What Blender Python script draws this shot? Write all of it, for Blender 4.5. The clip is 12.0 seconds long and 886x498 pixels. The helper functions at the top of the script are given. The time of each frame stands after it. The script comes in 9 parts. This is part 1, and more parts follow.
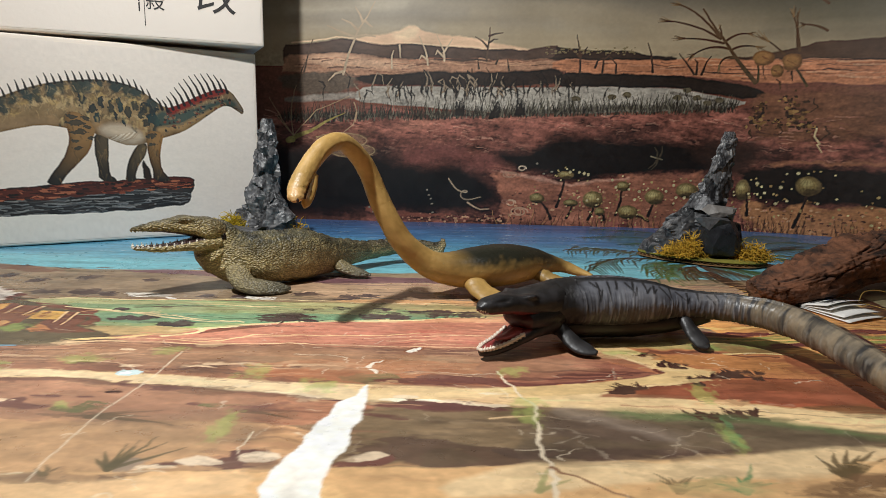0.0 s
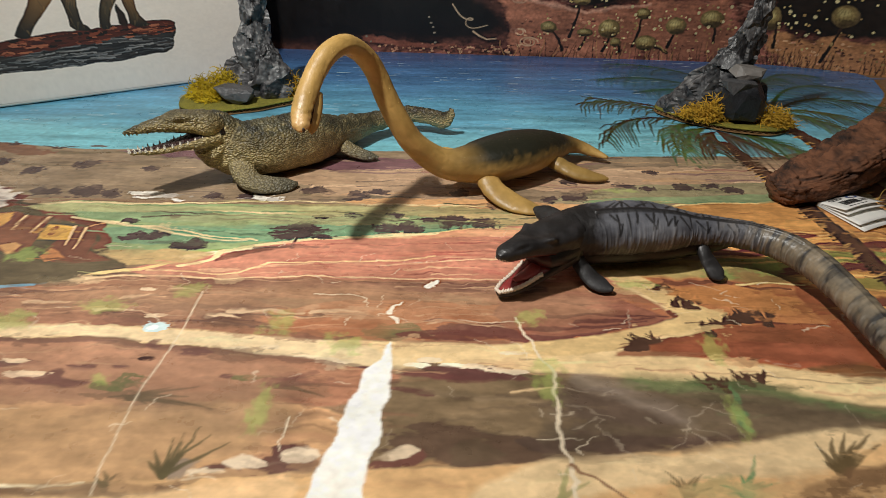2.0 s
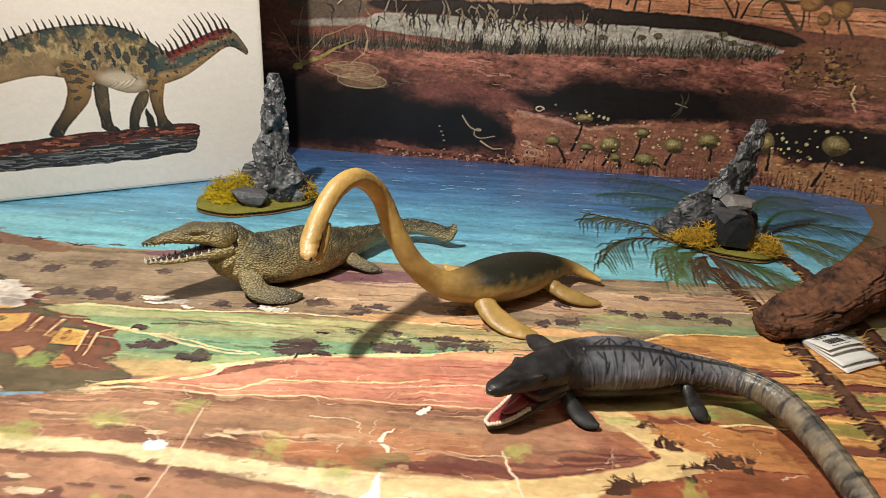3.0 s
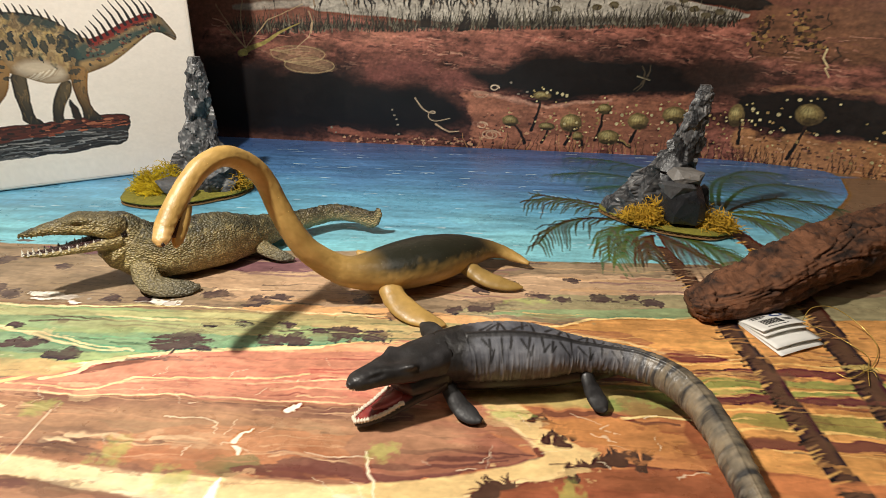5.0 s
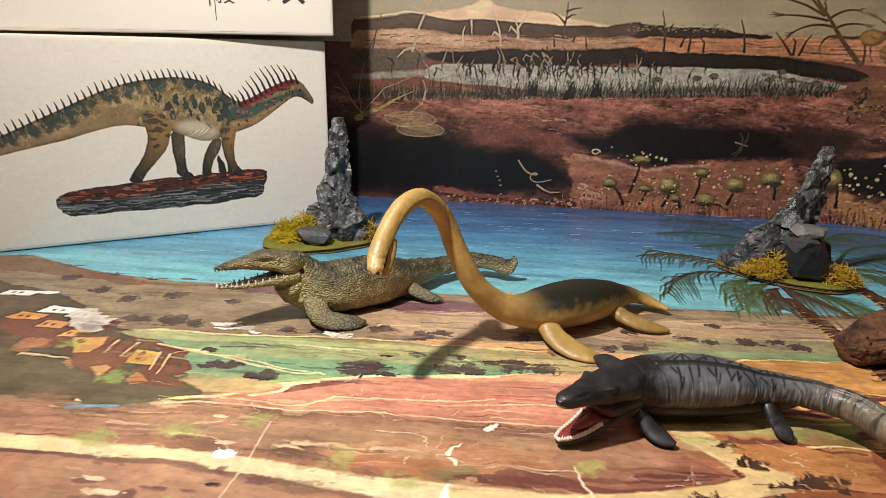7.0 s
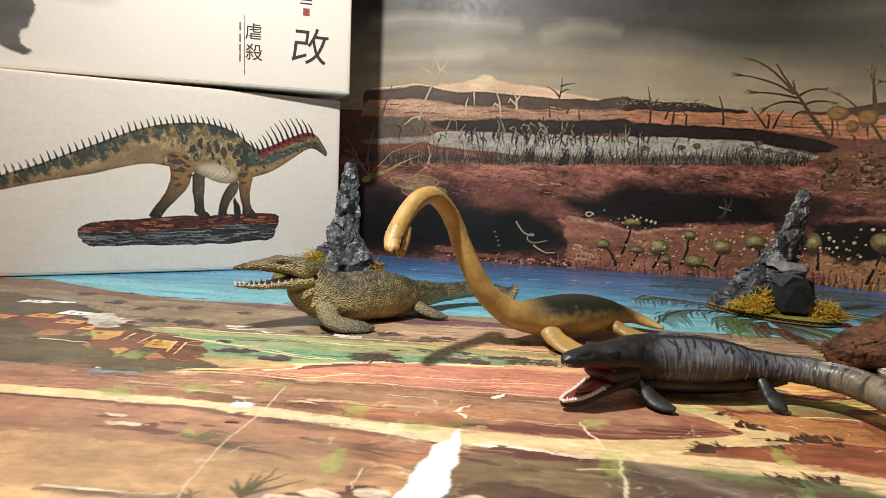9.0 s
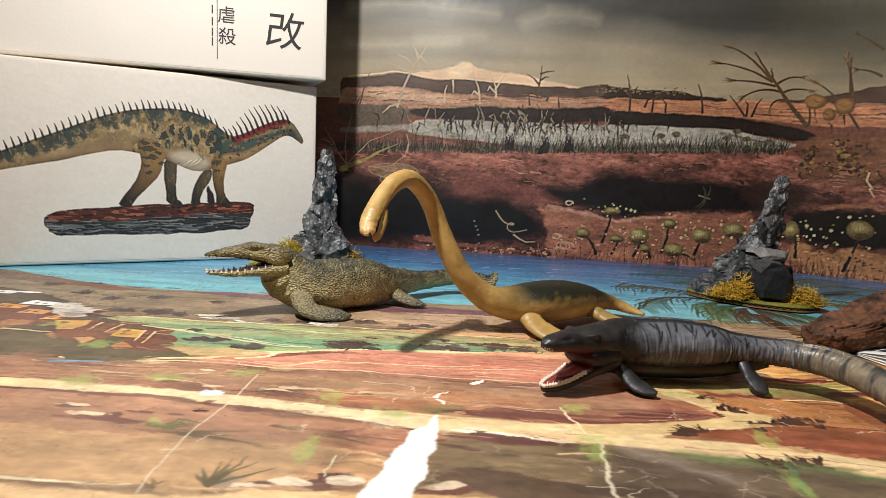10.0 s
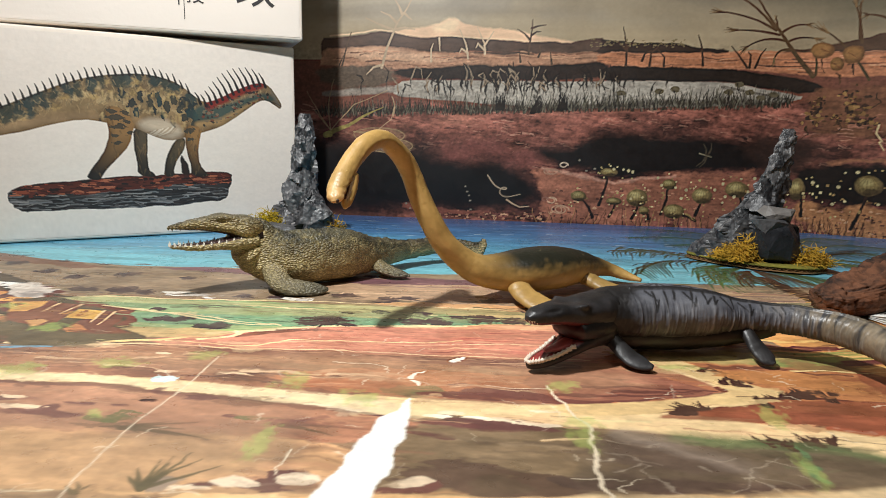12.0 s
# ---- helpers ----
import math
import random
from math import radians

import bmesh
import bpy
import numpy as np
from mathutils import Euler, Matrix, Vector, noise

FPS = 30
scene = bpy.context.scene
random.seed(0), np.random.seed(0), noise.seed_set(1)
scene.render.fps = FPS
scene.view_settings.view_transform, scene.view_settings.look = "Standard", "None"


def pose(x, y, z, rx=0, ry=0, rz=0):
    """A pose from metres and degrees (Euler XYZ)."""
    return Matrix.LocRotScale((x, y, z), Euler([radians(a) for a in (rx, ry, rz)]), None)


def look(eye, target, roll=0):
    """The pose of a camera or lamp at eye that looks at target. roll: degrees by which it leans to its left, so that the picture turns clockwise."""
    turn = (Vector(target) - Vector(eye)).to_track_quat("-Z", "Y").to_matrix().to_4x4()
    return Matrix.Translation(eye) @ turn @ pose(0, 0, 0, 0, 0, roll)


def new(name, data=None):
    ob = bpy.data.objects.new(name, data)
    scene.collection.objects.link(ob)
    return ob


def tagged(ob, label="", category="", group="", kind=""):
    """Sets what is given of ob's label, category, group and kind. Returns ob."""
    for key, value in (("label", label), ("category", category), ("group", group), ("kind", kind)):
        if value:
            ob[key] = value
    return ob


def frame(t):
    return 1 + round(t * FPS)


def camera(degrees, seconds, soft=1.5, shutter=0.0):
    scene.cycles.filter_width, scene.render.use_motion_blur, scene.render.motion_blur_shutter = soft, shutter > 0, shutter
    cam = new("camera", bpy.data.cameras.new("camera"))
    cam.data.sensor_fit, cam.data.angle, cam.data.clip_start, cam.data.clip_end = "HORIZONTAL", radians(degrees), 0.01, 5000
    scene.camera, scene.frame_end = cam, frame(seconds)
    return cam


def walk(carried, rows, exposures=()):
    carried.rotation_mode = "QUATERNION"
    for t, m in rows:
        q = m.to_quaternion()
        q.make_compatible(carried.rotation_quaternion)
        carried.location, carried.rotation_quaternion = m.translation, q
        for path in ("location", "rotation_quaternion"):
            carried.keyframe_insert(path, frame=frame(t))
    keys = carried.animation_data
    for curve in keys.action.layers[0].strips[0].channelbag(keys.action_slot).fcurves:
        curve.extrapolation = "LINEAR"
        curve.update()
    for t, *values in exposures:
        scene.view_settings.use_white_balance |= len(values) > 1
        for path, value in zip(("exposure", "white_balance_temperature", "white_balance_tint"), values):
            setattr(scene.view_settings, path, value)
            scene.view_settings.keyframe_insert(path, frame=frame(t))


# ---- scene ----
cam = camera(68.6, 12.0, soft=0.8)
PATH = [
    (0, (0.006, 0.025, 0.088), (-0.049, 1.994, -0.256), 0.9),
    (0.5, (0.004, 0.027, 0.088), (-0.019, 1.994, -0.275), 1.1),
    (1, (-0.001, 0.044, 0.147), (-0.115, 1.905, -0.574), -0.0),
    (1.5, (-0.006, 0.049, 0.149), (-0.09, 1.822, -0.773), -1.3),
    (2, (-0.005, 0.055, 0.15), (-0.029, 1.786, -0.852), 0.8),
    (2.5, (-0.009, 0.051, 0.174), (-0.042, 1.876, -0.644), 2.6),
    (2.7, (-0.008, 0.051, 0.178), (-0.043, 1.885, -0.621), 3.1),
    (4.3, (0.054, 0.078, 0.173), (-0.092, 1.908, -0.622), 1.6),
    (4.5, (0.059, 0.079, 0.17), (-0.077, 1.905, -0.635), 1.2),
    (5, (0.06, 0.079, 0.163), (-0.059, 1.903, -0.649), 0.7),
    (5.5, (0.036, 0.077, 0.164), (-0.147, 1.865, -0.713), -0.6),
    (6, (0.026, 0.061, 0.17), (-0.164, 1.919, -0.546), -1.4),
    (6.5, (0.009, 0.05, 0.163), (-0.211, 1.92, -0.512), -0.6),
    (7, (-0.006, 0.043, 0.156), (-0.229, 1.935, -0.451), 0.9),
    (7.2, (-0.006, 0.036, 0.149), (-0.226, 1.953, -0.377), 0.7),
    (8.8, (-0.01, 0.006, 0.099), (-0.251, 1.977, -0.146), 2.0),
    (9, (-0.01, 0.006, 0.1), (-0.223, 1.978, -0.155), 2.5),
    (9.5, (-0.008, 0.008, 0.097), (-0.195, 1.984, -0.15), 2.2),
    (10, (-0.009, 0.013, 0.094), (-0.162, 1.989, -0.175), 2.5),
    (10.5, (-0.008, 0.022, 0.093), (-0.144, 1.995, -0.206), 2.0),
    (11, (-0.001, 0.036, 0.09), (-0.138, 2.001, -0.261), 1.2),
    (11.5, (0.0, 0.039, 0.09), (-0.148, 2.0, -0.276), 1.1),
    (12, (0.0, 0.039, 0.09), (-0.154, 1.999, -0.276), 1.1),
]
EXPOSURES = ((0, -0.22, 6000, 9), (0.6, -0.22, 6050, 9), (1.0, 0.06, 6250, 9), (1.5, -0.15, 6300, 9), (2.0, -0.38, 6300, 9), (2.5, -0.1, 6400, 10), (4.3, 0.14, 6750, 10), (5.0, 0.14, 6750, 10), (5.5, 0.08, 6700, 10), (6.0, 0.1, 6600, 10), (7.0, 0.02, 6450, 10), (9.0, 0.06, 6250, 10), (10.0, 0.06, 6150, 10), (11.0, 0.06, 6000, 9), (12.0, 0.06, 6000, 9))
walk(cam, [(t, look(eye, target, roll)) for t, eye, target, roll in PATH], EXPOSURES)

# ---- light ----
# The head of a small desk lamp hangs up and to the left in front of the figures and is turned to them; an added, unseen
# pale fill light overhead lifts the room.
world = bpy.data.worlds.new("room_dark")
scene.world = world
world.use_nodes = True
world.node_tree.nodes["Background"].inputs[0].default_value = (0.9, 0.75, 0.6, 1)
world.node_tree.nodes["Background"].inputs[1].default_value = 0.02

lamp_data = bpy.data.lights.new("desk_lamp_light", "AREA")
lamp_data.shape, lamp_data.size, lamp_data.energy, lamp_data.color = "DISK", 0.028, 4.0, (1.0, 0.95, 0.87)
lamp = new("desk_lamp_light", lamp_data)
lamp.matrix_world = look((-0.185, 0.20, 0.46), (0.17, 0.54, 0.06))

fill_data = bpy.data.lights.new("added_fill_light", "AREA")
fill_data.shape, fill_data.size, fill_data.size_y, fill_data.energy, fill_data.color = "RECTANGLE", 0.9, 0.9, 4.6, (1.0, 0.92, 0.82)
fill_light = new("added_fill_light", fill_data)
fill_light.matrix_world = pose(0.35, -0.25, 1.80)

CM = 0.01
UP = Vector((0, 0, 1))


# ---- materials ----
def rgb(r, g, b):
    """A printed or painted colour, from 0..255, as a linear base colour."""
    return tuple(((c / 255 + 0.055) / 1.055) ** 2.4 if c > 10 else c / 3294 for c in (r, g, b))


def material(name, colour=(0.5, 0.5, 0.5), rough=0.5, metal=0.0, attribute="", spot=0.0, spot_scale=60.0, bump=0.0, bump_scale=400.0,
             bump_kind="noise", stretch=(1, 1, 1), gloss_spot=0.0, coat=0.0, specular=0.5):
    """A surface with grain at two sizes: mottling of the colour and the gloss, and fine relief."""
    m = bpy.data.materials.new(name)
    m.use_nodes = True
    nodes, links = m.node_tree.nodes, m.node_tree.links
    shader = nodes["Principled BSDF"]
    shader.inputs["Roughness"].default_value, shader.inputs["Metallic"].default_value = rough, metal
    shader.inputs["Coat Weight"].default_value = coat
    shader.inputs["Specular IOR Level"].default_value = specular
    place = nodes.new("ShaderNodeTexCoord")
    mapping = nodes.new("ShaderNodeMapping")
    mapping.inputs["Scale"].default_value = stretch
    links.new(place.outputs["Object"], mapping.inputs["Vector"])
    if attribute:
        source = nodes.new("ShaderNodeAttribute")
        source.attribute_name = attribute
        colour_out = source.outputs["Color"]
    else:
        source = nodes.new("ShaderNodeRGB")
        source.outputs[0].default_value = (*colour, 1)
        colour_out = source.outputs[0]
    fine = nodes.new("ShaderNodeTexNoise")
    fine.inputs["Scale"].default_value, fine.inputs["Detail"].default_value = spot_scale, 6
    broad = nodes.new("ShaderNodeTexNoise")
    broad.inputs["Scale"].default_value, broad.inputs["Detail"].default_value = spot_scale / 7, 3
    both = nodes.new("ShaderNodeMath")
    both.operation = "ADD"
    for n, k in ((fine, 0), (broad, 1)):
        links.new(mapping.outputs[0], n.inputs["Vector"])
        links.new(n.outputs[0], both.inputs[k])
    level = nodes.new("ShaderNodeMapRange")
    level.inputs["From Min"].default_value, level.inputs["From Max"].default_value = 0.6, 1.4
    level.inputs["To Min"].default_value, level.inputs["To Max"].default_value = 1 - spot, 1 + spot
    links.new(both.outputs[0], level.inputs["Value"])
    tint = nodes.new("ShaderNodeVectorMath")
    tint.operation = "SCALE"
    links.new(colour_out, tint.inputs[0])
    links.new(level.outputs[0], tint.inputs["Scale"])
    links.new(tint.outputs[0], shader.inputs["Base Color"])
    if gloss_spot:
        gloss = nodes.new("ShaderNodeMapRange")
        gloss.inputs["From Min"].default_value, gloss.inputs["From Max"].default_value = 0.6, 1.4
        gloss.inputs["To Min"].default_value, gloss.inputs["To Max"].default_value = rough - gloss_spot, rough + gloss_spot
        links.new(both.outputs[0], gloss.inputs["Value"])
        links.new(gloss.outputs[0], shader.inputs["Roughness"])
    if bump:
        bend = mapping.outputs[0]
        if bump_kind == "scales":
            stir = nodes.new("ShaderNodeTexNoise")
            stir.inputs["Scale"].default_value, stir.inputs["Detail"].default_value = bump_scale * 0.45, 3
            links.new(mapping.outputs[0], stir.inputs["Vector"])
            shift = nodes.new("ShaderNodeVectorMath")
            shift.operation = "MULTIPLY_ADD"
            shift.inputs[1].default_value = (1.1 / bump_scale,) * 3
            links.new(stir.outputs["Color"], shift.inputs[0])
            links.new(mapping.outputs[0], shift.inputs[2])
            bend = shift.outputs[0]
            relief = nodes.new("ShaderNodeTexVoronoi")
            relief.feature = "SMOOTH_F1"
            relief.inputs["Scale"].default_value, relief.inputs["Smoothness"].default_value = bump_scale, 0.3
            height = relief.outputs["Distance"]
            # shade in the gaps between scales goes into the colour, scale tops lightened
            painted_light = nodes.new("ShaderNodeMapRange")
            painted_light.inputs["From Min"].default_value, painted_light.inputs["From Max"].default_value = 0.10, 0.62
            painted_light.inputs["To Min"].default_value, painted_light.inputs["To Max"].default_value = 1.16, 0.50
            links.new(height, painted_light.inputs["Value"])
            gap_shaded = nodes.new("ShaderNodeVectorMath")
            gap_shaded.operation = "SCALE"
            links.new(tint.outputs[0], gap_shaded.inputs[0])
            links.new(painted_light.outputs[0], gap_shaded.inputs["Scale"])
            links.new(gap_shaded.outputs[0], shader.inputs["Base Color"])
        else:
            relief = nodes.new("ShaderNodeTexNoise")
            relief.inputs["Scale"].default_value, relief.inputs["Detail"].default_value = bump_scale, 8
            height = relief.outputs[0]
        links.new(bend, relief.inputs["Vector"])
        raised = nodes.new("ShaderNodeBump")
        raised.inputs["Strength"].default_value, raised.inputs["Distance"].default_value = 1.0, bump
        raised.invert = bump_kind == "scales"
        links.new(height, raised.inputs["Height"])
        links.new(raised.outputs[0], shader.inputs["Normal"])
    return m


PRINT_MAT = material("glossy_printed_paper", attribute="print", rough=0.31, spot=0.10, spot_scale=150, bump=0.0004, bump_scale=45, gloss_spot=0.08, specular=0.28)
BACKDROP_MAT = material("printed_poster_paper", attribute="print", rough=0.42, spot=0.05, spot_scale=160, bump=0.0002, bump_scale=25, gloss_spot=0.08)
CARTON_MAT = material("white_carton", attribute="print", rough=0.55, spot=0.03, spot_scale=20, bump=0.00015, bump_scale=300)
CARTON_SIDE_MAT = material("white_carton_side", rgb(232, 222, 208), rough=0.55, spot=0.04, spot_scale=20, bump=0.00015, bump_scale=300)
SPIRE_MAT = material("grey_painted_crumpled_paper", attribute="paint", rough=0.38, spot=0.3, spot_scale=420, bump=0.0004, bump_scale=600, gloss_spot=0.16)
PALE_STONE_MAT = material("grey_slate", rgb(116, 112, 108), rough=0.55, spot=0.35, spot_scale=150, bump=0.0009, bump_scale=240, gloss_spot=0.1)
BOULDER_MAT = material("dark_grey_slate", rgb(40, 42, 46), rough=0.30, spot=0.4, spot_scale=220, bump=0.0006, bump_scale=420, gloss_spot=0.12)
SLATE_MAT = material("mid_grey_slate", rgb(84, 84, 86), rough=0.42, spot=0.4, spot_scale=260, bump=0.0008, bump_scale=420, gloss_spot=0.12)
TURF_MAT = material("green_flocked_cardboard", rgb(126, 120, 44), rough=0.9, spot=0.4, spot_scale=500, bump=0.0012, bump_scale=900)
CARD_EDGE_MAT = material("brown_corrugated_card", rgb(128, 96, 58), rough=0.85, spot=0.3, spot_scale=300, bump=0.0005, bump_scale=500)
MOSS_MAT = material("yellow_green_foam_moss", rgb(186, 160, 22), rough=0.95, spot=0.45, spot_scale=400, bump=0.0006, bump_scale=900)
MOSS_OCHRE_MAT = material("ochre_foam_moss", rgb(188, 148, 40), rough=0.95, spot=0.45, spot_scale=400, bump=0.0006, bump_scale=900)
DRIFT_MAT = material("brown_driftwood", attribute="paint", rough=0.88, spot=0.35, spot_scale=260, bump=0.0009, bump_scale=420, stretch=(0.5, 0.7, 1.6))
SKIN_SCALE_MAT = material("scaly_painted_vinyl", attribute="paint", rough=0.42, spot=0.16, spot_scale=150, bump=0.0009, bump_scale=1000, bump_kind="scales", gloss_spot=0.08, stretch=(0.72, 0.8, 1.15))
SKIN_SMOOTH_MAT = material("mustard_painted_vinyl", attribute="paint", rough=0.42, spot=0.09, spot_scale=420, bump=0.0002, bump_scale=500, gloss_spot=0.10)
SKIN_DARK_MAT = material("dark_painted_vinyl", attribute="paint", rough=0.42, spot=0.14, spot_scale=300, bump=0.0002, bump_scale=500, gloss_spot=0.06)
TAG_MAT = material("white_tag_paper", rgb(228, 226, 220), rough=0.6, spot=0.04, spot_scale=80, bump=0.0001, bump_scale=400)
INK_MAT = material("black_ink", rgb(42, 40, 40), rough=0.6, spot=0.15, spot_scale=300)
BLUE_INK_MAT = material("blue_ink", rgb(40, 72, 140), rough=0.6, spot=0.1, spot_scale=300)
RED_INK_MAT = material("red_ink", rgb(150, 60, 60), rough=0.6, spot=0.1, spot_scale=300)
STRING_MAT = material("gold_elastic_string", rgb(206, 176, 96), rough=0.35, metal=0.6, spot=0.2, spot_scale=900)
WOOD_MAT = material("table_wood", rgb(120, 84, 54), rough=0.5, spot=0.25, spot_scale=40, stretch=(1, 9, 9), bump=0.0004, bump_scale=200)
WALL_MAT = material("cream_wall_paint", rgb(196, 186, 170), rough=0.85, spot=0.06, spot_scale=12, bump=0.0008, bump_scale=160)
FLOOR_MAT = material("room_floor_boards", rgb(110, 82, 58), rough=0.6, spot=0.2, spot_scale=8, stretch=(1, 8, 1))


# ---- helpers of this scene ----
def mesh_of(name, bm, mat, smooth=True):
    bmesh.ops.recalc_face_normals(bm, faces=bm.faces)
    data = bpy.data.meshes.new(name)
    bm.to_mesh(data)
    bm.free()
    data.materials.append(mat)
    if smooth:
        data.shade_smooth()
    return data


def part(name, bm, mat, parent=None, label="", smooth=True):
    """Links a bmesh as one mesh object, under a thing or a part."""
    ob = new(name, mesh_of(name, bm, mat, smooth))
    if parent is not None:
        ob.parent = parent
        ob.matrix_parent_inverse = parent.matrix_world.inverted()
    return tagged(ob, label)


def empty(name, x, y, z=0.0):
    ob = new(name)
    ob.empty_display_size = 0.01
    ob.matrix_world = pose(x * CM, y * CM, z * CM)
    bpy.context.view_layer.update()
    return ob


def block(bm, x0, y0, z0, x1, y1, z1, bevel=0.0):
    made = bmesh.ops.create_cube(bm, size=1.0)["verts"]
    bmesh.ops.scale(bm, vec=(x1 - x0, y1 - y0, z1 - z0), verts=made)
    bmesh.ops.translate(bm, vec=((x0 + x1) / 2, (y0 + y1) / 2, (z0 + z1) / 2), verts=made)
    if bevel:
        edges = list({e for v in made for e in v.link_edges})
        bmesh.ops.bevel(bm, geom=edges, offset=bevel, segments=3, affect="EDGES", profile=0.6)


def value_noise(x, y, seed=0):
    ix, iy = np.floor(x).astype(np.int64), np.floor(y).astype(np.int64)
    fx, fy = x - ix, y - iy
    fx, fy = fx * fx * (3 - 2 * fx), fy * fy * (3 - 2 * fy)

    def corner(a, b):
        h = (a * 374761393 + b * 668265263 + seed * 974634777) & 0xFFFFFFFF
        h = ((h ^ (h >> 13)) * 1274126177) & 0xFFFFFFFF
        return ((h ^ (h >> 16)) & 0xFFFF) / 65535.0

    low = corner(ix, iy) * (1 - fx) + corner(ix + 1, iy) * fx
    high = corner(ix, iy + 1) * (1 - fx) + corner(ix + 1, iy + 1) * fx
    return low * (1 - fy) + high * fy


def fbm(x, y, seed=0, octaves=4):
    """Layered noise from about -1 to 1."""
    total, size = 0.0, 1.0
    for k in range(octaves):
        total = total + size * (value_noise(x * 2 ** k, y * 2 ** k, seed + k * 17) - 0.5)
        size *= 0.55
    return total * 1.6


def steps(*spans):
    """Grid lines, fine where the print is seen from near: (from, to, step), one after the other."""
    lines = []
    for a, b, s in spans:
        lines.extend(np.arange(a, b - s * 0.25, s))
    lines.append(spans[-1][1])
    return np.array(lines)


def rounded(points, closed=True):
    """Cuts the corners of a line once, as a brush does."""
    out = []
    n = len(points)
    if not closed:
        out.append(points[0])
    for i in range(n if closed else n - 1):
        (ax, ay), (bx, by) = points[i], points[(i + 1) % n]
        out += [(ax * 0.75 + bx * 0.25, ay * 0.75 + by * 0.25), (ax * 0.25 + bx * 0.75, ay * 0.25 + by * 0.75)]
    if not closed:
        out.append(points[-1])
    return out


class Print:
    """A sheet of printed artwork: a fine flat grid whose points carry the ink's colour. Centimetres; (u, v) on the sheet."""

    def __init__(self, us, vs, ground, seed):
        self.us, self.vs, self.seed = us, vs, seed
        self.u, self.v = np.meshgrid(us, vs)
        self.c = np.zeros(self.u.shape + (3,)) + np.array(ground)
        u, v = self.u, self.v
        self.wu = 0.9 * fbm(u * 0.35, v * 0.6, seed, 3) + 0.35 * fbm(u * 1.7, v * 2.4, seed + 5, 3)
        self.wv = 0.45 * fbm(u * 0.3, v * 0.5, seed + 9, 3) + 0.22 * fbm(u * 1.5, v * 2.2, seed + 13, 3)
        self.streak = fbm(u * 0.8, v * 2.8, seed + 21, 4)
        self.mottle = fbm(u * 0.55, v * 1.1, seed + 33, 5)

    def crisp(self, amount, grain_size, grain_amount, reach=2):
        """Fine mottling of the ink, and the hard edges of a printed plate; the amounts are numbers or maps over the sheet."""
        u, v = self.u, self.v
        mottled = 1 + grain_amount * (fbm(u * grain_size, v * grain_size * 1.3, self.seed + 61, 3) + 0.7 * fbm(u * grain_size * 0.3, v * grain_size * 0.7, self.seed + 71, 3))
        self.c = self.c * np.clip(mottled, 0.4, 1.8)[..., None]
        soft = self.c
        for axis in (0, 1):
            soft = sum(np.roll(soft, k, axis) for k in range(-reach, reach + 1)) / (2 * reach + 1)
        self.c = np.clip(self.c + (amount * np.ones_like(u))[..., None] * (self.c - soft), 0.004, 0.95)

    def window(self, u0, u1, v0, v1):
        a, b = np.searchsorted(self.us, (u0, u1))
        c, d = np.searchsorted(self.vs, (v0, v1))
        return slice(c, max(c, d)), slice(a, max(a, b))

    def lay(self, w, alpha, colour, streak=0.0):
        ink = np.array(colour)[None, None, :] * (1 + streak * (0.3 * self.streak[w] + 0.45 * self.mottle[w]))[..., None]
        a = np.clip(alpha, 0, 1)[..., None]
        self.c[w] = self.c[w] * (1 - a) + ink * a

    def patch(self, points, colour, rough=1.0, soft=0.06, mix=1.0, streak=0.35, brush=0.0, mottle=0.0, sharp=False):
        """A painted area with an uneven edge."""
        pts = list(points) if sharp else rounded(points)
        us, vs = [p[0] for p in pts], [p[1] for p in pts]
        pad = 1.2 * rough + soft + brush + mottle
        w = self.window(min(us) - pad, max(us) + pad, min(vs) - pad, max(vs) + pad)
        x, y = self.u[w] + rough * self.wu[w], self.v[w] + rough * self.wv[w]
        if x.size == 0:
            return
        near, inside = np.full(x.shape, 1e9), np.zeros(x.shape, bool)
        for (ax, ay), (bx, by) in zip(pts, pts[1:] + pts[:1]):
            dx, dy = bx - ax, by - ay
            t = np.clip(((x - ax) * dx + (y - ay) * dy) / (dx * dx + dy * dy + 1e-9), 0, 1)
            near = np.minimum(near, (x - ax - t * dx) ** 2 + (y - ay - t * dy) ** 2)
            inside ^= ((ay > y) != (by > y)) & (x < dx * (y - ay) / (dy + 1e-12) + ax)
        far = np.sqrt(near) * np.where(inside, 1, -1)
        if brush or mottle:
            far = far + brush * self.streak[w] + mottle * self.mottle[w]
        self.lay(w, mix * np.clip(0.5 + far / (2 * soft), 0, 1), colour, streak)

    def cover(self, points, rough=0.2, soft=0.05):
        """How far each point of the sheet lies under a painted area."""
        held = self.c
        self.c = np.zeros_like(held)
        self.patch(points, (1, 1, 1), rough, soft, streak=0.0)
        alpha, self.c = self.c[..., :1], held
        return alpha

    def line(self, points, width, colour, end=None, rough=0.5, mix=1.0, soft=0.035, streak=0.2):
        """A brush line of that width, which may taper to another at its end."""
        end = width if end is None else end
        n = len(points) - 1
        us, vs = [p[0] for p in points], [p[1] for p in points]
        pad = max(width, end) + rough + soft
        w = self.window(min(us) - pad, max(us) + pad, min(vs) - pad, max(vs) + pad)
        x, y = self.u[w] + rough * self.wu[w], self.v[w] + rough * self.wv[w]
        if x.size == 0:
            return
        best = np.full(x.shape, -1e9)
        for i in range(n):
            (ax, ay), (bx, by) = points[i], points[i + 1]
            dx, dy = bx - ax, by - ay
            t = np.clip(((x - ax) * dx + (y - ay) * dy) / (dx * dx + dy * dy + 1e-9), 0, 1)
            half = 0.5 * (width + (end - width) * (i + t) / n)
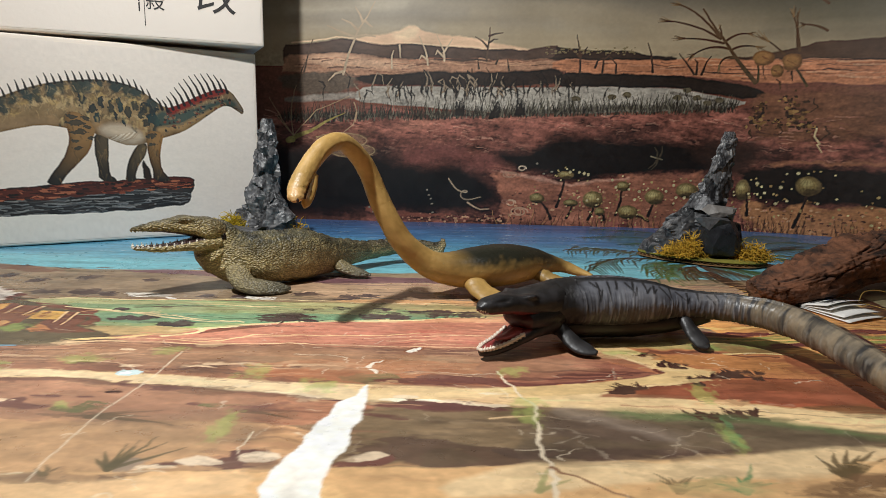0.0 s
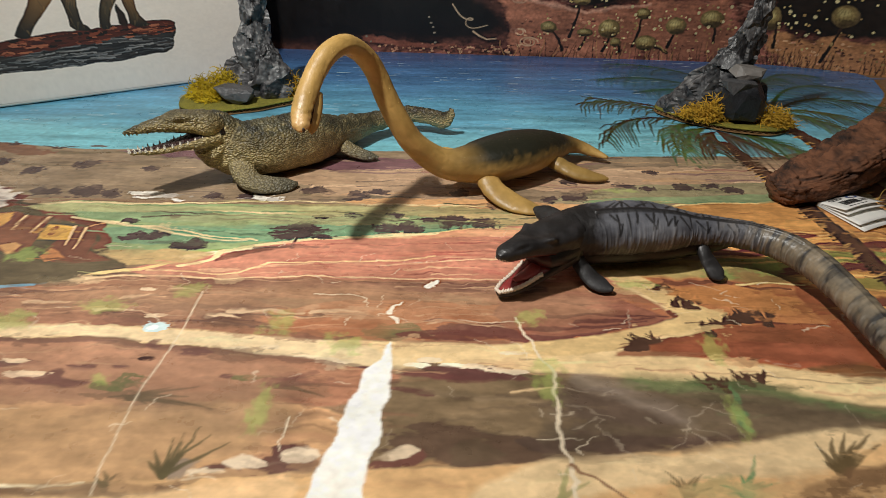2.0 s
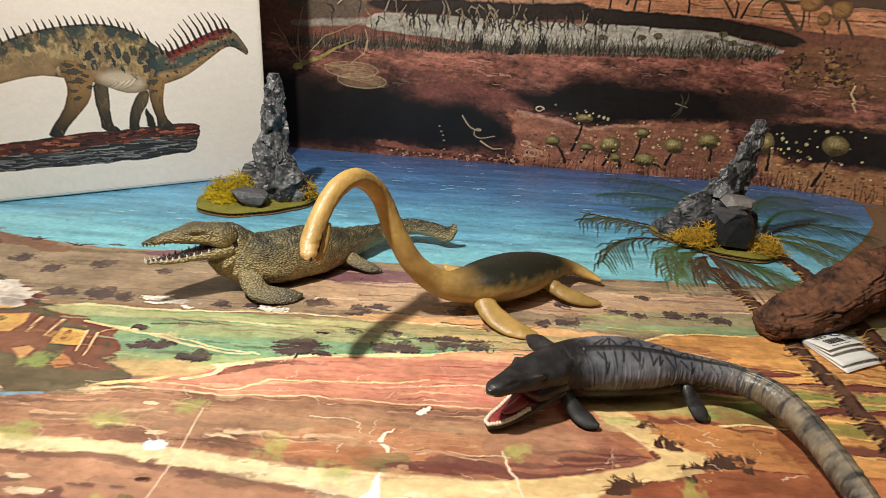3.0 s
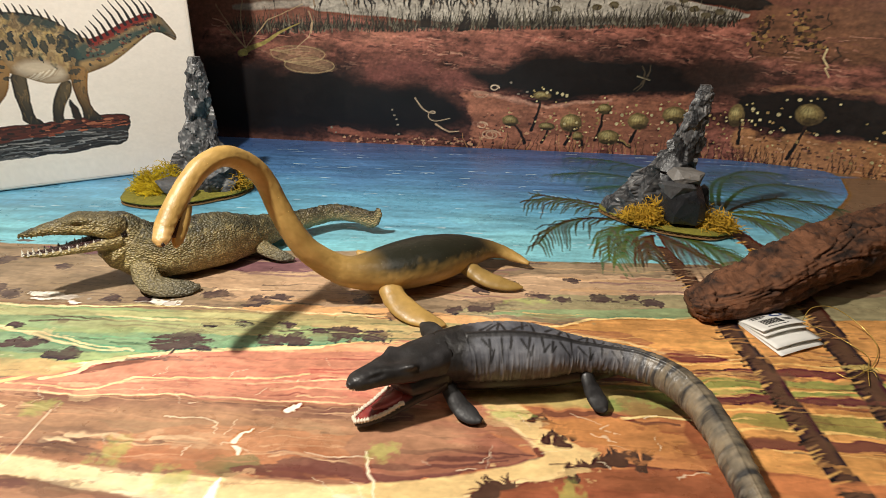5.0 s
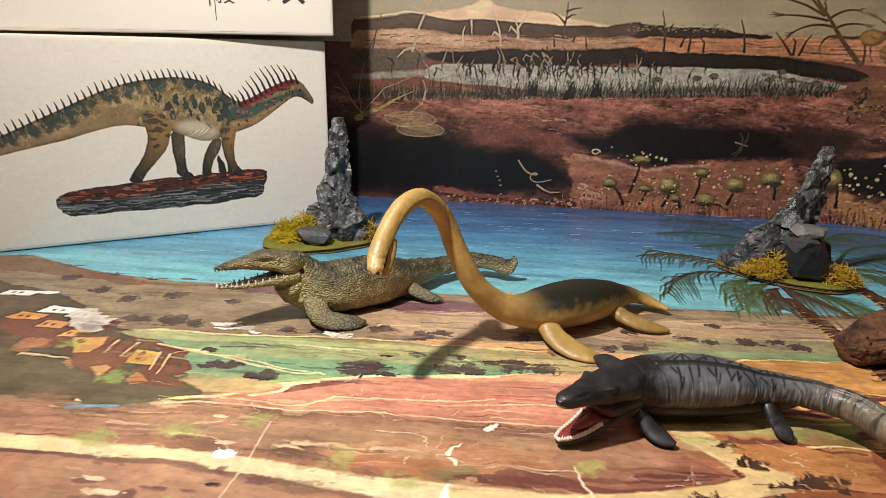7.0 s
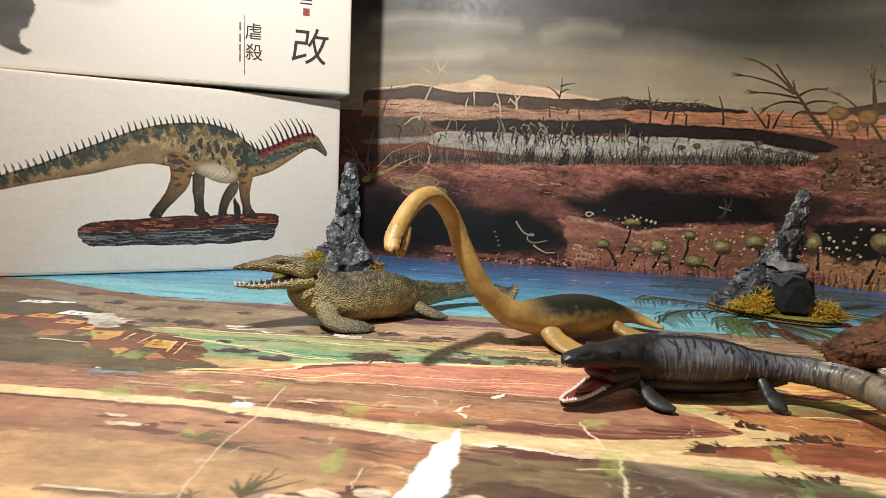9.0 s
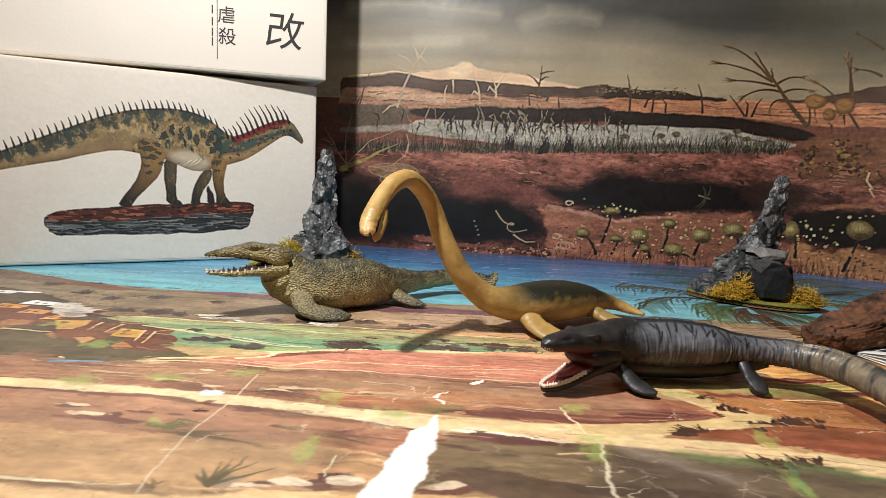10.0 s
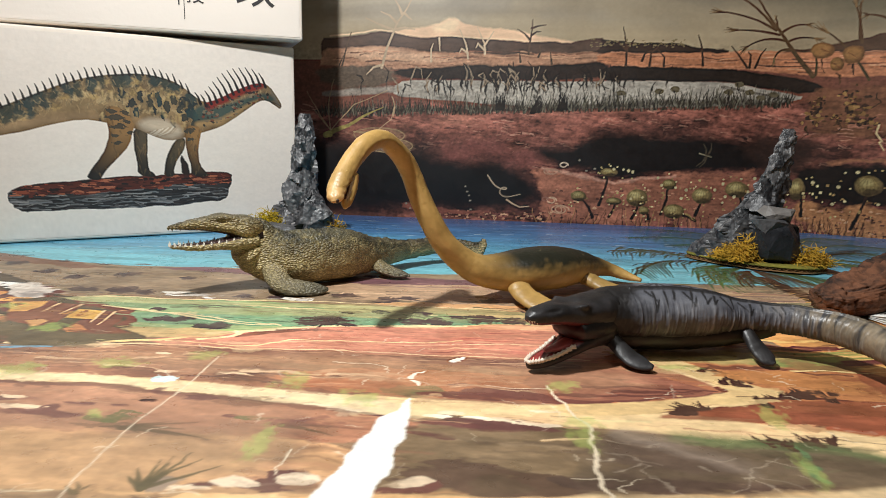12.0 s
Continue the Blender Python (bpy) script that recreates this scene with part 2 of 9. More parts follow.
            best = np.maximum(best, half - np.hypot(x - ax - t * dx, y - ay - t * dy))
        self.lay(w, mix * np.clip(0.5 + best / (2 * soft), 0, 1), colour, streak)

    def blot(self, u, v, ru, rv, colour, ragged=0.35, mix=1.0, soft=0.09, streak=0.3):
        """A dab: a bush, a stone, a leaf, with a ragged outline."""
        w = self.window(u - 1.6 * ru, u + 1.6 * ru, v - 1.6 * rv, v + 1.6 * rv)
        x, y = self.u[w], self.v[w]
        if x.size == 0:
            return
        far = 1 - np.hypot((x - u) / ru, (y - v) / rv) + ragged * fbm(x * 2.2 / ru ** 0.5, y * 2.2 / rv ** 0.5, int(abs(u * 31 + v * 17)) + 3, 4)
        self.lay(w, mix * np.clip(0.5 + far / (2 * soft), 0, 1), colour, streak)

    def tuft(self, u, v, high, wide, count, colour, dice, width=0.12, lean=0.0):
        """Grass blades or twigs that fan out from one root."""
        for _ in range(count):
            a = dice.uniform(-1, 1)
            h = high * dice.uniform(0.45, 1.0) * (1 - 0.35 * abs(a))
            tip = (u + a * wide + lean * h, v + h)
            mid = (u + a * wide * 0.35 + dice.uniform(-0.1, 0.1) * wide, v + h * 0.55)
            self.line([(u + 0.2 * a * wide, v), mid, tip], width, colour, 0.02, rough=0.08, soft=0.03)

    def sheet(self, name, place, mat):
        """The mesh: place(u, v) gives x, y, z in centimetres."""
        n, m = self.u.shape
        x, y, z = place(self.u, self.v)
        xyz = np.stack([x, y, z], -1).reshape(-1, 3) * CM
        i = np.arange((n - 1) * (m - 1))
        a = (i // (m - 1)) * m + i % (m - 1)
        faces = np.stack([a, a + 1, a + m + 1, a + m], 1).astype(np.int32)
        data = bpy.data.meshes.new(name)
        data.vertices.add(n * m)
        data.vertices.foreach_set("co", xyz.astype(np.float32).ravel())
        data.loops.add(faces.size)
        data.loops.foreach_set("vertex_index", faces.ravel())
        data.polygons.add(len(faces))
        data.polygons.foreach_set("loop_start", np.arange(0, faces.size, 4, dtype=np.int32))
        data.update(calc_edges=True)
        ink = data.attributes.new("print", "FLOAT_COLOR", "POINT")
        rgba = np.ones((n * m, 4), np.float32)
        rgba[:, :3] = np.clip(self.c, 0.0, 1.0).reshape(-1, 3)
        ink.data.foreach_set("color", rgba.ravel())
        data.materials.append(mat)
        data.shade_smooth()
        return new(name, data)


# ---- the room ----
def plain(name, box, mat, label, category, parent=None, bevel=0.0):
    bm = bmesh.new()
    block(bm, *box, bevel=bevel)
    return tagged(part(name, bm, mat, parent, smooth=False), label, category, kind="structure")


plain("floor", (-2.0, -2.2, -0.80, 2.0, 1.5, -0.75), FLOOR_MAT, "brown wooden floor of the room", "floor")
plain("ceiling", (-2.0, -2.2, 1.85, 2.0, 1.5, 1.90), WALL_MAT, "plain cream painted ceiling", "ceiling")
plain("wall_north", (-2.0, 1.5, -0.80, 2.0, 1.6, 1.90), WALL_MAT, "plain cream painted wall", "wall")
plain("wall_south", (-2.0, -2.3, -0.80, 2.0, -2.2, 1.90), WALL_MAT, "plain cream painted wall", "wall")
plain("wall_west", (-2.1, -2.3, -0.80, -2.0, 1.6, 1.90), WALL_MAT, "plain cream painted wall", "wall")
plain("wall_east", (2.0, -2.3, -0.80, 2.1, 1.6, 1.90), WALL_MAT, "plain cream painted wall", "wall")

table = tagged(empty("table", 0, 40, -75), "brown wooden table under the printed mat", "table")
bm = bmesh.new()
block(bm, -0.80, -0.05, -0.032, 0.80, 0.95, -0.003, bevel=0.004)
part("tabletop", bm, WOOD_MAT, table, smooth=False)
for lx in (-0.74, 0.74):
    for ly in (0.02, 0.88):
        bm = bmesh.new()
        block(bm, lx - 0.025, ly - 0.025, -0.75, lx + 0.025, ly + 0.025, -0.032, bevel=0.003)
        part("leg", bm, WOOD_MAT, table, smooth=False)


# ---- printed landscape mat on the table ----
def print_landscape():
    dice = random.Random(11)
    p = Print(steps((-60, -40, 2.0), (-40, -20, 0.12), (-20, 18, 0.055), (18, 36, 0.11), (36, 62, 2.0)),
              steps((0, 14, 2.0), (14, 30, 0.042), (30, 46, 0.075), (46, 72, 0.16)), rgb(150, 118, 86), 3)
    u, v = p.u, p.v
    dirt = rgb(150, 126, 97)
    plum, umber, olive = rgb(104, 66, 62), rgb(84, 60, 50), rgb(116, 100, 74)
    red, green = rgb(204, 130, 100), rgb(126, 158, 116)
    bush, pale = rgb(84, 66, 62), rgb(240, 232, 216)

    # plain beyond the fields
    p.patch([(-60, 36), (-60, 60), (62, 60), (62, 36)], dirt, 0.2, streak=0.5)
    for _ in range(90):
        x, y, n = dice.uniform(-40, 30), dice.uniform(35.6, 43.2), dice.uniform(2, 9)
        p.line([(x, y), (x + n * 0.5, y + dice.uniform(-0.2, 0.2)), (x + n, y + dice.uniform(-0.3, 0.3))], dice.uniform(0.15, 0.55),
               dice.choice((rgb(112, 92, 70), rgb(158, 132, 98), rgb(120, 104, 76), rgb(146, 112, 82))), 0.05, mix=0.75, soft=0.12)
    # peach ground under the long-necked figure
    p.patch([(-12, 40.6), (-4, 41.2), (4, 41.4), (14, 42.0), (22, 42.6), (22, 40.8), (12, 39.6), (4, 37.8), (-2, 36.8), (-8, 37.4)], rgb(196, 158, 120), 1.2, mix=0.8)
    for _ in range(46):
        x, y, n = dice.uniform(-9, 20), dice.uniform(37.2, 42.6), dice.uniform(2, 7)
        p.line([(x, y), (x + n * 0.5, y + dice.uniform(-0.15, 0.25)), (x + n, y + dice.uniform(0, 0.4))], dice.uniform(0.10, 0.4),
               dice.choice((rgb(230, 190, 146), rgb(170, 118, 96), rgb(146, 110, 100), rgb(206, 160, 110))), 0.05, mix=0.8, soft=0.06)
    p.patch([(8, 38.9), (14, 39.8), (22, 40.0), (32, 41), (32, 37.5), (20, 36.6), (10, 36.6), (4, 36.2)], rgb(158, 148, 106), 0.8, mix=0.8)
    p.patch([(8, 37.4), (14, 38.0), (19, 38.4), (19, 37.4), (12, 36.6), (6, 36.3)], rgb(140, 164, 112), 0.6, mix=0.8)
    p.patch([(-21.6, 43.2), (-14.4, 42.8), (-3.9, 42.4), (3.5, 41.9), (1.5, 41.2), (-3.8, 40.4), (-8.4, 40.4), (-13.2, 41.0), (-19.4, 42.0)], rgb(124, 84, 88), 0.7)
    p.patch([(-42, 45.5), (-36, 46.2), (-31, 44.4), (-26, 43.0), (-24, 42.0), (-30, 42.4), (-38, 43.5)], rgb(128, 86, 62), 0.8, mix=0.85)

    # the lake
    deep = np.clip((v - 44) / 24, 0, 1) + 0.10 * fbm(u * 0.10, v * 0.35, 40, 3)
    hues = [np.array(rgb(*c)) for c in ((100, 184, 198), (64, 152, 188), (46, 112, 170), (42, 86, 144))]
    at = np.clip(deep, 0, 1) * 2.999
    k = np.minimum(at.astype(int), 2)
    f = (at - k)[..., None]
    f = f * f * (3 - 2 * f)
    stops = np.stack(hues)
    water = stops[k] * (1 - f) + stops[k + 1] * f
    water = 0.9 * water + 0.1 * water.mean(-1, keepdims=True)
    water = 1.12 * water * (1 + 0.25 * fbm(u * 0.25, v * 1.6, 44, 4))[..., None]
    shore = np.interp(u, [-45, -38.9, -36.3, -30.8, -26.7, -22.6, -10, -1, 9.6, 19.3, 21.9, 25.8, 30.8, 34.4, 35.9],
                      [46.2, 46.1, 46.3, 44.2, 43.2, 43.0, 43.2, 43.7, 43.3, 43.6, 44.7, 47.6, 53.2, 57.9, 62.4])
    end = np.interp(v, [43, 57.9, 62.4, 66.0, 69], [40, 35.4, 36.4, 34.9, 30.5])
    edge = np.clip((v - shore + 0.25 * p.wv) / 0.2, 0, 1) * np.clip((end - u + 0.2 * p.wu) / 0.3, 0, 1)
    beach = np.clip((v - 47) / 2, 0, 1) * np.clip((u - 24) / 2, 0, 1)
    p.c = p.c * (1 - beach[..., None]) + np.array(rgb(128, 98, 70)) * beach[..., None]
    p.c = p.c * (1 - edge[..., None]) + water * edge[..., None]
    for _ in range(300):
        x, y = dice.uniform(-36, 33), dice.uniform(45, 68)
        n = dice.uniform(0.3, 1.4)
        if y < np.interp(x, [-36, -26, 20, 33], [48, 45, 45.5, 58]):
            continue
        p.line([(x, y), (x + n, y + dice.uniform(-0.1, 0.2))], dice.uniform(0.06, 0.16), rgb(186, 212, 220), 0.03, mix=dice.uniform(0.3, 0.85), rough=0.1)
    for x0, x1 in ((-38, -36), (-33, -31), (-29, -27), (-26, -24)):
        y = float(np.interp((x0 + x1) / 2, [-38.9, -36.3, -30.8, -26.7, -22.6], [46.1, 46.3, 44.2, 43.2, 43.0]))
        p.tuft((x0 + x1) / 2, y - 0.1, 0.7, 1.2, 9, umber, dice, 0.16)
    for x in np.arange(-24, 22, 1.3):
        if dice.random() < 0.6:
            p.blot(x + dice.uniform(-0.5, 0.5), 43.25 + dice.uniform(-0.2, 0.3), dice.uniform(0.3, 0.8), 0.16, rgb(104, 82, 72), mix=0.8)

    # green fields
    p.patch([(-23, 35.1), (-18.7, 35.7), (-11.0, 35.8), (-6.3, 35.4), (-1.6, 35.2), (4, 35.3), (1.8, 33.8), (-3.2, 32.9), (-6.9, 32.3), (-10.3, 31.3),
             (-12.4, 30.4), (-15.4, 29.8), (-17.4, 31.3), (-20.5, 34.0)], rgb(150, 168, 110), 0.5)
    p.patch([(-20, 34.6), (-16, 35.2), (-11.5, 34.9), (-9, 34.2), (-12, 33.6), (-16.5, 33.4)], rgb(142, 168, 118), 0.6, mix=0.8)
    p.patch([(-18, 32.9), (-13.7, 33.2), (-9.9, 33.4), (-5.4, 33.7), (-0.5, 33.9), (3.5, 33.9), (-2.8, 32.4), (-7.8, 31.9), (-10.0, 31.7), (-14, 31.2), (-17, 31.6)], green, 0.5)
    p.patch([(-16.8, 30.9), (-12.4, 30.7), (-11.4, 30.0), (-14.0, 29.4), (-15.6, 29.5)], rgb(190, 158, 98), 0.4)
    p.patch([(-12.2, 30.9), (-10.6, 31.0), (-11.6, 30.3), (-13.0, 30.3)], rgb(164, 186, 96), 0.4)
    p.patch([(-10, 35.7), (-4, 36.2), (2, 36.4), (8, 36.0), (7, 35.3), (0, 34.8), (-6, 34.6), (-9.5, 34.9)], rgb(176, 160, 102), 0.6, mix=0.8)
    p.patch([(-6.9, 36.3), (-2.4, 37.0), (3.5, 36.7), (8, 36.0), (11.6, 36.0), (7.4, 35.4), (2.0, 35.7), (-3.0, 36.0)], rgb(222, 166, 104), 0.5)
    p.patch([(-4, 35.0), (2, 35.2), (8, 35.2), (12, 35.6), (8, 34.4), (2, 33.9)], rgb(196, 162, 106), 0.6, mix=0.8)
    for a in ([(-24, 35.0), (-14, 35.9), (-6.9, 36.2), (2, 36.0)], [(-18, 33.4), (-14.5, 32.9), (-12, 32.1), (-9.5, 31.9)], [(-13, 35.0), (-8, 34.6), (-3, 34.6)]):
        p.line(a, 0.22, rgb(232, 204, 146), 0.08)
    for a in ([(-19, 35.0), (-14, 34.6), (-8, 34.2), (0, 34.5)], [(-16, 34.2), (-11, 34.5), (-6, 34.0)], [(-12, 33.9), (-6, 34.1), (0, 34.6), (6, 34.9)]):
        p.line(a, 0.16, rgb(104, 100, 72), 0.05)
    for _ in range(30):
        x, y = dice.uniform(-16, 3), dice.uniform(31.8, 33.6)
        p.line([(x, y), (x + dice.uniform(0.6, 2.2), y + dice.uniform(-0.05, 0.12))], 0.14, dice.choice((rgb(112, 176, 128), rgb(78, 112, 82), rgb(96, 122, 84))), 0.04, mix=0.8)

    # hill village and the dark slope below it
    p.patch([(-42, 42), (-34, 41), (-28, 39.2), (-23.4, 36.0), (-18.1, 33.9), (-16.0, 30.5), (-14.5, 29.2), (-16.3, 28.6), (-21.4, 28.4), (-30, 29.5), (-42, 31)], rgb(96, 78, 56), 0.6, streak=0.7)
    p.patch([(-30, 36.2), (-24, 35.8), (-18.6, 34.0), (-16.2, 31.8), (-16.4, 30.6), (-19.5, 30.8), (-24, 32.5), (-30, 34.5)], rgb(124, 72, 52), 0.5)
    p.patch([(-40, 34.2), (-26, 32.2), (-19, 30.2), (-15.0, 29.2), (-16, 28.2), (-24, 27.6), (-40, 28.6)], rgb(98, 84, 58), 0.5, streak=0.7)
    for x, y, w, h, c in ((-32, 39.4, 2.2, 0.8, pale), (-30.2, 39.5, 1.9, 0.7, pale), (-27.6, 37.3, 2.2, 0.9, pale), (-25.9, 36.9, 1.5, 0.9, pale), (-24.4, 36.0, 1.2, 0.8, rgb(206, 200, 192)),
                          (-29, 36.2, 2.0, 0.9, rgb(224, 150, 62)), (-26.8, 35.4, 1.6, 0.9, rgb(214, 146, 72)), (-24.7, 34.5, 1.7, 0.9, rgb(226, 158, 66)), (-22.8, 33.9, 1.5, 0.8, rgb(224, 152, 70)),
                          (-19.8, 33.0, 1.3, 0.8, rgb(232, 172, 64)), (-31.5, 35.4, 1.8, 0.9, rgb(198, 120, 66)), (-21.3, 32.4, 0.9, 0.6, rgb(196, 128, 74)),
                          (-16.6, 36.7, 1.7, 0.36, pale), (-15.4, 36.4, 1.0, 0.34, rgb(226, 220, 210)), (-10.4, 36.6, 1.1, 0.34, pale)):
        p.patch([(x - w / 2, y - h / 2), (x - w / 2 + 0.35, y + h / 2), (x + w / 2 + 0.3, y + h / 2 - 0.1), (x + w / 2, y - h / 2)], c, 0.25 if h > 0.7 else 0.9, 0.04, sharp=h > 0.7)
        if h < 0.5:
            for _ in range(3):
                p.blot(x + dice.uniform(-0.6, 0.6) * w, y + dice.uniform(-0.3, 0.3), 0.3 * w, 0.2, dice.choice((c, rgb(200, 188, 176))), 0.6, 0.9)
        if h > 0.7:
            p.patch([(x + w / 2, y - h / 2), (x + w / 2 + 0.3, y + h / 2), (x + w / 2 + 1.0, y + h / 2 - 0.1), (x + w / 2 + 0.7, y - h / 2 - 0.1)], rgb(112, 62, 50), 0.2, 0.04, sharp=True)
            for k in range(2):
                p.blot(x - 0.3 + 0.5 * k, y, 0.12, 0.16, rgb(150, 92, 60), 0.2)
    for x, y in ((-17.8, 32.6), (-18.6, 32.0), (-19.4, 31.5)):
        p.line([(x, y + 0.6), (x - 0.7, y - 0.9)], 0.18, rgb(206, 148, 92), 0.06)
    for x, y, r in ((-22, 31.3, 0.9), (-19.0, 31.0, 0.8), (-26, 33, 0.9)):
        p.blot(x, y, r, r * 0.7, rgb(170, 112, 66), 0.5, soft=0.3)
    p.line([(-30, 26.2), (-22.7, 26.9), (-20.1, 27.6), (-17.2, 28.1)], 0.75, rgb(116, 150, 166), 0.10)
    p.line([(-26, 31.9), (-22, 31.6), (-19.5, 30.9)], 0.2, rgb(206, 176, 120), 0.05)

    # brown shelves, the red bank
    p.patch([(-34, 26.6), (-19.1, 27.7), (-14.1, 28.7), (-5.2, 29.0), (3.5, 29.0), (6, 27), (4, 24), (-6, 23.6), (-18, 23.8), (-34, 24)], rgb(164, 112, 80), 0.4, streak=0.7)
    p.patch([(2, 28.9), (8, 29.2), (9, 27), (6, 24.6), (1, 24.6)], rgb(172, 112, 76), 0.5, streak=0.6)
    for _ in range(80):
        x, y, n = dice.uniform(-22, 3), dice.uniform(25.2, 28.6), dice.uniform(1.2, 5)
        p.line([(x, y), (x + n / 2, y + dice.uniform(-0.12, 0.15)), (x + n, y + dice.uniform(-0.15, 0.2))], dice.uniform(0.10, 0.40),
               dice.choice((rgb(134, 86, 66), rgb(150, 100, 70), rgb(182, 130, 92), rgb(120, 84, 62))), 0.04, mix=0.7, soft=0.08)
    p.patch([(-15.5, 28.8), (-12.9, 29.9), (-10.8, 31.1), (-7.1, 32.0), (-3.2, 32.9), (1.8, 33.8), (6, 34.6), (9.5, 34.4), (9.5, 31.5), (8, 29.0), (4, 28.9), (-5.3, 28.9), (-10.0, 28.6)], red, 0.35)
    p.patch([(4.5, 34.2), (8, 34.8), (12, 33.4), (9.4, 31), (8.4, 29.2), (6, 29.4), (5.5, 31.5)], rgb(206, 144, 84), 0.8, 0.3, mix=0.8)
    p.patch([(-6, 32.3), (-3.2, 32.9), (1.8, 33.7), (5, 34.2), (5, 33.2), (1, 32.9), (-3, 32.3)], rgb(226, 158, 112), 0.3)
    for a, w, c in (([(-17, 28.6), (-14.1, 29.1), (-12.3, 30.1), (-10.3, 31.2), (-6.8, 32.1), (-3.2, 32.9), (2.3, 33.9)], 0.28, rgb(244, 206, 130)),
                    ([(-12.5, 30.3), (-10.3, 31.0), (-8.5, 31.4)], 0.35, rgb(248, 226, 176)),
                    ([(-11.4, 29.2), (-8.5, 29.6), (-6.4, 30.0), (-2, 30.2), (1.1, 30.6), (4, 30.9)], 0.18, rgb(244, 196, 146)),
                    ([(-20, 28.0), (-14.2, 28.6), (-10.0, 28.65), (-5.3, 29.0), (1.3, 29.0), (4, 29.2)], 0.18, rgb(246, 208, 152)),
                    ([(-8, 31.5), (-3, 31.8), (1.5, 32.2), (4, 32.2)], 0.10, rgb(170, 84, 70)), ([(-5, 30.8), (0, 31.2), (4, 31.6)], 0.09, rgb(172, 88, 70))):
        p.line(a, w, c, 0.05, rough=0.35)
    for _ in range(34):
        x, y, n = dice.uniform(-9, 3), dice.uniform(29.2, 33.2), dice.uniform(1.2, 4)
        if y > 30.6 + (x + 9) * 0.18:
            continue
        p.line([(x, y), (x + n, y + dice.uniform(0, 0.3))], dice.uniform(0.08, 0.3), dice.choice((rgb(190, 96, 76), rgb(218, 130, 98), rgb(176, 88, 74))), 0.03, mix=0.7)
    p.patch([(-14, 28.4), (-6, 28.7), (3.5, 28.8), (3.5, 27.9), (-3, 28.1), (-10, 27.9)], rgb(116, 70, 62), 0.35, mix=0.85)
    p.patch([(-9, 27.2), (-4, 27.4), (0.5, 27.6), (0, 27.0), (-4, 26.7), (-8, 26.7)], olive, 0.5, mix=0.8)
    p.patch([(-8.5, 26.4), (-5.1, 27.2), (-1.6, 27.6), (2, 27.0), (7.5, 27.8), (8.5, 26.3), (6.0, 25.4), (2.8, 24.9), (-1.4, 24.7), (-6.5, 24.8)], rgb(186, 114, 70), 0.4)
    p.patch([(-2.5, 25.5), (0.7, 25.9), (2.9, 26.5), (6.4, 27.2), (8.4, 26.3), (6.5, 25.5), (3.8, 24.9), (0.7, 24.7), (-1.6, 24.6)], rgb(122, 72, 60), 0.35, brush=0.5)
    p.patch([(1.0, 26.8), (3.5, 27.8), (5.8, 27.5), (5.0, 26.7), (2.5, 26.2)], rgb(196, 124, 84), 0.3, brush=0.3)
    p.blot(-2.6, 25.2, 1.2, 0.5, rgb(104, 108, 66), 0.5, 0.8)
    for x, y, n in ((-13.5, 26.9, 1.6), (-9.2, 26.3, 2.6), (-12, 27.6, 1.2), (-17.6, 26.6, 1.8), (-10, 25.9, 1.4), (-14.2, 26.0, 1.3), (-6.2, 26.4, 2.4), (-19.5, 27.0, 1.6)):
        p.line([(x, y), (x + n / 2, y + 0.15), (x + n, y + 0.05)], 0.26, rgb(236, 198, 152), 0.08)
        p.line([(x + 0.2, y - 0.2), (x + n / 2, y - 0.1), (x + n + 0.8, y - 0.15)], 0.2, rgb(110, 72, 58), 0.06)

    # the pale path with its bend, and the rust land to its right
    p.patch([(8.0, 29.2), (12, 29.4), (30, 31), (40, 30), (40, 22), (14.5, 22.6), (9.2, 23.6), (5.4, 24.5), (10.3, 25.9)], rgb(190, 112, 56), 0.4)
    p.patch([(-34, 25.6), (-17.6, 25.2), (-14.3, 25.1), (-11.1, 25.15), (-7.8, 24.8), (-4.6, 24.7), (-2.1, 24.6), (1.7, 24.5), (4.9, 24.9), (7.1, 25.4), (8.7, 26.1), (8.3, 27.0),
             (7.0, 28.4), (6.4, 29.2), (8.3, 29.2), (10.6, 26.0), (8.8, 25.2), (6.0, 24.5), (9.7, 23.9), (14.7, 23.2), (30, 21.8), (30, 20.4), (14.0, 21.8), (9.2, 22.3),
             (5.5, 22.9), (2.6, 23.1), (-2.4, 23.2), (-5.0, 23.5), (-9.7, 24.1), (-17.0, 24.3), (-34, 24.6)], rgb(240, 204, 142), 0.22, 0.08, streak=0.15)
    p.patch([(-34, 24.4), (-12.8, 24.25), (-9.6, 24.0), (-6.5, 23.7), (-2.0, 23.1), (-2.4, 21.9), (-4.7, 20.9), (-9.5, 20.7), (-34, 21.2)], rgb(176, 118, 84), 0.25, streak=0.5)
    p.patch([(-34, 21.4), (-15.2, 21.3), (-9.5, 21.1), (-4.0, 21.2), (-2, 19.2), (-6.1, 18.2), (-9.1, 17.9), (-34, 17.6)], rgb(206, 156, 104), 0.4, streak=0.45)
    p.patch([(-34, 22.2), (-14, 21.9), (-6, 22.2), (-3.5, 21.6), (-9, 21.0), (-20, 20.9)], rgb(150, 108, 78), 0.6, mix=0.7, brush=0.6)
    p.patch([(-2.3, 23.15), (1.6, 22.95), (5.5, 22.85), (9.2, 22.3), (13.9, 21.7), (30, 20.2), (30, 18.6), (13.6, 20.9), (8.3, 19.9), (4.8, 19.5), (1.3, 18.9), (-3.0, 18.5), (-3.0, 20.1)], rgb(132, 108, 76), 0.25, streak=0.7)
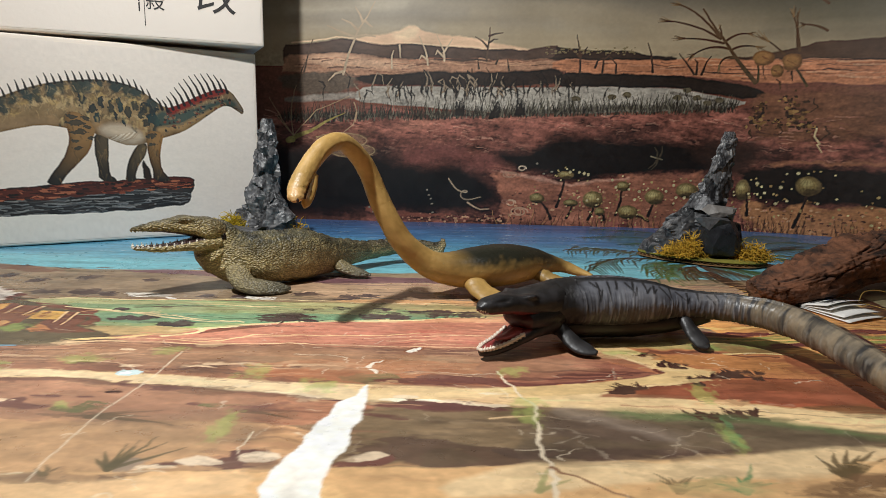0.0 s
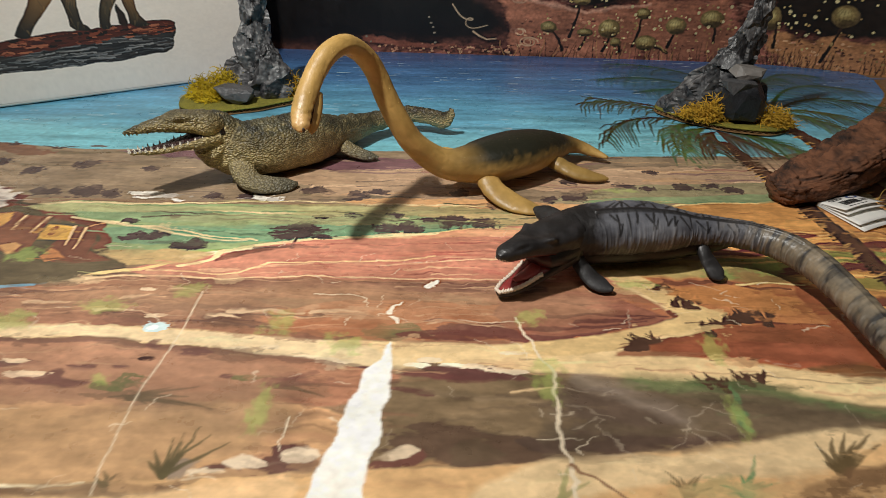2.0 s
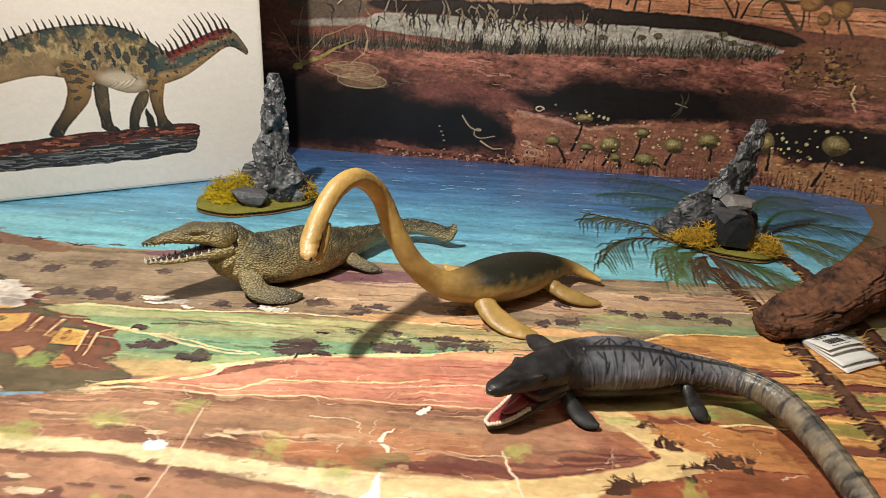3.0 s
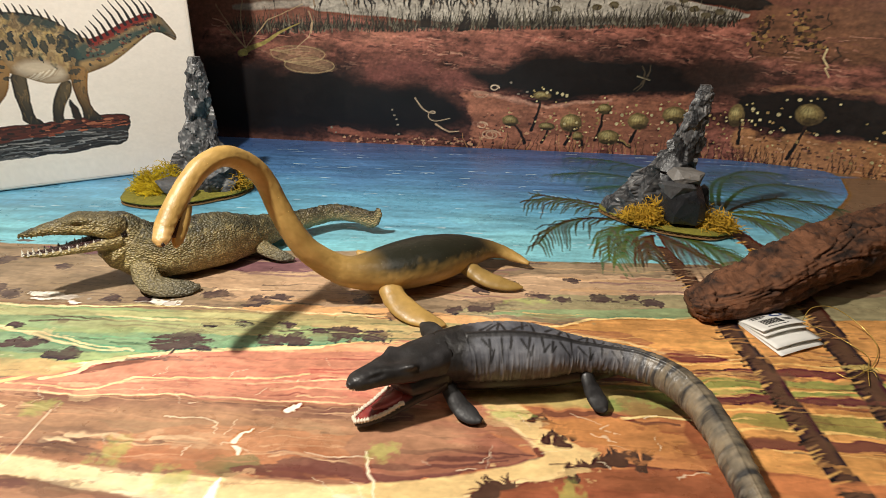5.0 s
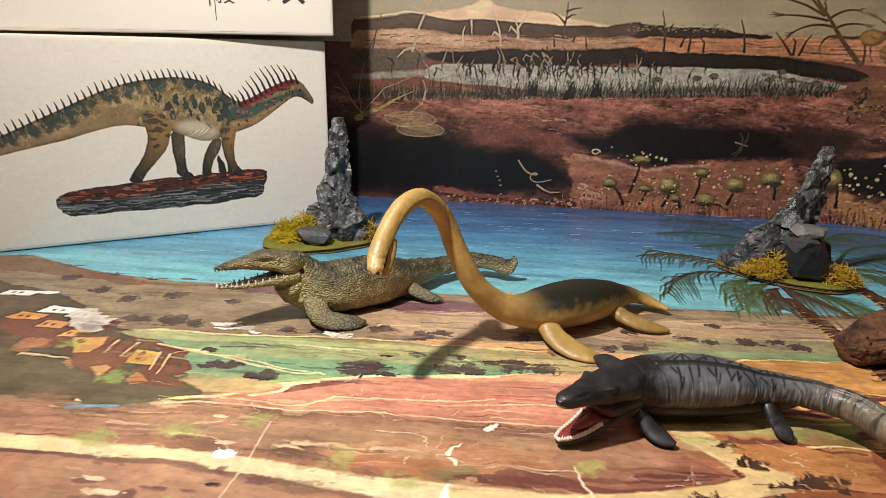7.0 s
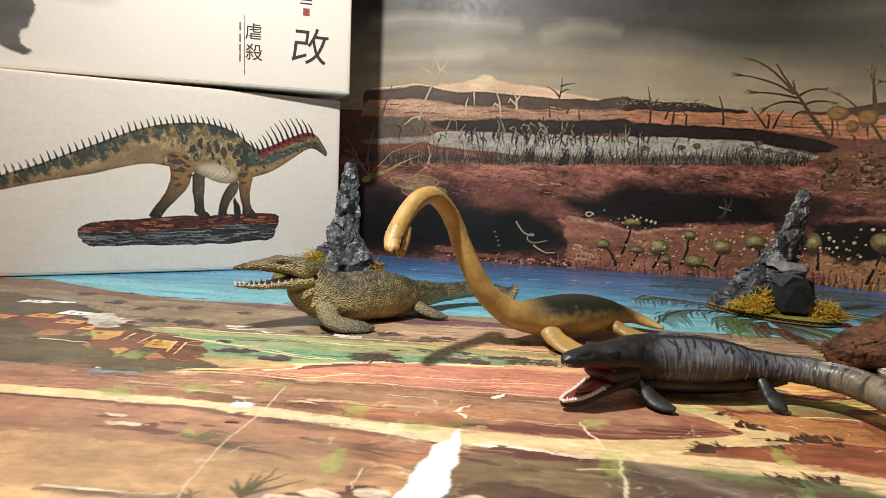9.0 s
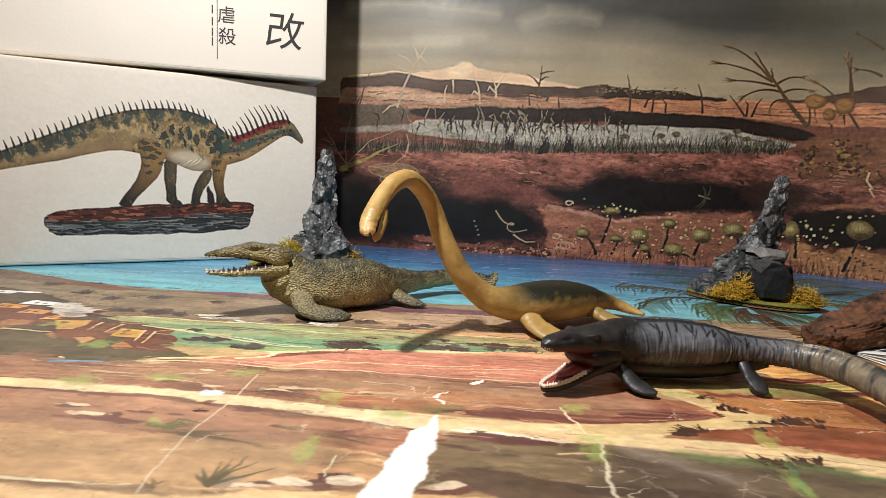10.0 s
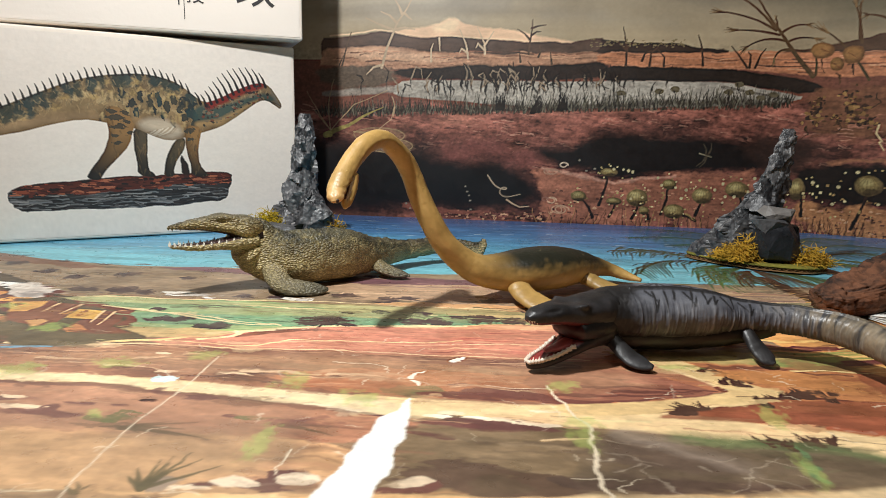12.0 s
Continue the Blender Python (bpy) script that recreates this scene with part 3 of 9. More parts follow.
    p.patch([(-1.6, 20.6), (1.4, 20.0), (5.8, 20.3), (9.3, 20.4), (6.5, 19.7), (3.0, 19.1), (-0.3, 18.8), (-2.6, 18.9)], rgb(96, 72, 56), 0.35, mix=0.9, brush=0.5)
    p.patch([(2.2, 21.6), (4.5, 21.9), (7.2, 21.3), (8.8, 20.9), (6.5, 20.4), (3.8, 20.6)], rgb(92, 74, 58), 0.4, mix=0.7, brush=0.6)
    p.patch([(-1.6, 23.1), (0.0, 23.25), (1.7, 23.05), (1.3, 22.7), (-0.8, 22.6), (-2.4, 22.8)], rgb(110, 64, 58), 0.3)
    p.patch([(6, 22.6), (9, 22.3), (13.5, 21.6), (13, 21.2), (9.5, 21.7), (6.5, 22.1)], rgb(104, 116, 62), 0.3, mix=0.7)
    p.patch([(-34, 17.8), (-9, 18.0), (-4.2, 18.4), (-2.0, 18.7), (1.3, 18.8), (6.5, 19.7), (10.2, 20.3), (14.5, 21.0), (30, 19), (30, 14), (-34, 14)], rgb(222, 174, 112), 0.3, streak=0.3)
    p.line([(-30, 24.3), (-14, 24.2), (-9.7, 24.0), (-6.5, 23.7), (-3.2, 23.2)], 0.22, plum, 0.16, rough=0.3)
    for x, y, n in ((-13.6, 24.0, 2.5), (-9.6, 23.8, 2.0), (-6.6, 23.5, 1.6), (-1.6, 23.2, 2.0), (8.0, 22.6, 3.2), (1.0, 23.1, 1.0)):
        p.blot(x + n / 2, y, n / 2, 0.24, umber, 0.6, 0.85)
    for x, y, r in ((-5.6, 23.6, 0.5), (-4.9, 23.45, 0.45), (-1.6, 23.3, 0.42), (-0.2, 23.35, 0.55), (1.2, 23.15, 0.5)):
        p.blot(x, y, r, 0.13, rgb(250, 234, 200), 0.3)
    # streaks, tufts and stones in front
    for x0, x1, y0, y1, n, hues3 in ((-16, -3.5, 19, 23.4, 70, (rgb(150, 100, 74), rgb(190, 134, 94), rgb(124, 86, 64))), (-2, 14, 19.2, 22.6, 60, (rgb(110, 86, 64), rgb(156, 130, 96), rgb(92, 74, 58))),
                                     (-12, 14, 15, 19, 50, (rgb(204, 152, 96), rgb(236, 196, 138), rgb(184, 138, 92))), (10, 15.5, 23.6, 28.5, 30, (rgb(170, 90, 46), rgb(214, 140, 72), rgb(150, 82, 50)))):
        for _ in range(n):
            x, y, long = dice.uniform(x0, x1), dice.uniform(y0, y1), dice.uniform(0.8, 3.5)
            p.line([(x, y), (x + long / 2, y + dice.uniform(-0.1, 0.1)), (x + long, y + dice.uniform(-0.15, 0.15))], dice.uniform(0.06, 0.28), dice.choice(hues3), 0.02, mix=0.6, soft=0.08)
    p.patch([(-12.0, 21.9), (-9.0, 22.2), (-5.4, 22.4), (-6.5, 21.8), (-9.5, 21.3), (-12.4, 21.5)], rgb(106, 80, 58), 0.5, mix=0.75, brush=0.8)
    for x, y, r in ((-14.8, 22.9, 0.8), (-13.3, 22.7, 0.5), (-15.8, 22.4, 1.1), (-12.1, 22.9, 0.4)):
        p.blot(x, y, r, 0.16, rgb(112, 72, 58), 0.4)
    p.blot(-15.9, 22.75, 0.55, 0.13, rgb(238, 206, 164), 0.3)
    p.blot(-11.3, 23.5, 0.30, 0.13, rgb(54, 28, 22), 0.1)
    for x, y, h, w, n in ((9.4, 22.5, 0.7, 1.3, 12), (8.0, 22.5, 0.6, 0.8, 8),
                          (6.6, 24.75, 0.6, 0.8, 9), (9.8, 25.8, 0.9, 1.0, 12), (11.0, 26.0, 0.8, 1.0, 12), (9.2, 24.0, 0.6, 1.4, 12), (12.6, 23.6, 0.9, 1.4, 16)):
        p.tuft(x, y, h, w, n, dice.choice((rgb(82, 62, 44), rgb(92, 78, 50), rgb(72, 52, 42))), dice, 0.15)
    p.line([(5.5, 24.6), (8, 25.0), (10.5, 25.7), (13.5, 25.9)], 0.35, rgb(110, 58, 40), 0.08)
    p.patch([(6.3, 24.6), (9.5, 25.0), (13, 25.2), (15, 24.4), (13.5, 23.6), (9.8, 23.9)], rgb(176, 90, 52), 0.3, streak=0.5)
    p.line([(12.2, 28.0), (13.6, 26.0), (15.2, 23.6)], 1.4, rgb(164, 88, 40), 1.0, rough=0.3, mix=0.7, soft=0.3)
    p.line([(13.0, 27.6), (14.3, 25.8), (15.6, 23.8)], 0.16, rgb(224, 156, 84), 0.1)

    # gold terraces by the log
    p.patch([(7.0, 34.4), (10, 35.9), (13.1, 36.9), (18, 37.3), (28, 38), (40, 38), (40, 26), (15, 26), (12.6, 28.6), (9.5, 29.3), (8.6, 30.5), (13.2, 31.3), (12, 33.2)], rgb(216, 150, 70), 0.35, streak=0.6)
    p.line([(8, 35.2), (11, 36.3), (13, 36.9), (16, 37.1), (20, 37.2)], 0.22, rgb(246, 204, 126), 0.08)
    p.line([(9, 35.2), (12, 34.8), (14.5, 33.8), (16.5, 33.4), (17.8, 33.6)], 0.3, rgb(232, 186, 116), 0.1)
    p.patch([(14.6, 33.9), (16.2, 33.9), (17.5, 33.5), (16.2, 33.1), (14.9, 33.2)], rgb(128, 66, 48), 0.2)
    p.patch([(9, 35.6), (13, 35.6), (14.6, 34.4), (12, 34.6)], rgb(164, 100, 62), 0.3, mix=0.7, brush=0.4)
    for y, c in ((32.3, rgb(120, 62, 48)), (30.3, rgb(116, 62, 50)), (27.7, rgb(124, 70, 50))):
        p.line([(8.5, y - 0.8), (12, y - 0.6), (15.5, y - 0.1), (20, y + 0.3), (30, y + 0.6)], 0.75, c, 0.55, rough=0.6)
    p.patch([(8.6, 30.4), (12, 31.0), (15.5, 31.8), (19, 32.0), (26, 32.4), (26, 31.2), (18, 30.9), (13, 30.1), (10, 29.6)], rgb(150, 144, 66), 0.5, streak=0.6)
    p.patch([(8.3, 30.2), (10.5, 30.5), (11.5, 29.9), (9.5, 29.3)], rgb(196, 190, 88), 0.4)
    p.patch([(15, 29.2), (20, 29.9), (27, 30.2), (27, 29.0), (18, 28.5)], rgb(142, 140, 62), 0.5, mix=0.8)
    for y in (31.0, 29.6, 28.4, 33.0):
        p.line([(11, y - 0.5), (15, y), (20, y + 0.3), (28, y + 0.4)], 0.2, rgb(236, 186, 96), 0.08, rough=0.5)
    for _ in range(40):
        x, y, long = dice.uniform(11, 24), dice.uniform(26, 37), dice.uniform(1, 4)
        p.line([(x, y), (x + long, y + dice.uniform(-0.1, 0.3))], dice.uniform(0.08, 0.3), dice.choice((rgb(190, 124, 54), rgb(230, 176, 92), rgb(200, 140, 70))), 0.03, mix=0.6)

    # long fine lines of the brush
    for x0, x1, y0, y1, n, tones in ((-18, 6, 36.4, 42.4, 70, (rgb(206, 172, 130), rgb(104, 84, 70), rgb(184, 146, 110))), (-12, 3, 29.0, 33.4, 34, (rgb(240, 190, 140), rgb(150, 76, 64), rgb(226, 146, 110))),
                                     (-22, 4, 25.2, 28.8, 70, (rgb(216, 170, 126), rgb(106, 68, 56), rgb(188, 134, 96))), (8, 26, 25, 37, 70, (rgb(244, 196, 112), rgb(140, 84, 48), rgb(196, 126, 58))),
                                     (-20, 14, 21.8, 24.4, 40, (rgb(236, 196, 140), rgb(112, 74, 58), rgb(200, 150, 106))), (-14, 4, 33.6, 36.2, 40, (rgb(206, 190, 126), rgb(96, 104, 72), rgb(176, 160, 104)))):
        for _ in range(n):
            x, y, long = dice.uniform(x0, x1), dice.uniform(y0, y1), dice.uniform(1.0, 5.0)
            if y > 29 and y < 33.5 and x < 3 and y > 29.4 + (x + 13) * 0.28:
                continue
            p.line([(x, y), (x + long * 0.33, y + dice.uniform(-0.08, 0.10)), (x + long * 0.66, y + dice.uniform(-0.10, 0.12)), (x + long, y + dice.uniform(-0.12, 0.16))], dice.uniform(0.05, 0.13), dice.choice(tones), 0.02, rough=0.45, mix=dice.uniform(0.5, 0.95))

    # bushes over the fields
    for x, y, r in ((-7.9, 33.0, 1.25), (-3.7, 33.3, 0.9), (-8.5, 32.7, 0.9), (-0.6, 34.3, 1.1), (-1.6, 34.4, 0.5), (0.9, 34.0, 0.9), (-2.4, 33.5, 1.0), (-15.3, 32.2, 0.55), (-14.3, 32.3, 0.6), (-12.5, 31.6, 0.7), (-13.2, 31.4, 0.4),
                    (-3.4, 34.9, 0.6), (1.8, 36.3, 0.8), (3.4, 36.5, 0.6), (6.3, 37.3, 0.9), (4.6, 36.9, 0.6), (-5.3, 37.0, 0.9), (-8.0, 37.6, 0.8), (-4.4, 37.6, 0.7), (-0.2, 37.6, 0.7), (-11.6, 36.6, 0.6),
                    (-13, 36.6, 0.8), (-18.7, 36.6, 0.9), (-20.3, 36.9, 1.2), (-22.4, 36.9, 1.0), (-24.5, 39.6, 0.9), (-22.1, 40.5, 0.9), (-27, 40.6, 1.1), (-18, 40.0, 0.7), (-30.5, 42.6, 0.8), (5.9, 39.2, 0.7), (9.0, 38.8, 0.9),
                    (10.4, 38.6, 0.6), (12.4, 38.9, 0.8), (14.0, 39.2, 0.6), (7.6, 40.2, 0.6), (11.0, 41.0, 0.6), (15.2, 38.6, 0.7), (-14.3, 34.2, 0.4)):
        for _ in range(3):
            p.blot(x + dice.uniform(-0.4, 0.4) * r, y + dice.uniform(-0.15, 0.2) * r, r * dice.uniform(0.42, 0.66), r * dice.uniform(0.36, 0.56), bush, 0.75, 0.8)
    for x, y, r in ((-7.9, 33.0, 1.2), (-3.6, 33.3, 0.7)):
        p.line([(x + 0.1, y), (x - 0.2, y - 0.55), (x - 0.1, y - 0.8)], 0.16, bush, 0.08)

    # front of the sheet: mauve bank, golden ground, olive field
    bank, ochre, field, plum2 = rgb(172, 126, 92), rgb(188, 146, 98), rgb(112, 94, 72), rgb(100, 62, 54)
    p.patch([(-17.5, 20.8), (-14.8, 20.7), (-12.7, 20.7), (-10.6, 20.7), (-8.3, 20.5), (-6.4, 19.9), (-5.9, 19.4), (-7.6, 18.6), (-8.6, 18), (-10.8, 17.7), (-15.1, 17.5)], ochre, 0.35, 0.25, mix=0.8)
    p.patch([(-19.9, 24.1), (-15, 24.1), (-10.8, 24), (-6, 23.4), (-5.6, 21.5), (-8.5, 21.1), (-11.6, 21), (-17.5, 20.8)], bank, 0.4, 0.25, mix=0.65)
    p.patch([(-11.7, 21), (-8.3, 21.4), (-5.5, 21.2), (-5.2, 19.7), (-6.9, 19.7), (-8.7, 20.2), (-11.2, 20.5)], rgb(142, 112, 80), 0.6, 0.3, mix=0.6)
    for pts, c in (([(-14.8, 22), (-14.3, 22.6), (-13.8, 22.5), (-13.9, 22.2), (-12.4, 21.9), (-13.2, 21.6), (-14.4, 21.8)], plum2), ([(-16.2, 22), (-14.7, 22), (-14.6, 21.8), (-16, 21.8)], plum2), ([(-13.8, 22.7), (-13.5, 22.9), (-12.9, 22.8), (-12.9, 22.5), (-13.5, 22.5)], rgb(116, 76, 66)), ([(-12.3, 22.8), (-11.6, 22.8), (-11.6, 22.7), (-12.1, 22.7)], rgb(110, 70, 56)),
                   ([(-15.3, 23), (-14.5, 22.9), (-14.4, 22.7), (-15.1, 22.7)], rgb(120, 76, 62)), ([(-11.8, 24.2), (-10.7, 24.1), (-9.7, 24), (-9.1, 24.2), (-9.4, 23.7), (-10.3, 23.6), (-11.4, 24)], rgb(112, 72, 60)), ([(-15.1, 24.2), (-13.9, 24.5), (-12.4, 24.4), (-11.9, 24.3), (-13.8, 24.3)], rgb(116, 82, 60)), ([(-8.9, 23.8), (-7.5, 23.7), (-6, 23.7), (-6, 23.5), (-7.4, 23.5)], rgb(112, 72, 60)),
                   ([(-8.5, 22.4), (-8.1, 22.5), (-7.7, 22.4), (-8.1, 22.3)], rgb(96, 64, 50)), ([(-2.6, 25), (-1.6, 25.5), (0.4, 25.2), (2.2, 25.1), (0.4, 24.6), (-1.2, 24.7)], rgb(112, 62, 52)), ([(-1.5, 23.3), (-0.2, 23.2), (0.9, 23.3), (2.2, 22.9), (2.4, 22.4), (0.7, 22.7), (-0.9, 23)], rgb(104, 64, 58)), ([(-6.9, 23.7), (-5.3, 23.6), (-4, 23.4), (-3.9, 23.1), (-5.4, 23.3), (-6.8, 23.4)], rgb(116, 74, 60)),
                   ([(-2.6, 22.1), (-1.7, 22.1), (-0.7, 21.8), (-1.8, 21.9)], plum2), ([(-2.6, 22.5), (-2.1, 22.5), (-2.2, 22.3), (-2.5, 22.3)], rgb(104, 76, 58))):
        p.patch(pts, c, 0.25, 0.05, mix=0.9, brush=0.12)
    for (x, y), ru, rv in (((-14.9, 22.3), 0.75, 0.16), ((-15.9, 22.9), 0.55, 0.10), ((-5, 23.4), 0.30, 0.14), ((-4.3, 23.4), 0.42, 0.12), ((-1.2, 23.6), 0.55, 0.13), ((0.4, 23.3), 0.8, 0.13), ((1.6, 23.1), 0.8, 0.15), ((-8.2, 24), 0.5, 0.13), ((-7, 24.1), 0.4, 0.12), ((1.9, 24.1), 0.5, 0.10)):
        p.blot(x, y, ru, rv, rgb(236, 212, 174), 0.5, 0.9)
    # stones on the near edge
    for pts, c in (([(-7.7, 18.2), (-7.5, 18.6), (-6.6, 18.8), (-5.8, 19), (-5, 18.9), (-4.9, 18.4), (-6, 18.3), (-6.7, 18.2), (-7.3, 18)], plum2), ([(-8.4, 18.4), (-8.2, 18.7), (-7.9, 19), (-7.6, 18.6), (-7.8, 18.2), (-8.2, 18.1)], rgb(150, 128, 106)), ([(-7.7, 18.4), (-7.4, 18.5), (-6.9, 18.4), (-7.2, 18.2), (-7.6, 18.2)], rgb(220, 194, 158)), ([(-7.1, 18.7), (-6.8, 19.1), (-6.3, 19), (-6.2, 18.7), (-6.7, 18.5)], rgb(226, 202, 168)),
                   ([(-5.7, 19.2), (-5.2, 19.4), (-4.9, 19.3), (-5.1, 19), (-5.6, 19)], rgb(92, 56, 48)), ([(-5.4, 18.8), (-5.1, 19.1), (-4.8, 19.1), (-4.9, 18.8)], rgb(224, 200, 164)), ([(-5.8, 19.2), (-5.3, 19.4), (-4.5, 19.2), (-4.2, 18.7), (-4.9, 18.4), (-5.5, 18.4)], plum2), ([(-5.4, 18.8), (-5.1, 19.2), (-4.2, 19.2), (-4.5, 18.8), (-5.2, 18.7)], rgb(226, 202, 168)),
                   ([(-2.7, 18.7), (-2, 19.4), (-1.4, 19.4), (-1.4, 18.9), (-2, 18.6)], rgb(118, 72, 60)), ([(-2.5, 19), (-2.3, 19.3), (-2, 19.5), (-1.6, 19.5), (-1.9, 19.2), (-2.3, 19)], rgb(220, 194, 158)), ([(-0.4, 19.6), (0.3, 19.8), (1.1, 19.7), (1, 19.3), (0.1, 19), (-0.7, 18.9)], rgb(98, 78, 58)), ([(1.9, 20), (3.2, 20.2), (3.3, 19.3), (2.2, 19.4)], rgb(88, 68, 56))):
        p.patch(pts, c, 0.55, 0.05, mix=0.95, mottle=0.15)
    p.line([(-14.3, 17.4), (-12.9, 17.5), (-11.8, 17.6), (-10.4, 17.7), (-8.4, 17.8), (-7.5, 18.1)], 0.42, rgb(112, 82, 60), 0.3, rough=0.5, mix=0.85)
    p.line([(-14.5, 17.7), (-13, 17.7), (-11.9, 17.8), (-10.7, 17.9)], 0.16, rgb(240, 222, 180), 0.05, rough=0.2)
    p.patch([(-15, 17.3), (-12.8, 17.4), (-10.3, 17.6), (-8.2, 17.7), (-7.4, 17.9), (-5.7, 18.2), (-4.9, 18.3), (-4.5, 16.9), (-14.4, 16.6)], rgb(228, 186, 130), 0.3, 0.1, mix=0.8)
    p.patch([(-0, 17.9), (2.1, 19.1), (4.6, 19.4), (6.9, 19.5), (11.1, 20.7), (13.6, 21), (12.9, 20), (10.3, 19), (6.5, 18.4), (4.9, 18.1), (3.4, 17.8), (0.6, 17.1)], rgb(232, 200, 146), 0.3, 0.12, mix=0.85)
    # blades and brushed leaves
    for root, tips, c, w in (((-8.6, 18.2), [(-9.2, 19.1), (-8.8, 19.6), (-8.5, 19.8), (-8.1, 20.1), (-7.7, 19.8), (-7.1, 19.5), (-8.5, 19.5), (-9.2, 18.7)], rgb(96, 84, 52), 0.22), ((-11, 21.3), [(-8.9, 21.9), (-8.2, 20.9), (-9.1, 21.4), (-9.8, 21.9), (-11.7, 21.3), (-10.2, 21), (-9.1, 21)], rgb(104, 84, 58), 0.26), ((-11.3, 21.9), [(-10.9, 22.3), (-12, 22), (-10.9, 21.8), (-11.8, 22.3), (-10.6, 22)], rgb(92, 96, 56), 0.24),
                             ((-6.3, 22), [(-4.9, 22.7), (-4.9, 22.1), (-5.1, 21.7), (-4.6, 21.6), (-5.7, 22.4)], rgb(106, 82, 58), 0.26), ((-10, 17.7), [(-10.5, 18.1), (-10.3, 18.3), (-9.9, 18.2), (-9.7, 18), (-10.5, 17.9)], rgb(110, 92, 60), 0.2), ((8, 17.9), [(8.7, 19.5), (8.1, 18.7), (8.7, 18.5), (9.1, 18.5), (7.4, 18.3), (7.5, 18)], rgb(92, 142, 88), 0.26),
                             ((6.3, 17.8), [(5.9, 18.8), (6, 18.4), (6.8, 18.6), (7, 18.7), (7.1, 18.2), (6.3, 18.6)], rgb(128, 106, 68), 0.2), ((11.1, 18.9), [(10.9, 20.1), (11.5, 20.3), (12, 20.5), (12.2, 20.2), (12.8, 20.5), (12.9, 20.1), (10.8, 19.4)], rgb(102, 82, 50), 0.34), ((10.2, 23.7), [(10.1, 24.9), (10.3, 24.7), (10.9, 24.3), (11, 24.2), (9.6, 24.2)], rgb(110, 74, 46), 0.2),
                             ((2.7, 17.7), [(3.3, 19.2), (2.8, 18.7), (3.5, 18.3)], rgb(170, 160, 100), 0.2)):
        for tip in tips:
            p.line([root, ((root[0] + tip[0]) / 2 + dice.uniform(-0.12, 0.12), (root[1] + tip[1]) / 2 + 0.1), tip], w, c, 0.03, rough=0.12, mix=0.9)
    # bend of the pale path between the plum bank and the rust land
    p.patch([(7.6, 30.2), (9.0, 30.4), (12, 30.2), (15, 29.6), (15.4, 26.2), (14.1, 25.2), (11, 25.0), (9.6, 25.6), (8.6, 27)], rgb(196, 124, 66), 0.3, 0.08, streak=0.5)
    p.patch([(8.0, 29.4), (9.4, 29.5), (11.7, 29.3), (12.9, 29.0), (11, 28.9), (9.4, 28.8)], rgb(158, 92, 58), 0.4, 0.1, mix=0.8, brush=0.2)
    p.patch([(10.4, 26.9), (12, 28.2), (13.6, 27.9), (14.6, 27.0), (12.6, 26.6)], rgb(206, 136, 74), 0.4, 0.2, mix=0.8)
    p.patch([(5.4, 30.6), (8, 31.0), (12, 30.9), (13.4, 30.3), (11.8, 29.7), (8.6, 29.5), (6.0, 29.6)], rgb(206, 182, 104), 0.3, 0.15, mix=0.9)
    p.patch([(6.2, 30.0), (7.6, 29.9), (8.4, 28.9), (9.1, 28.1), (9.7, 27.4), (10.6, 26.75), (10.5, 26.4), (9.6, 26.0), (8.7, 25.6), (7.8, 25.4), (6.9, 25.15), (6.1, 24.7), (5.4, 24.3), (3.6, 24), (2.2, 24.1), (2.3, 24.8), (3.4, 24.95), (4.7, 25.2), (5.7, 25.5), (6.6, 25.8), (7.6, 26.1), (8.5, 26.45), (8.6, 26.8), (8.3, 27.2), (7.7, 28.0), (7.0, 28.8), (6.3, 29.4)],
            rgb(228, 190, 122), 0.22, 0.06, streak=0.3, mix=0.95)
    p.patch([(1.6, 27.6), (3.4, 27.9), (4.6, 28.3), (5.8, 28.1), (6.6, 27.6), (7.4, 27.1), (8.35, 26.6), (7.6, 26.2), (6.3, 25.8), (5.0, 25.55), (3.7, 25.3), (1.8, 25.4), (1.2, 26.4)], rgb(150, 92, 68), 0.3, 0.06, streak=0.5, brush=0.1)
    for pts in ([(3.2, 26.5), (4.8, 26.7), (6.4, 26.6), (8.1, 26.6)], [(2.4, 25.7), (4.0, 25.75), (5.6, 26.0), (7.2, 26.3)], [(3.6, 27.6), (4.8, 27.3), (6.4, 27.2)], [(4.4, 26.2), (6.0, 26.3), (7.6, 26.5)]):
        p.line(pts, 0.26, rgb(106, 60, 52), 0.08, rough=0.4, mix=0.85)
    p.line([(10.4, 26.4), (11.3, 26.35), (12.3, 26.25), (13.2, 26.2), (14.3, 26.2)], 0.22, rgb(98, 54, 42), 0.12, rough=0.3)
    p.line([(9.6, 25.75), (8.7, 25.35), (7.8, 25.15), (6.9, 25.05), (5.9, 24.75)], 0.12, rgb(112, 62, 46), 0.05, rough=0.2)
    for x, y, n in ((8.5, 28.75, 3), (8.95, 28.5, 4), (9.3, 28.1, 4), (9.6, 27.8, 3), (10.9, 26.7, 6), (11.4, 26.75, 5), (12.1, 26.85, 5), (9.8, 25.95, 4), (10.15, 26.15, 4), (6.3, 24.85, 3), (6.85, 25.0, 5), (7.3, 25.1, 4)):
        for _ in range(n):
            p.line([(x + dice.uniform(-0.25, 0.25), y - 0.1), (x + dice.uniform(-0.35, 0.35), y + dice.uniform(0.15, 0.6))], 0.28, rgb(88, 60, 44), 0.05, rough=0.4, mix=0.9)
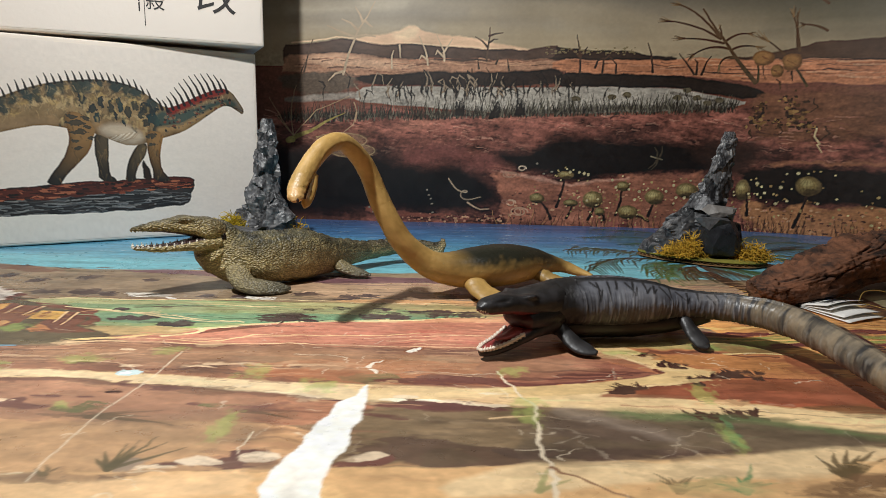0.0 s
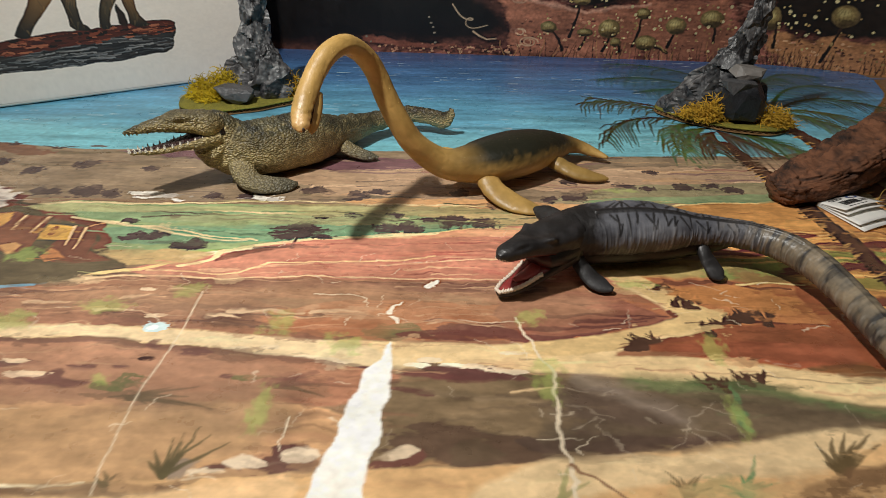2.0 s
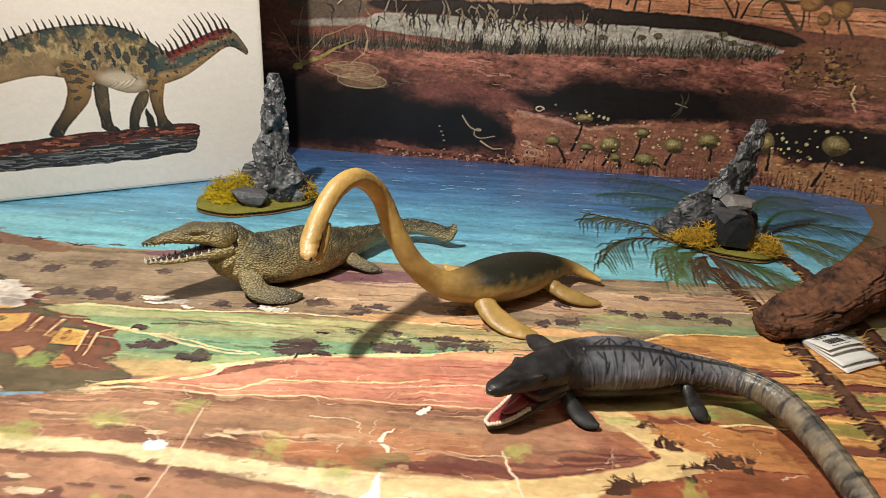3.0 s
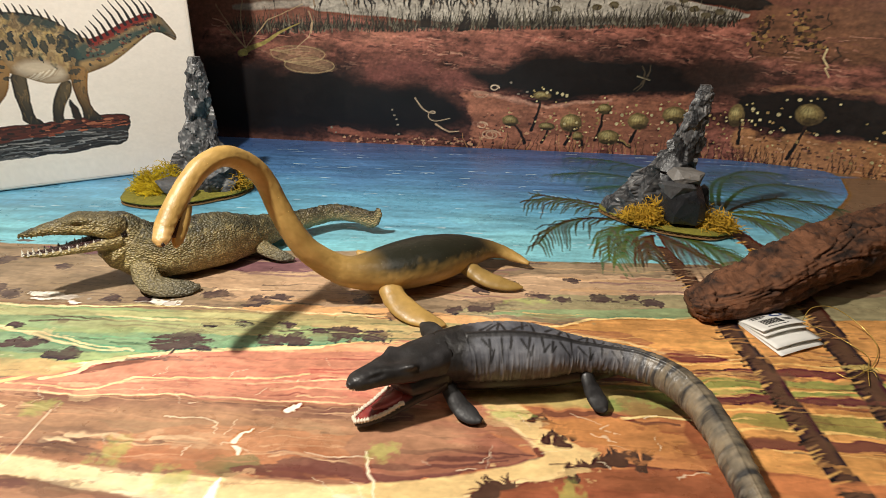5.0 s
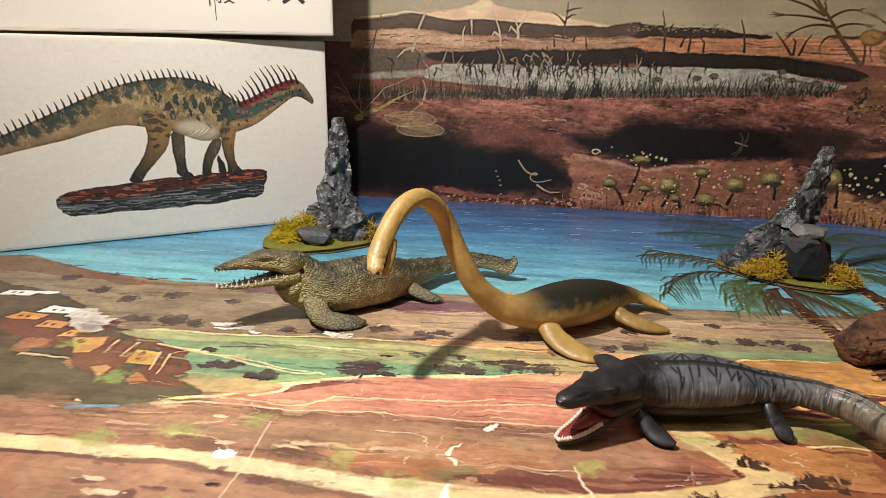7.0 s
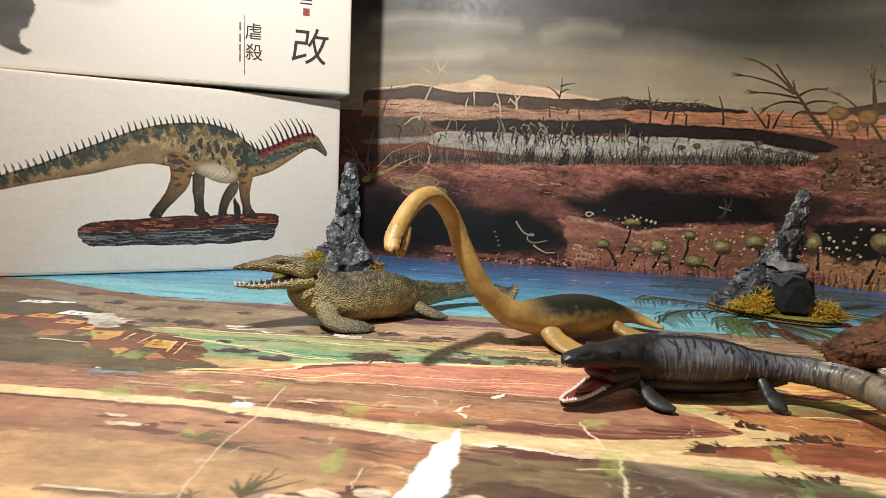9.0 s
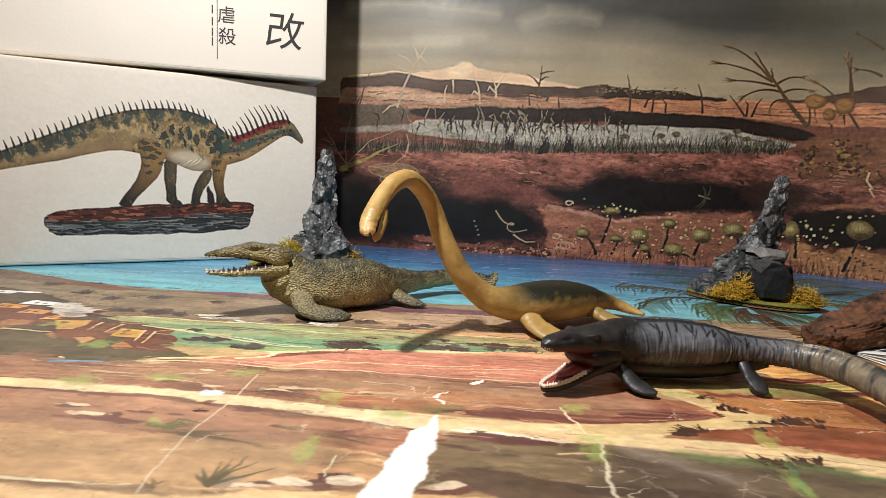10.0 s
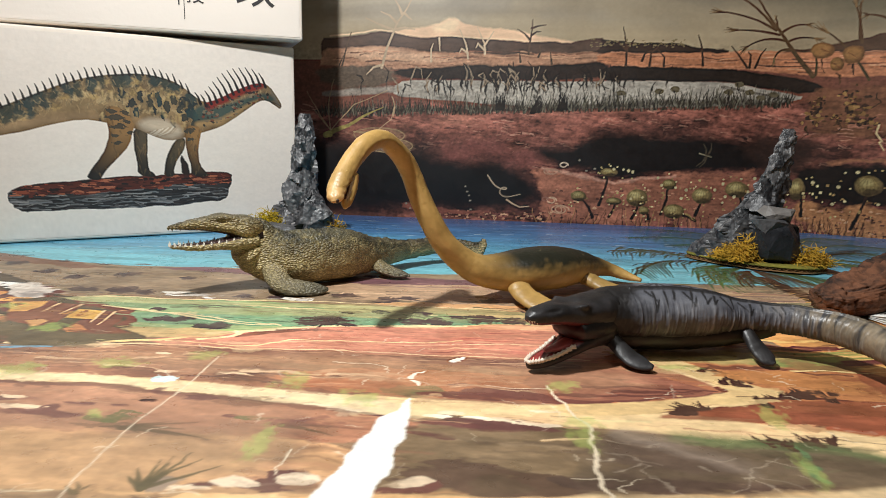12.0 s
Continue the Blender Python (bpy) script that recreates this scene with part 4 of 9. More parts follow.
    # olive field with its green rim, scuffed
    p.patch([(3.2, 22.8), (5.4, 22.7), (7.8, 22.5), (10.4, 22.5), (11.6, 22), (13.9, 21.6), (14.3, 21.2), (12, 20.8), (10.3, 20.5), (7.5, 20.1), (5.3, 19.8), (3.8, 19.5), (2.4, 19.3), (2.5, 20.2)], field, 0.25, 0.1, mix=0.75, streak=0.5)
    p.patch([(2.4, 19.9), (4.4, 20.2), (6.9, 20.5), (9.7, 20.4), (9.2, 20.1), (6.2, 19.8), (3.9, 19.4), (2.4, 19.3)], rgb(88, 66, 56), 0.4, 0.15, mix=0.7, brush=0.3)
    p.patch([(3.4, 22.7), (5.4, 22.4), (6.9, 21.4), (7, 20.6), (5, 20.4), (3.1, 20.9)], rgb(92, 72, 60), 0.6, 0.3, mix=0.7)
    p.line([(5.7, 22.7), (7.2, 22.7), (8.7, 22.6), (10.5, 22.3), (12, 21.9), (13.8, 21.5)], 0.55, rgb(92, 116, 66), 0.4, rough=0.3, soft=0.25, mix=0.8)
    p.line([(9.1, 22.4), (8.9, 21.5), (8.8, 20.6)], 0.26, rgb(96, 138, 84), 0.3, rough=0.4, mix=0.7)
    p.line([(4.2, 22.7), (5.6, 21.8), (7, 21)], 0.6, rgb(186, 166, 146), 0.3, rough=0.5, soft=0.4, mix=0.45)
    for pts in ([(6.1, 19.8), (7.1, 20.9), (8.2, 21.8)], [(4.2, 20.7), (4.7, 19.7), (5.1, 19)], [(8.4, 20.7), (8.4, 20.2)], [(12.8, 21.8), (12.8, 21.1)], [(3.5, 22.1), (4.2, 22.1)], [(3.6, 20.6), (4.1, 21), (4.2, 20.8)], [(4.9, 18.8), (4.9, 18.3)], [(8.3, 19.7), (8.4, 19)], [(11.4, 26), (12.1, 25.6)], [(6.6, 27), (6.7, 25.9)], [(8.4, 21.8), (8.5, 21.5)], [(6.7, 21.6), (6.2, 21.4), (6, 21.5)]):
        p.line(pts, 0.04, rgb(214, 194, 164), 0.02, rough=0.5, mix=0.4)
    for x, y in [(8.3, 22.7), (8.7, 22.8), (8.9, 22.5), (9.7, 22.9), (9.9, 22.8), (10.3, 23)]:
        for _ in range(5):
            p.line([(x, y - 0.2), (x + dice.uniform(-0.35, 0.35), y + dice.uniform(0.1, 0.5))], 0.26, rgb(84, 56, 42), 0.06, rough=0.3)
    p.patch([(9.1, 17.8), (9.7, 18.4), (10.4, 18.7), (11.6, 19.2), (13.2, 19.4), (12.3, 17.9)], rgb(116, 84, 54), 0.4, 0.1, mix=0.9)
    p.patch([(12.5, 24.1), (13.7, 24.4), (14.7, 23.9), (14.8, 23.2), (13.3, 23.3), (12.4, 23.6)], rgb(96, 70, 40), 0.6, 0.2, mix=0.75, brush=0.4)
    # hill village: white houses, sunlit gables, terraced roofs running down to the dark slope
    p.patch([(-24.8, 34.6), (-23.6, 34.7), (-22.5, 35.3), (-20.3, 33.8), (-17.3, 32.6), (-16.7, 30.6), (-15.6, 29.9), (-14.8, 29.7), (-15.8, 28.8), (-17.3, 28), (-20, 27.4)], rgb(98, 84, 58), 0.3, 0.08, streak=0.6)
    p.patch([(-25, 35), (-26.7, 37.5), (-26.1, 37.9), (-24.9, 37.2), (-23.6, 36.7), (-23.6, 36), (-23, 35.3), (-23.5, 34.5)], rgb(208, 194, 178), 0.8, 0.06, mix=0.85, mottle=0.5)
    p.patch([(-25.2, 35.8), (-24.6, 36.3), (-23.6, 36), (-23.7, 35.1), (-24.4, 34.8)], rgb(160, 146, 136), 0.3, 0.1, mix=0.8)
    p.patch([(-24.5, 34.2), (-22.4, 34.4), (-21.9, 34.1), (-20.4, 33.9), (-20.1, 32.1), (-19.8, 30.9), (-20.1, 30.2), (-22.3, 31)], rgb(132, 80, 54), 0.12, 0.05, mix=0.95, sharp=True)
    p.patch([(-24.4, 34), (-22.5, 34.3), (-22.4, 33.4), (-22.4, 32.5), (-23.2, 32.3)], rgb(216, 158, 70), 0.12, 0.05, mix=0.95, sharp=True)
    p.patch([(-20, 31.8), (-20.1, 33.1), (-18.7, 32.9), (-18.4, 31.6), (-19.4, 31.6)], rgb(222, 168, 62), 0.12, 0.05, mix=0.95, sharp=True)
    p.patch([(-18.4, 31.6), (-18.6, 32.9), (-17.5, 32.8), (-16.8, 30.4), (-16.9, 30.7), (-15.6, 29.9), (-17, 29.5), (-18.1, 29.6), (-19, 30.6), (-18.9, 31.6)], rgb(126, 74, 52), 0.12, 0.05, mix=0.95, sharp=True)
    p.patch([(-21.3, 31), (-20.7, 31.3), (-20.3, 31), (-20.3, 30.1)], rgb(200, 146, 84), 0.12, 0.05, mix=0.95, sharp=True)
    p.patch([(-18.8, 30.1), (-18.8, 30.8), (-18.2, 30.5), (-17.6, 29.9), (-18.4, 29.6)], rgb(198, 126, 66), 0.12, 0.05, mix=0.95, sharp=True)
    p.line([(-20.5, 33.9), (-20.6, 32.3)], 0.16, rgb(226, 184, 128), 0.08, rough=0.1)
    p.line([(-18.7, 32.9), (-18.3, 31.1)], 0.16, rgb(226, 184, 128), 0.08, rough=0.1)
    p.line([(-18.1, 32.8), (-17.7, 30.8)], 0.16, rgb(226, 184, 128), 0.08, rough=0.1)
    p.line([(-21.8, 34), (-21.6, 32.5)], 0.16, rgb(226, 184, 128), 0.08, rough=0.1)
    p.blot(-23.8, 33.7, 0.18, 0.2, rgb(150, 92, 44), 0.3)
    p.blot(-23.6, 33.6, 0.18, 0.2, rgb(150, 92, 44), 0.3)
    p.blot(-19.6, 32.7, 0.18, 0.2, rgb(150, 92, 44), 0.3)
    p.blot(-19.5, 32.2, 0.18, 0.2, rgb(150, 92, 44), 0.3)
    p.line([(-20, 27.4), (-19.1, 27.6), (-17.8, 27.9)], 0.35, rgb(112, 152, 172), 0.15, rough=0.2)
    # fields and red bank in broad flat strokes
    p.patch([(-22.5, 35.2), (-18.4, 35.4), (-14.5, 35.4), (-9.2, 35.5), (-3.5, 35.9), (-3.4, 35.4), (-10.7, 34.9), (-14.7, 34.8), (-18.6, 34.4), (-21.3, 34.5)], rgb(190, 186, 124), 0.4, 0.08, mix=0.75)
    p.patch([(-15.8, 34.1), (-10.6, 34.7), (-4.6, 34.8), (-3.3, 34.1), (-6.4, 33.6), (-10.3, 33.7), (-13, 33.5)], rgb(176, 172, 118), 0.4, 0.15, mix=0.6)
    p.line([(-19.3, 33.9), (-16.4, 33.3), (-13.8, 32.4), (-11.3, 31.8), (-10.2, 31.9)], 0.2, rgb(228, 204, 148), 0.1, rough=0.3, mix=0.9)
    p.patch([(-16.3, 30.7), (-13.5, 30.9), (-12, 30.8), (-10.9, 30.7), (-12.6, 29.6), (-14.4, 29.5), (-15.4, 29.8)], rgb(198, 164, 104), 0.3, 0.08, mix=0.85)
    p.patch([(-12.2, 29.4), (-10.4, 30.2), (-8.5, 31), (-6, 31.6), (-3.2, 32.5), (-1.3, 32.8), (-1.2, 29.3), (-5.6, 29.1), (-9, 28.9), (-11.4, 29)], rgb(210, 134, 102), 0.3, 0.1, mix=0.5)
    p.patch([(-11.1, 29.9), (-10.8, 30.7), (-9.6, 31.2), (-7.4, 31.7), (-7.5, 31.4), (-9.5, 30.8), (-10.4, 30.2)], rgb(126, 76, 58), 0.3, 0.05, mix=0.85)
    p.line([(-12.3, 29.5), (-11.1, 30.2), (-10.9, 30.9), (-9.3, 31.5), (-6.9, 32.1), (-4.3, 32.5), (-1.3, 33.1)], 0.24, rgb(244, 214, 152), 0.3, rough=0.3)
    p.line([(-13.7, 29.1), (-11.4, 29), (-10, 29.1), (-8.2, 29.9), (-4.7, 30.3), (-1.2, 30.8)], 0.13, rgb(246, 202, 140), 0.08, rough=0.4)
    p.patch([(-19.9, 27.3), (-16.9, 27.8), (-13.6, 28.5), (-11.2, 28.5), (-8.9, 28.6), (-5.5, 28.7), (-2.8, 28.6), (-2.7, 27.3), (-5.1, 26.6), (-8.3, 26.7), (-10.5, 26.6), (-14.7, 26.7), (-18.9, 25.8)], rgb(166, 116, 80), 0.4, 0.3, mix=0.4)
    p.patch([(-10, 25.2), (-7.9, 25.2), (-4.9, 25.2), (-4.2, 26.9), (-2.7, 27.1), (-2.5, 25.4), (-3.8, 24), (-5.4, 24.7), (-7.8, 24.9)], rgb(184, 122, 78), 0.4, 0.3, mix=0.5)
    p.line([(-12.2, 26.2), (-10.5, 26.5), (-8.4, 26.5), (-7.5, 26.7)], 0.34, rgb(112, 74, 58), 0.1, rough=0.6, mix=0.75)
    p.line([(-10.1, 25.9), (-8.9, 25.5), (-7.1, 25.4)], 0.34, rgb(112, 74, 58), 0.1, rough=0.6, mix=0.75)
    p.line([(-19.7, 27), (-17.5, 27.5), (-14.6, 27.5)], 0.34, rgb(112, 74, 58), 0.1, rough=0.6, mix=0.75)
    p.line([(-14.5, 26.3), (-12.7, 26.9), (-11.3, 27.1)], 0.34, rgb(112, 74, 58), 0.1, rough=0.6, mix=0.75)
    p.line([(-6.3, 25), (-4.8, 24.6), (-3.9, 24.9)], 0.34, rgb(112, 74, 58), 0.1, rough=0.6, mix=0.75)
    p.patch([(-19, 26.8), (-10, 28.0), (-3, 28.5), (2.5, 28.4), (5.5, 28.0), (6, 26.8), (2, 25.9), (-3, 25.8), (-9, 26.2), (-15, 26.0)], rgb(190, 146, 104), 0.5, 0.5, mix=0.42, mottle=0.5)
    # pale path and the bank in front of it
    p.patch([(-18.3, 24.9), (-16.2, 25.1), (-13.9, 25.1), (-11.9, 25), (-10.5, 25), (-7.8, 24.8), (-5.5, 24.7), (-2.7, 24.1), (-2.6, 23.3), (-5.2, 23.5), (-7.5, 23.7), (-9.6, 24.2), (-11.6, 24.3), (-13.6, 24.5), (-15.8, 24.4), (-17.9, 24.4)], rgb(232, 204, 156), 0.25, 0.06, mix=0.7)
    p.line([(-17.9, 24.3), (-15.6, 24.3), (-13.5, 24.3), (-11.7, 24.2), (-9.6, 24.1), (-7.8, 23.8), (-6, 23.6), (-4.6, 23.4)], 0.16, rgb(126, 86, 64), 0.12, rough=0.4, mix=0.8)
    p.patch([(-17.8, 24.1), (-13.4, 24.2), (-9.6, 24), (-5.4, 23.5), (-4, 23.2), (-4.3, 22.2), (-15.9, 21.3)], rgb(176, 124, 90), 0.4, 0.2, mix=0.45)
    p.patch([(-15.6, 22.1), (-14.6, 22), (-14.4, 22.6), (-13.7, 22.6), (-13.7, 22.1), (-12.4, 22), (-13.1, 21.7), (-14.3, 21.8)], rgb(112, 70, 60), 0.35, 0.05, mix=0.88, brush=0.12)
    p.patch([(-13.9, 22.8), (-12.9, 22.9), (-12.8, 22.6), (-13.7, 22.6)], rgb(112, 70, 60), 0.35, 0.05, mix=0.88, brush=0.12)
    p.patch([(-12.4, 22.9), (-11.5, 22.9), (-12, 22.7)], rgb(112, 70, 60), 0.35, 0.05, mix=0.88, brush=0.12)
    p.patch([(-17, 22.9), (-16.3, 23.1), (-14.5, 23), (-15.2, 22.7), (-16.6, 22.7)], rgb(112, 70, 60), 0.35, 0.05, mix=0.88, brush=0.12)
    p.patch([(-10.7, 23.8), (-9.8, 24.2), (-8.9, 23.9), (-9.4, 23.6), (-10.3, 23.6)], rgb(112, 70, 60), 0.35, 0.05, mix=0.88, brush=0.12)
    p.patch([(-11.8, 24.2), (-11.5, 24.4), (-10.8, 24.1), (-11.3, 24)], rgb(112, 70, 60), 0.35, 0.05, mix=0.88, brush=0.12)
    p.patch([(-8.5, 22.5), (-7.8, 22.5), (-8.1, 22.3)], rgb(112, 70, 60), 0.35, 0.05, mix=0.88, brush=0.12)
    p.patch([(-7.1, 22.3), (-5.5, 22.7), (-4.9, 22.8), (-5.8, 22.2)], rgb(112, 70, 60), 0.35, 0.05, mix=0.88, brush=0.12)
    p.blot(-14.9, 22.4, 0.62, 0.13, rgb(232, 200, 158), 0.5, 0.9)
    p.blot(-15.8, 23, 0.45, 0.13, rgb(232, 200, 158), 0.5, 0.9)
    p.blot(-11.9, 25.9, 0.4, 0.13, rgb(232, 200, 158), 0.5, 0.9)
    p.blot(-13, 27.7, 0.35, 0.13, rgb(232, 200, 158), 0.5, 0.9)
    p.blot(-11.2, 23.3, 0.3, 0.14, rgb(62, 26, 18), 0.3)
    p.line([(-12.3, 21.8), (-11.5, 21.6), (-10.9, 22.5)], 0.4, rgb(104, 104, 60), 0.06, rough=0.7, mix=0.8)
    p.line([(-11.7, 21.7), (-11.4, 22.3), (-10.8, 22.4)], 0.4, rgb(104, 104, 60), 0.06, rough=0.7, mix=0.8)
    p.line([(-7.6, 22.3), (-6.8, 22.3), (-5.8, 22.5)], 0.4, rgb(104, 104, 60), 0.06, rough=0.7, mix=0.8)
    # rust land beside the banded tail
    p.patch([(8.2, 28.4), (9.8, 29), (11.8, 29), (14.1, 28.5), (14, 27), (13.7, 26.6), (11.2, 27.2), (9.9, 27.6)], rgb(196, 128, 60), 0.3, 0.1, mix=0.75, streak=0.5)
    p.patch([(5.1, 24), (7.2, 24.9), (9.4, 25.6), (10.6, 26.2), (14, 26.3), (14.6, 25.3), (15.1, 24.1), (12.1, 24), (8.9, 24.1), (6.8, 24)], rgb(150, 80, 48), 0.3, 0.08, mix=0.85, streak=0.5)
    p.patch([(14.4, 29.4), (15.2, 29.2), (15.3, 27), (15.4, 23.9), (14.5, 23.7), (14.1, 26.5), (14.2, 28.1)], rgb(152, 78, 42), 0.25, 0.08, mix=0.85, streak=0.4)
    p.patch([(10.9, 30.1), (12.9, 30.6), (14.7, 29.9), (14.9, 29.3), (13.1, 29), (11.6, 29.2)], rgb(132, 112, 60), 0.4, 0.12, mix=0.8)
    p.line([(8.9, 29.2), (10.9, 29.3), (12.4, 28.7), (14.2, 28.7)], 0.3, rgb(110, 62, 44), 0.15, rough=0.5, mix=0.8)
    p.line([(11.6, 29), (12.9, 29.2), (14.9, 29.1)], 0.14, rgb(236, 204, 130), 0.08, rough=0.3)
    for x, y, n in ((8.7, 27.7, 4), (9.2, 27.5, 4), (10.5, 26.4, 6), (11, 26.6, 6), (11.7, 26.3, 6), (9.5, 25.6, 6), (6.3, 24.6, 5), (6.8, 24.7, 5)):
        for _ in range(n):
            p.line([(x + dice.uniform(-0.2, 0.2), y - 0.15), (x + dice.uniform(-0.4, 0.4), y + dice.uniform(0.2, 0.75))], 0.36, rgb(84, 56, 42), 0.06, rough=0.4, mix=0.9)

    # trees on the rim
    for x, y in [(-8.8, 32.6), (-8.7, 33.1), (-8.3, 33.4), (-7.8, 33.5), (-7.3, 33.2), (-6.9, 32.9), (-6.7, 32.5), (-8, 32.8), (-7.4, 32.7), (-15.8, 31.8), (-15.6, 32.2), (-14.7, 32), (-14.6, 32.2), (-12.7, 31.3), (-12.9, 31.1), (-6.8, 34.5), (-5.5, 34.7), (-16.4, 33.6), (-12.3, 31.2)]:
        for _ in range(3):
            p.blot(x + dice.uniform(-0.3, 0.3), y + dice.uniform(-0.12, 0.12), dice.uniform(0.25, 0.45), dice.uniform(0.14, 0.24), dice.choice((bush, rgb(74, 60, 56))), 0.6, 0.9)
    p.line([(-7.8, 31.3), (-7.8, 31.9), (-7.8, 32.4)], 0.2, bush, 0.12, rough=0.1)

    # two printed palms
    bark = rgb(92, 62, 44)
    for pts, w in (([(17.2, 45.9), (17.8, 41.3), (18.3, 35.9), (18.6, 32.4), (18.8, 29.0), (19.1, 25.4), (19.3, 20)], 1.0), ([(22.7, 50.2), (23.4, 46.1), (23.2, 38.5), (22.9, 34.3), (22.6, 30.5), (22, 24)], 1.2)):
        p.line(pts, w, bark, w * 1.2, rough=0.15)
        for (ax, ay), (bx, by) in zip(pts, pts[1:]):
            n = int(abs(by - ay) / 0.22)
            for k in range(n):
                t = k / n
                x, y = ax + (bx - ax) * t - 0.42 * w, ay + (by - ay) * t
                p.line([(x - dice.uniform(0.05, 0.35), y - dice.uniform(0.0, 0.25)), (x + dice.uniform(0.15, 0.5), y + 0.15)], 0.12, dice.choice((rgb(206, 156, 76), rgb(150, 108, 62), rgb(58, 38, 30), rgb(74, 48, 34))), 0.04, rough=0.1)
    sea_leaf, dusk_leaf, sun_leaf = rgb(38, 84, 74), rgb(62, 74, 52), rgb(80, 98, 58)
    for pts in ([(12.5, 60.5), (16, 63.5), (20, 65.5), (22.5, 62), (22, 56), (18, 56.5), (14.5, 57.5)], [(23.5, 57), (25, 64), (28.5, 64.5), (32, 61), (31.5, 56), (27.5, 54.5)]):
        p.patch(pts, rgb(30, 80, 82), 1.5, 1.6, mix=0.55, mottle=1.2)
    # each frond: root, bend, tip, colour
    for (rx, ry), (mx, my), (tx, ty), shade in (
            ((16.6, 52.0), (13.6, 56.2), (9.4, 54.2), dusk_leaf), ((16.8, 51.0), (13.6, 54.6), (10.2, 55.6), dusk_leaf), ((16.4, 50.6), (11.6, 52.6), (9.6, 46.2), dusk_leaf), ((16.4, 49.6), (14.2, 50.4), (13.7, 44.0), sun_leaf),
            ((17.0, 49.0), (15.4, 49.0), (14.6, 44.6), sun_leaf), ((17.6, 48.4), (18.0, 47.8), (20.0, 43.6), rgb(84, 66, 48)), ((18.2, 48.4), (20.4, 47.6), (21.8, 44.2), sun_leaf), ((17.2, 48.2), (16.4, 47.6), (16.2, 44.4), rgb(84, 66, 48)),
            ((22.8, 54.0), (18.6, 64.0), (12.0, 61.0), sea_leaf), ((22.4, 54.6), (19.0, 60.0), (14.8, 57.6), sea_leaf), ((23.0, 55.0), (21.0, 66.6), (13.8, 66.2), sea_leaf), ((23.4, 54.6), (26.6, 66.0), (31.0, 63.0), sea_leaf),
            ((23.6, 54.0), (28.0, 63.0), (32.6, 58.6), rgb(40, 82, 70)), ((23.8, 53.4), (28.4, 58.8), (31.8, 54.6), rgb(52, 76, 58)), ((23.6, 53.0), (26.6, 54.8), (28.6, 50.4), sun_leaf), ((23.6, 52.6), (25.4, 52.8), (26.8, 48.6), sun_leaf),
            ((23.0, 54.6), (24.6, 62.4), (27.6, 62.0), sea_leaf)):
        rib = [((1 - s) ** 2 * rx + 2 * s * (1 - s) * mx + s * s * tx, (1 - s) ** 2 * ry + 2 * s * (1 - s) * my + s * s * ty) for s in np.linspace(0, 1, 12)]
        p.line(rib, 0.34, shade, 0.12, rough=0.05)
        far_one = shade[2] > shade[0] * 1.5
        for s in np.linspace(0.06, 1, 19):
            bx, by = (1 - s) ** 2 * rx + 2 * s * (1 - s) * mx + s * s * tx, (1 - s) ** 2 * ry + 2 * s * (1 - s) * my + s * s * ty
            dx, dy = 2 * (1 - s) * (mx - rx) + 2 * s * (tx - mx), 2 * (1 - s) * (my - ry) + 2 * s * (ty - my)
            far = math.hypot(dx, dy)
            dx, dy = dx / far, dy / far
            for side in (-1, 1):
                long = (0.9 + 1.5 * math.sin(math.pi * min(1, 0.1 + s * 0.8))) * dice.uniform(0.6, 1.2)
                ox, oy = dx * 0.75 + side * -dy * 0.5, dy * 0.7 + side * dx * 0.6 - dice.uniform(0.3, 1.2)
                tone = tuple(c * dice.uniform(0.7, 1.3) for c in shade)
                p.line([(bx, by), (bx + ox * long * 0.6, by + oy * long * 0.35), (bx + ox * long * 0.85, by + oy * long)], 0.55 if far_one else 0.3, tone, 0.05, rough=0.06, mix=0.5 if far_one else 0.8, soft=0.16 if far_one else 0.06)

    # dry brush strokes over every field, a little lighter or darker than what they cross
    for _ in range(1300):
        x, y = dice.uniform(-24, 26), 16.5 + 27 * dice.random() ** 1.2
        here = p.c[min(np.searchsorted(p.vs, y), len(p.vs) - 1), min(np.searchsorted(p.us, x), len(p.us) - 1)]
        near = (y - 10) / 20
        long, f = dice.uniform(0.2, 0.9) * (0.6 + near), dice.choice((0.76, 0.86, 1.12, 1.24))
        p.line([(x - long, y + dice.uniform(-0.06, 0.06)), (x, y + dice.uniform(-0.05, 0.08)), (x + long, y + dice.uniform(-0.06, 0.12))], dice.uniform(0.04, 0.16), tuple(np.clip(here * f, 0, 0.85)), 0.02, rough=0.5, mix=dice.uniform(0.3, 0.7) * min(1.0, 0.35 + max(0.0, y - 20) / 8), soft=0.03 + 0.05 * max(0.0, min(1.0, (26 - y) / 6)))

    for _ in range(420):
        x, y = dice.uniform(-22, 24), 17 + 26 * dice.random() ** 1.2
        here = p.c[min(np.searchsorted(p.vs, y), len(p.vs) - 1), min(np.searchsorted(p.us, x), len(p.us) - 1)]
        p.blot(x, y, dice.uniform(0.4, 1.5), dice.uniform(0.12, 0.4), tuple(np.clip(here * dice.choice((0.84, 0.9, 1.1, 1.2)), 0, 0.85)), 0.8, dice.uniform(0.3, 0.6), soft=0.2)

    # wear: the torn strip, cracks, creases, scuffs, green spots of light ink
    p.patch([(-2.45, 24.9), (-2.75, 23.7), (-3.3, 23.3), (-3.5, 21.9), (-3.9, 20.6), (-4.1, 19.2), (-4.35, 18.1), (-4.4, 16), (-4.2, 14), (-2.9, 14), (-2.8, 18.3), (-2.6, 19.9), (-2.45, 21.7), (-2.4, 23.1)],
            rgb(250, 246, 236), 0.22, 0.05, streak=0.0)
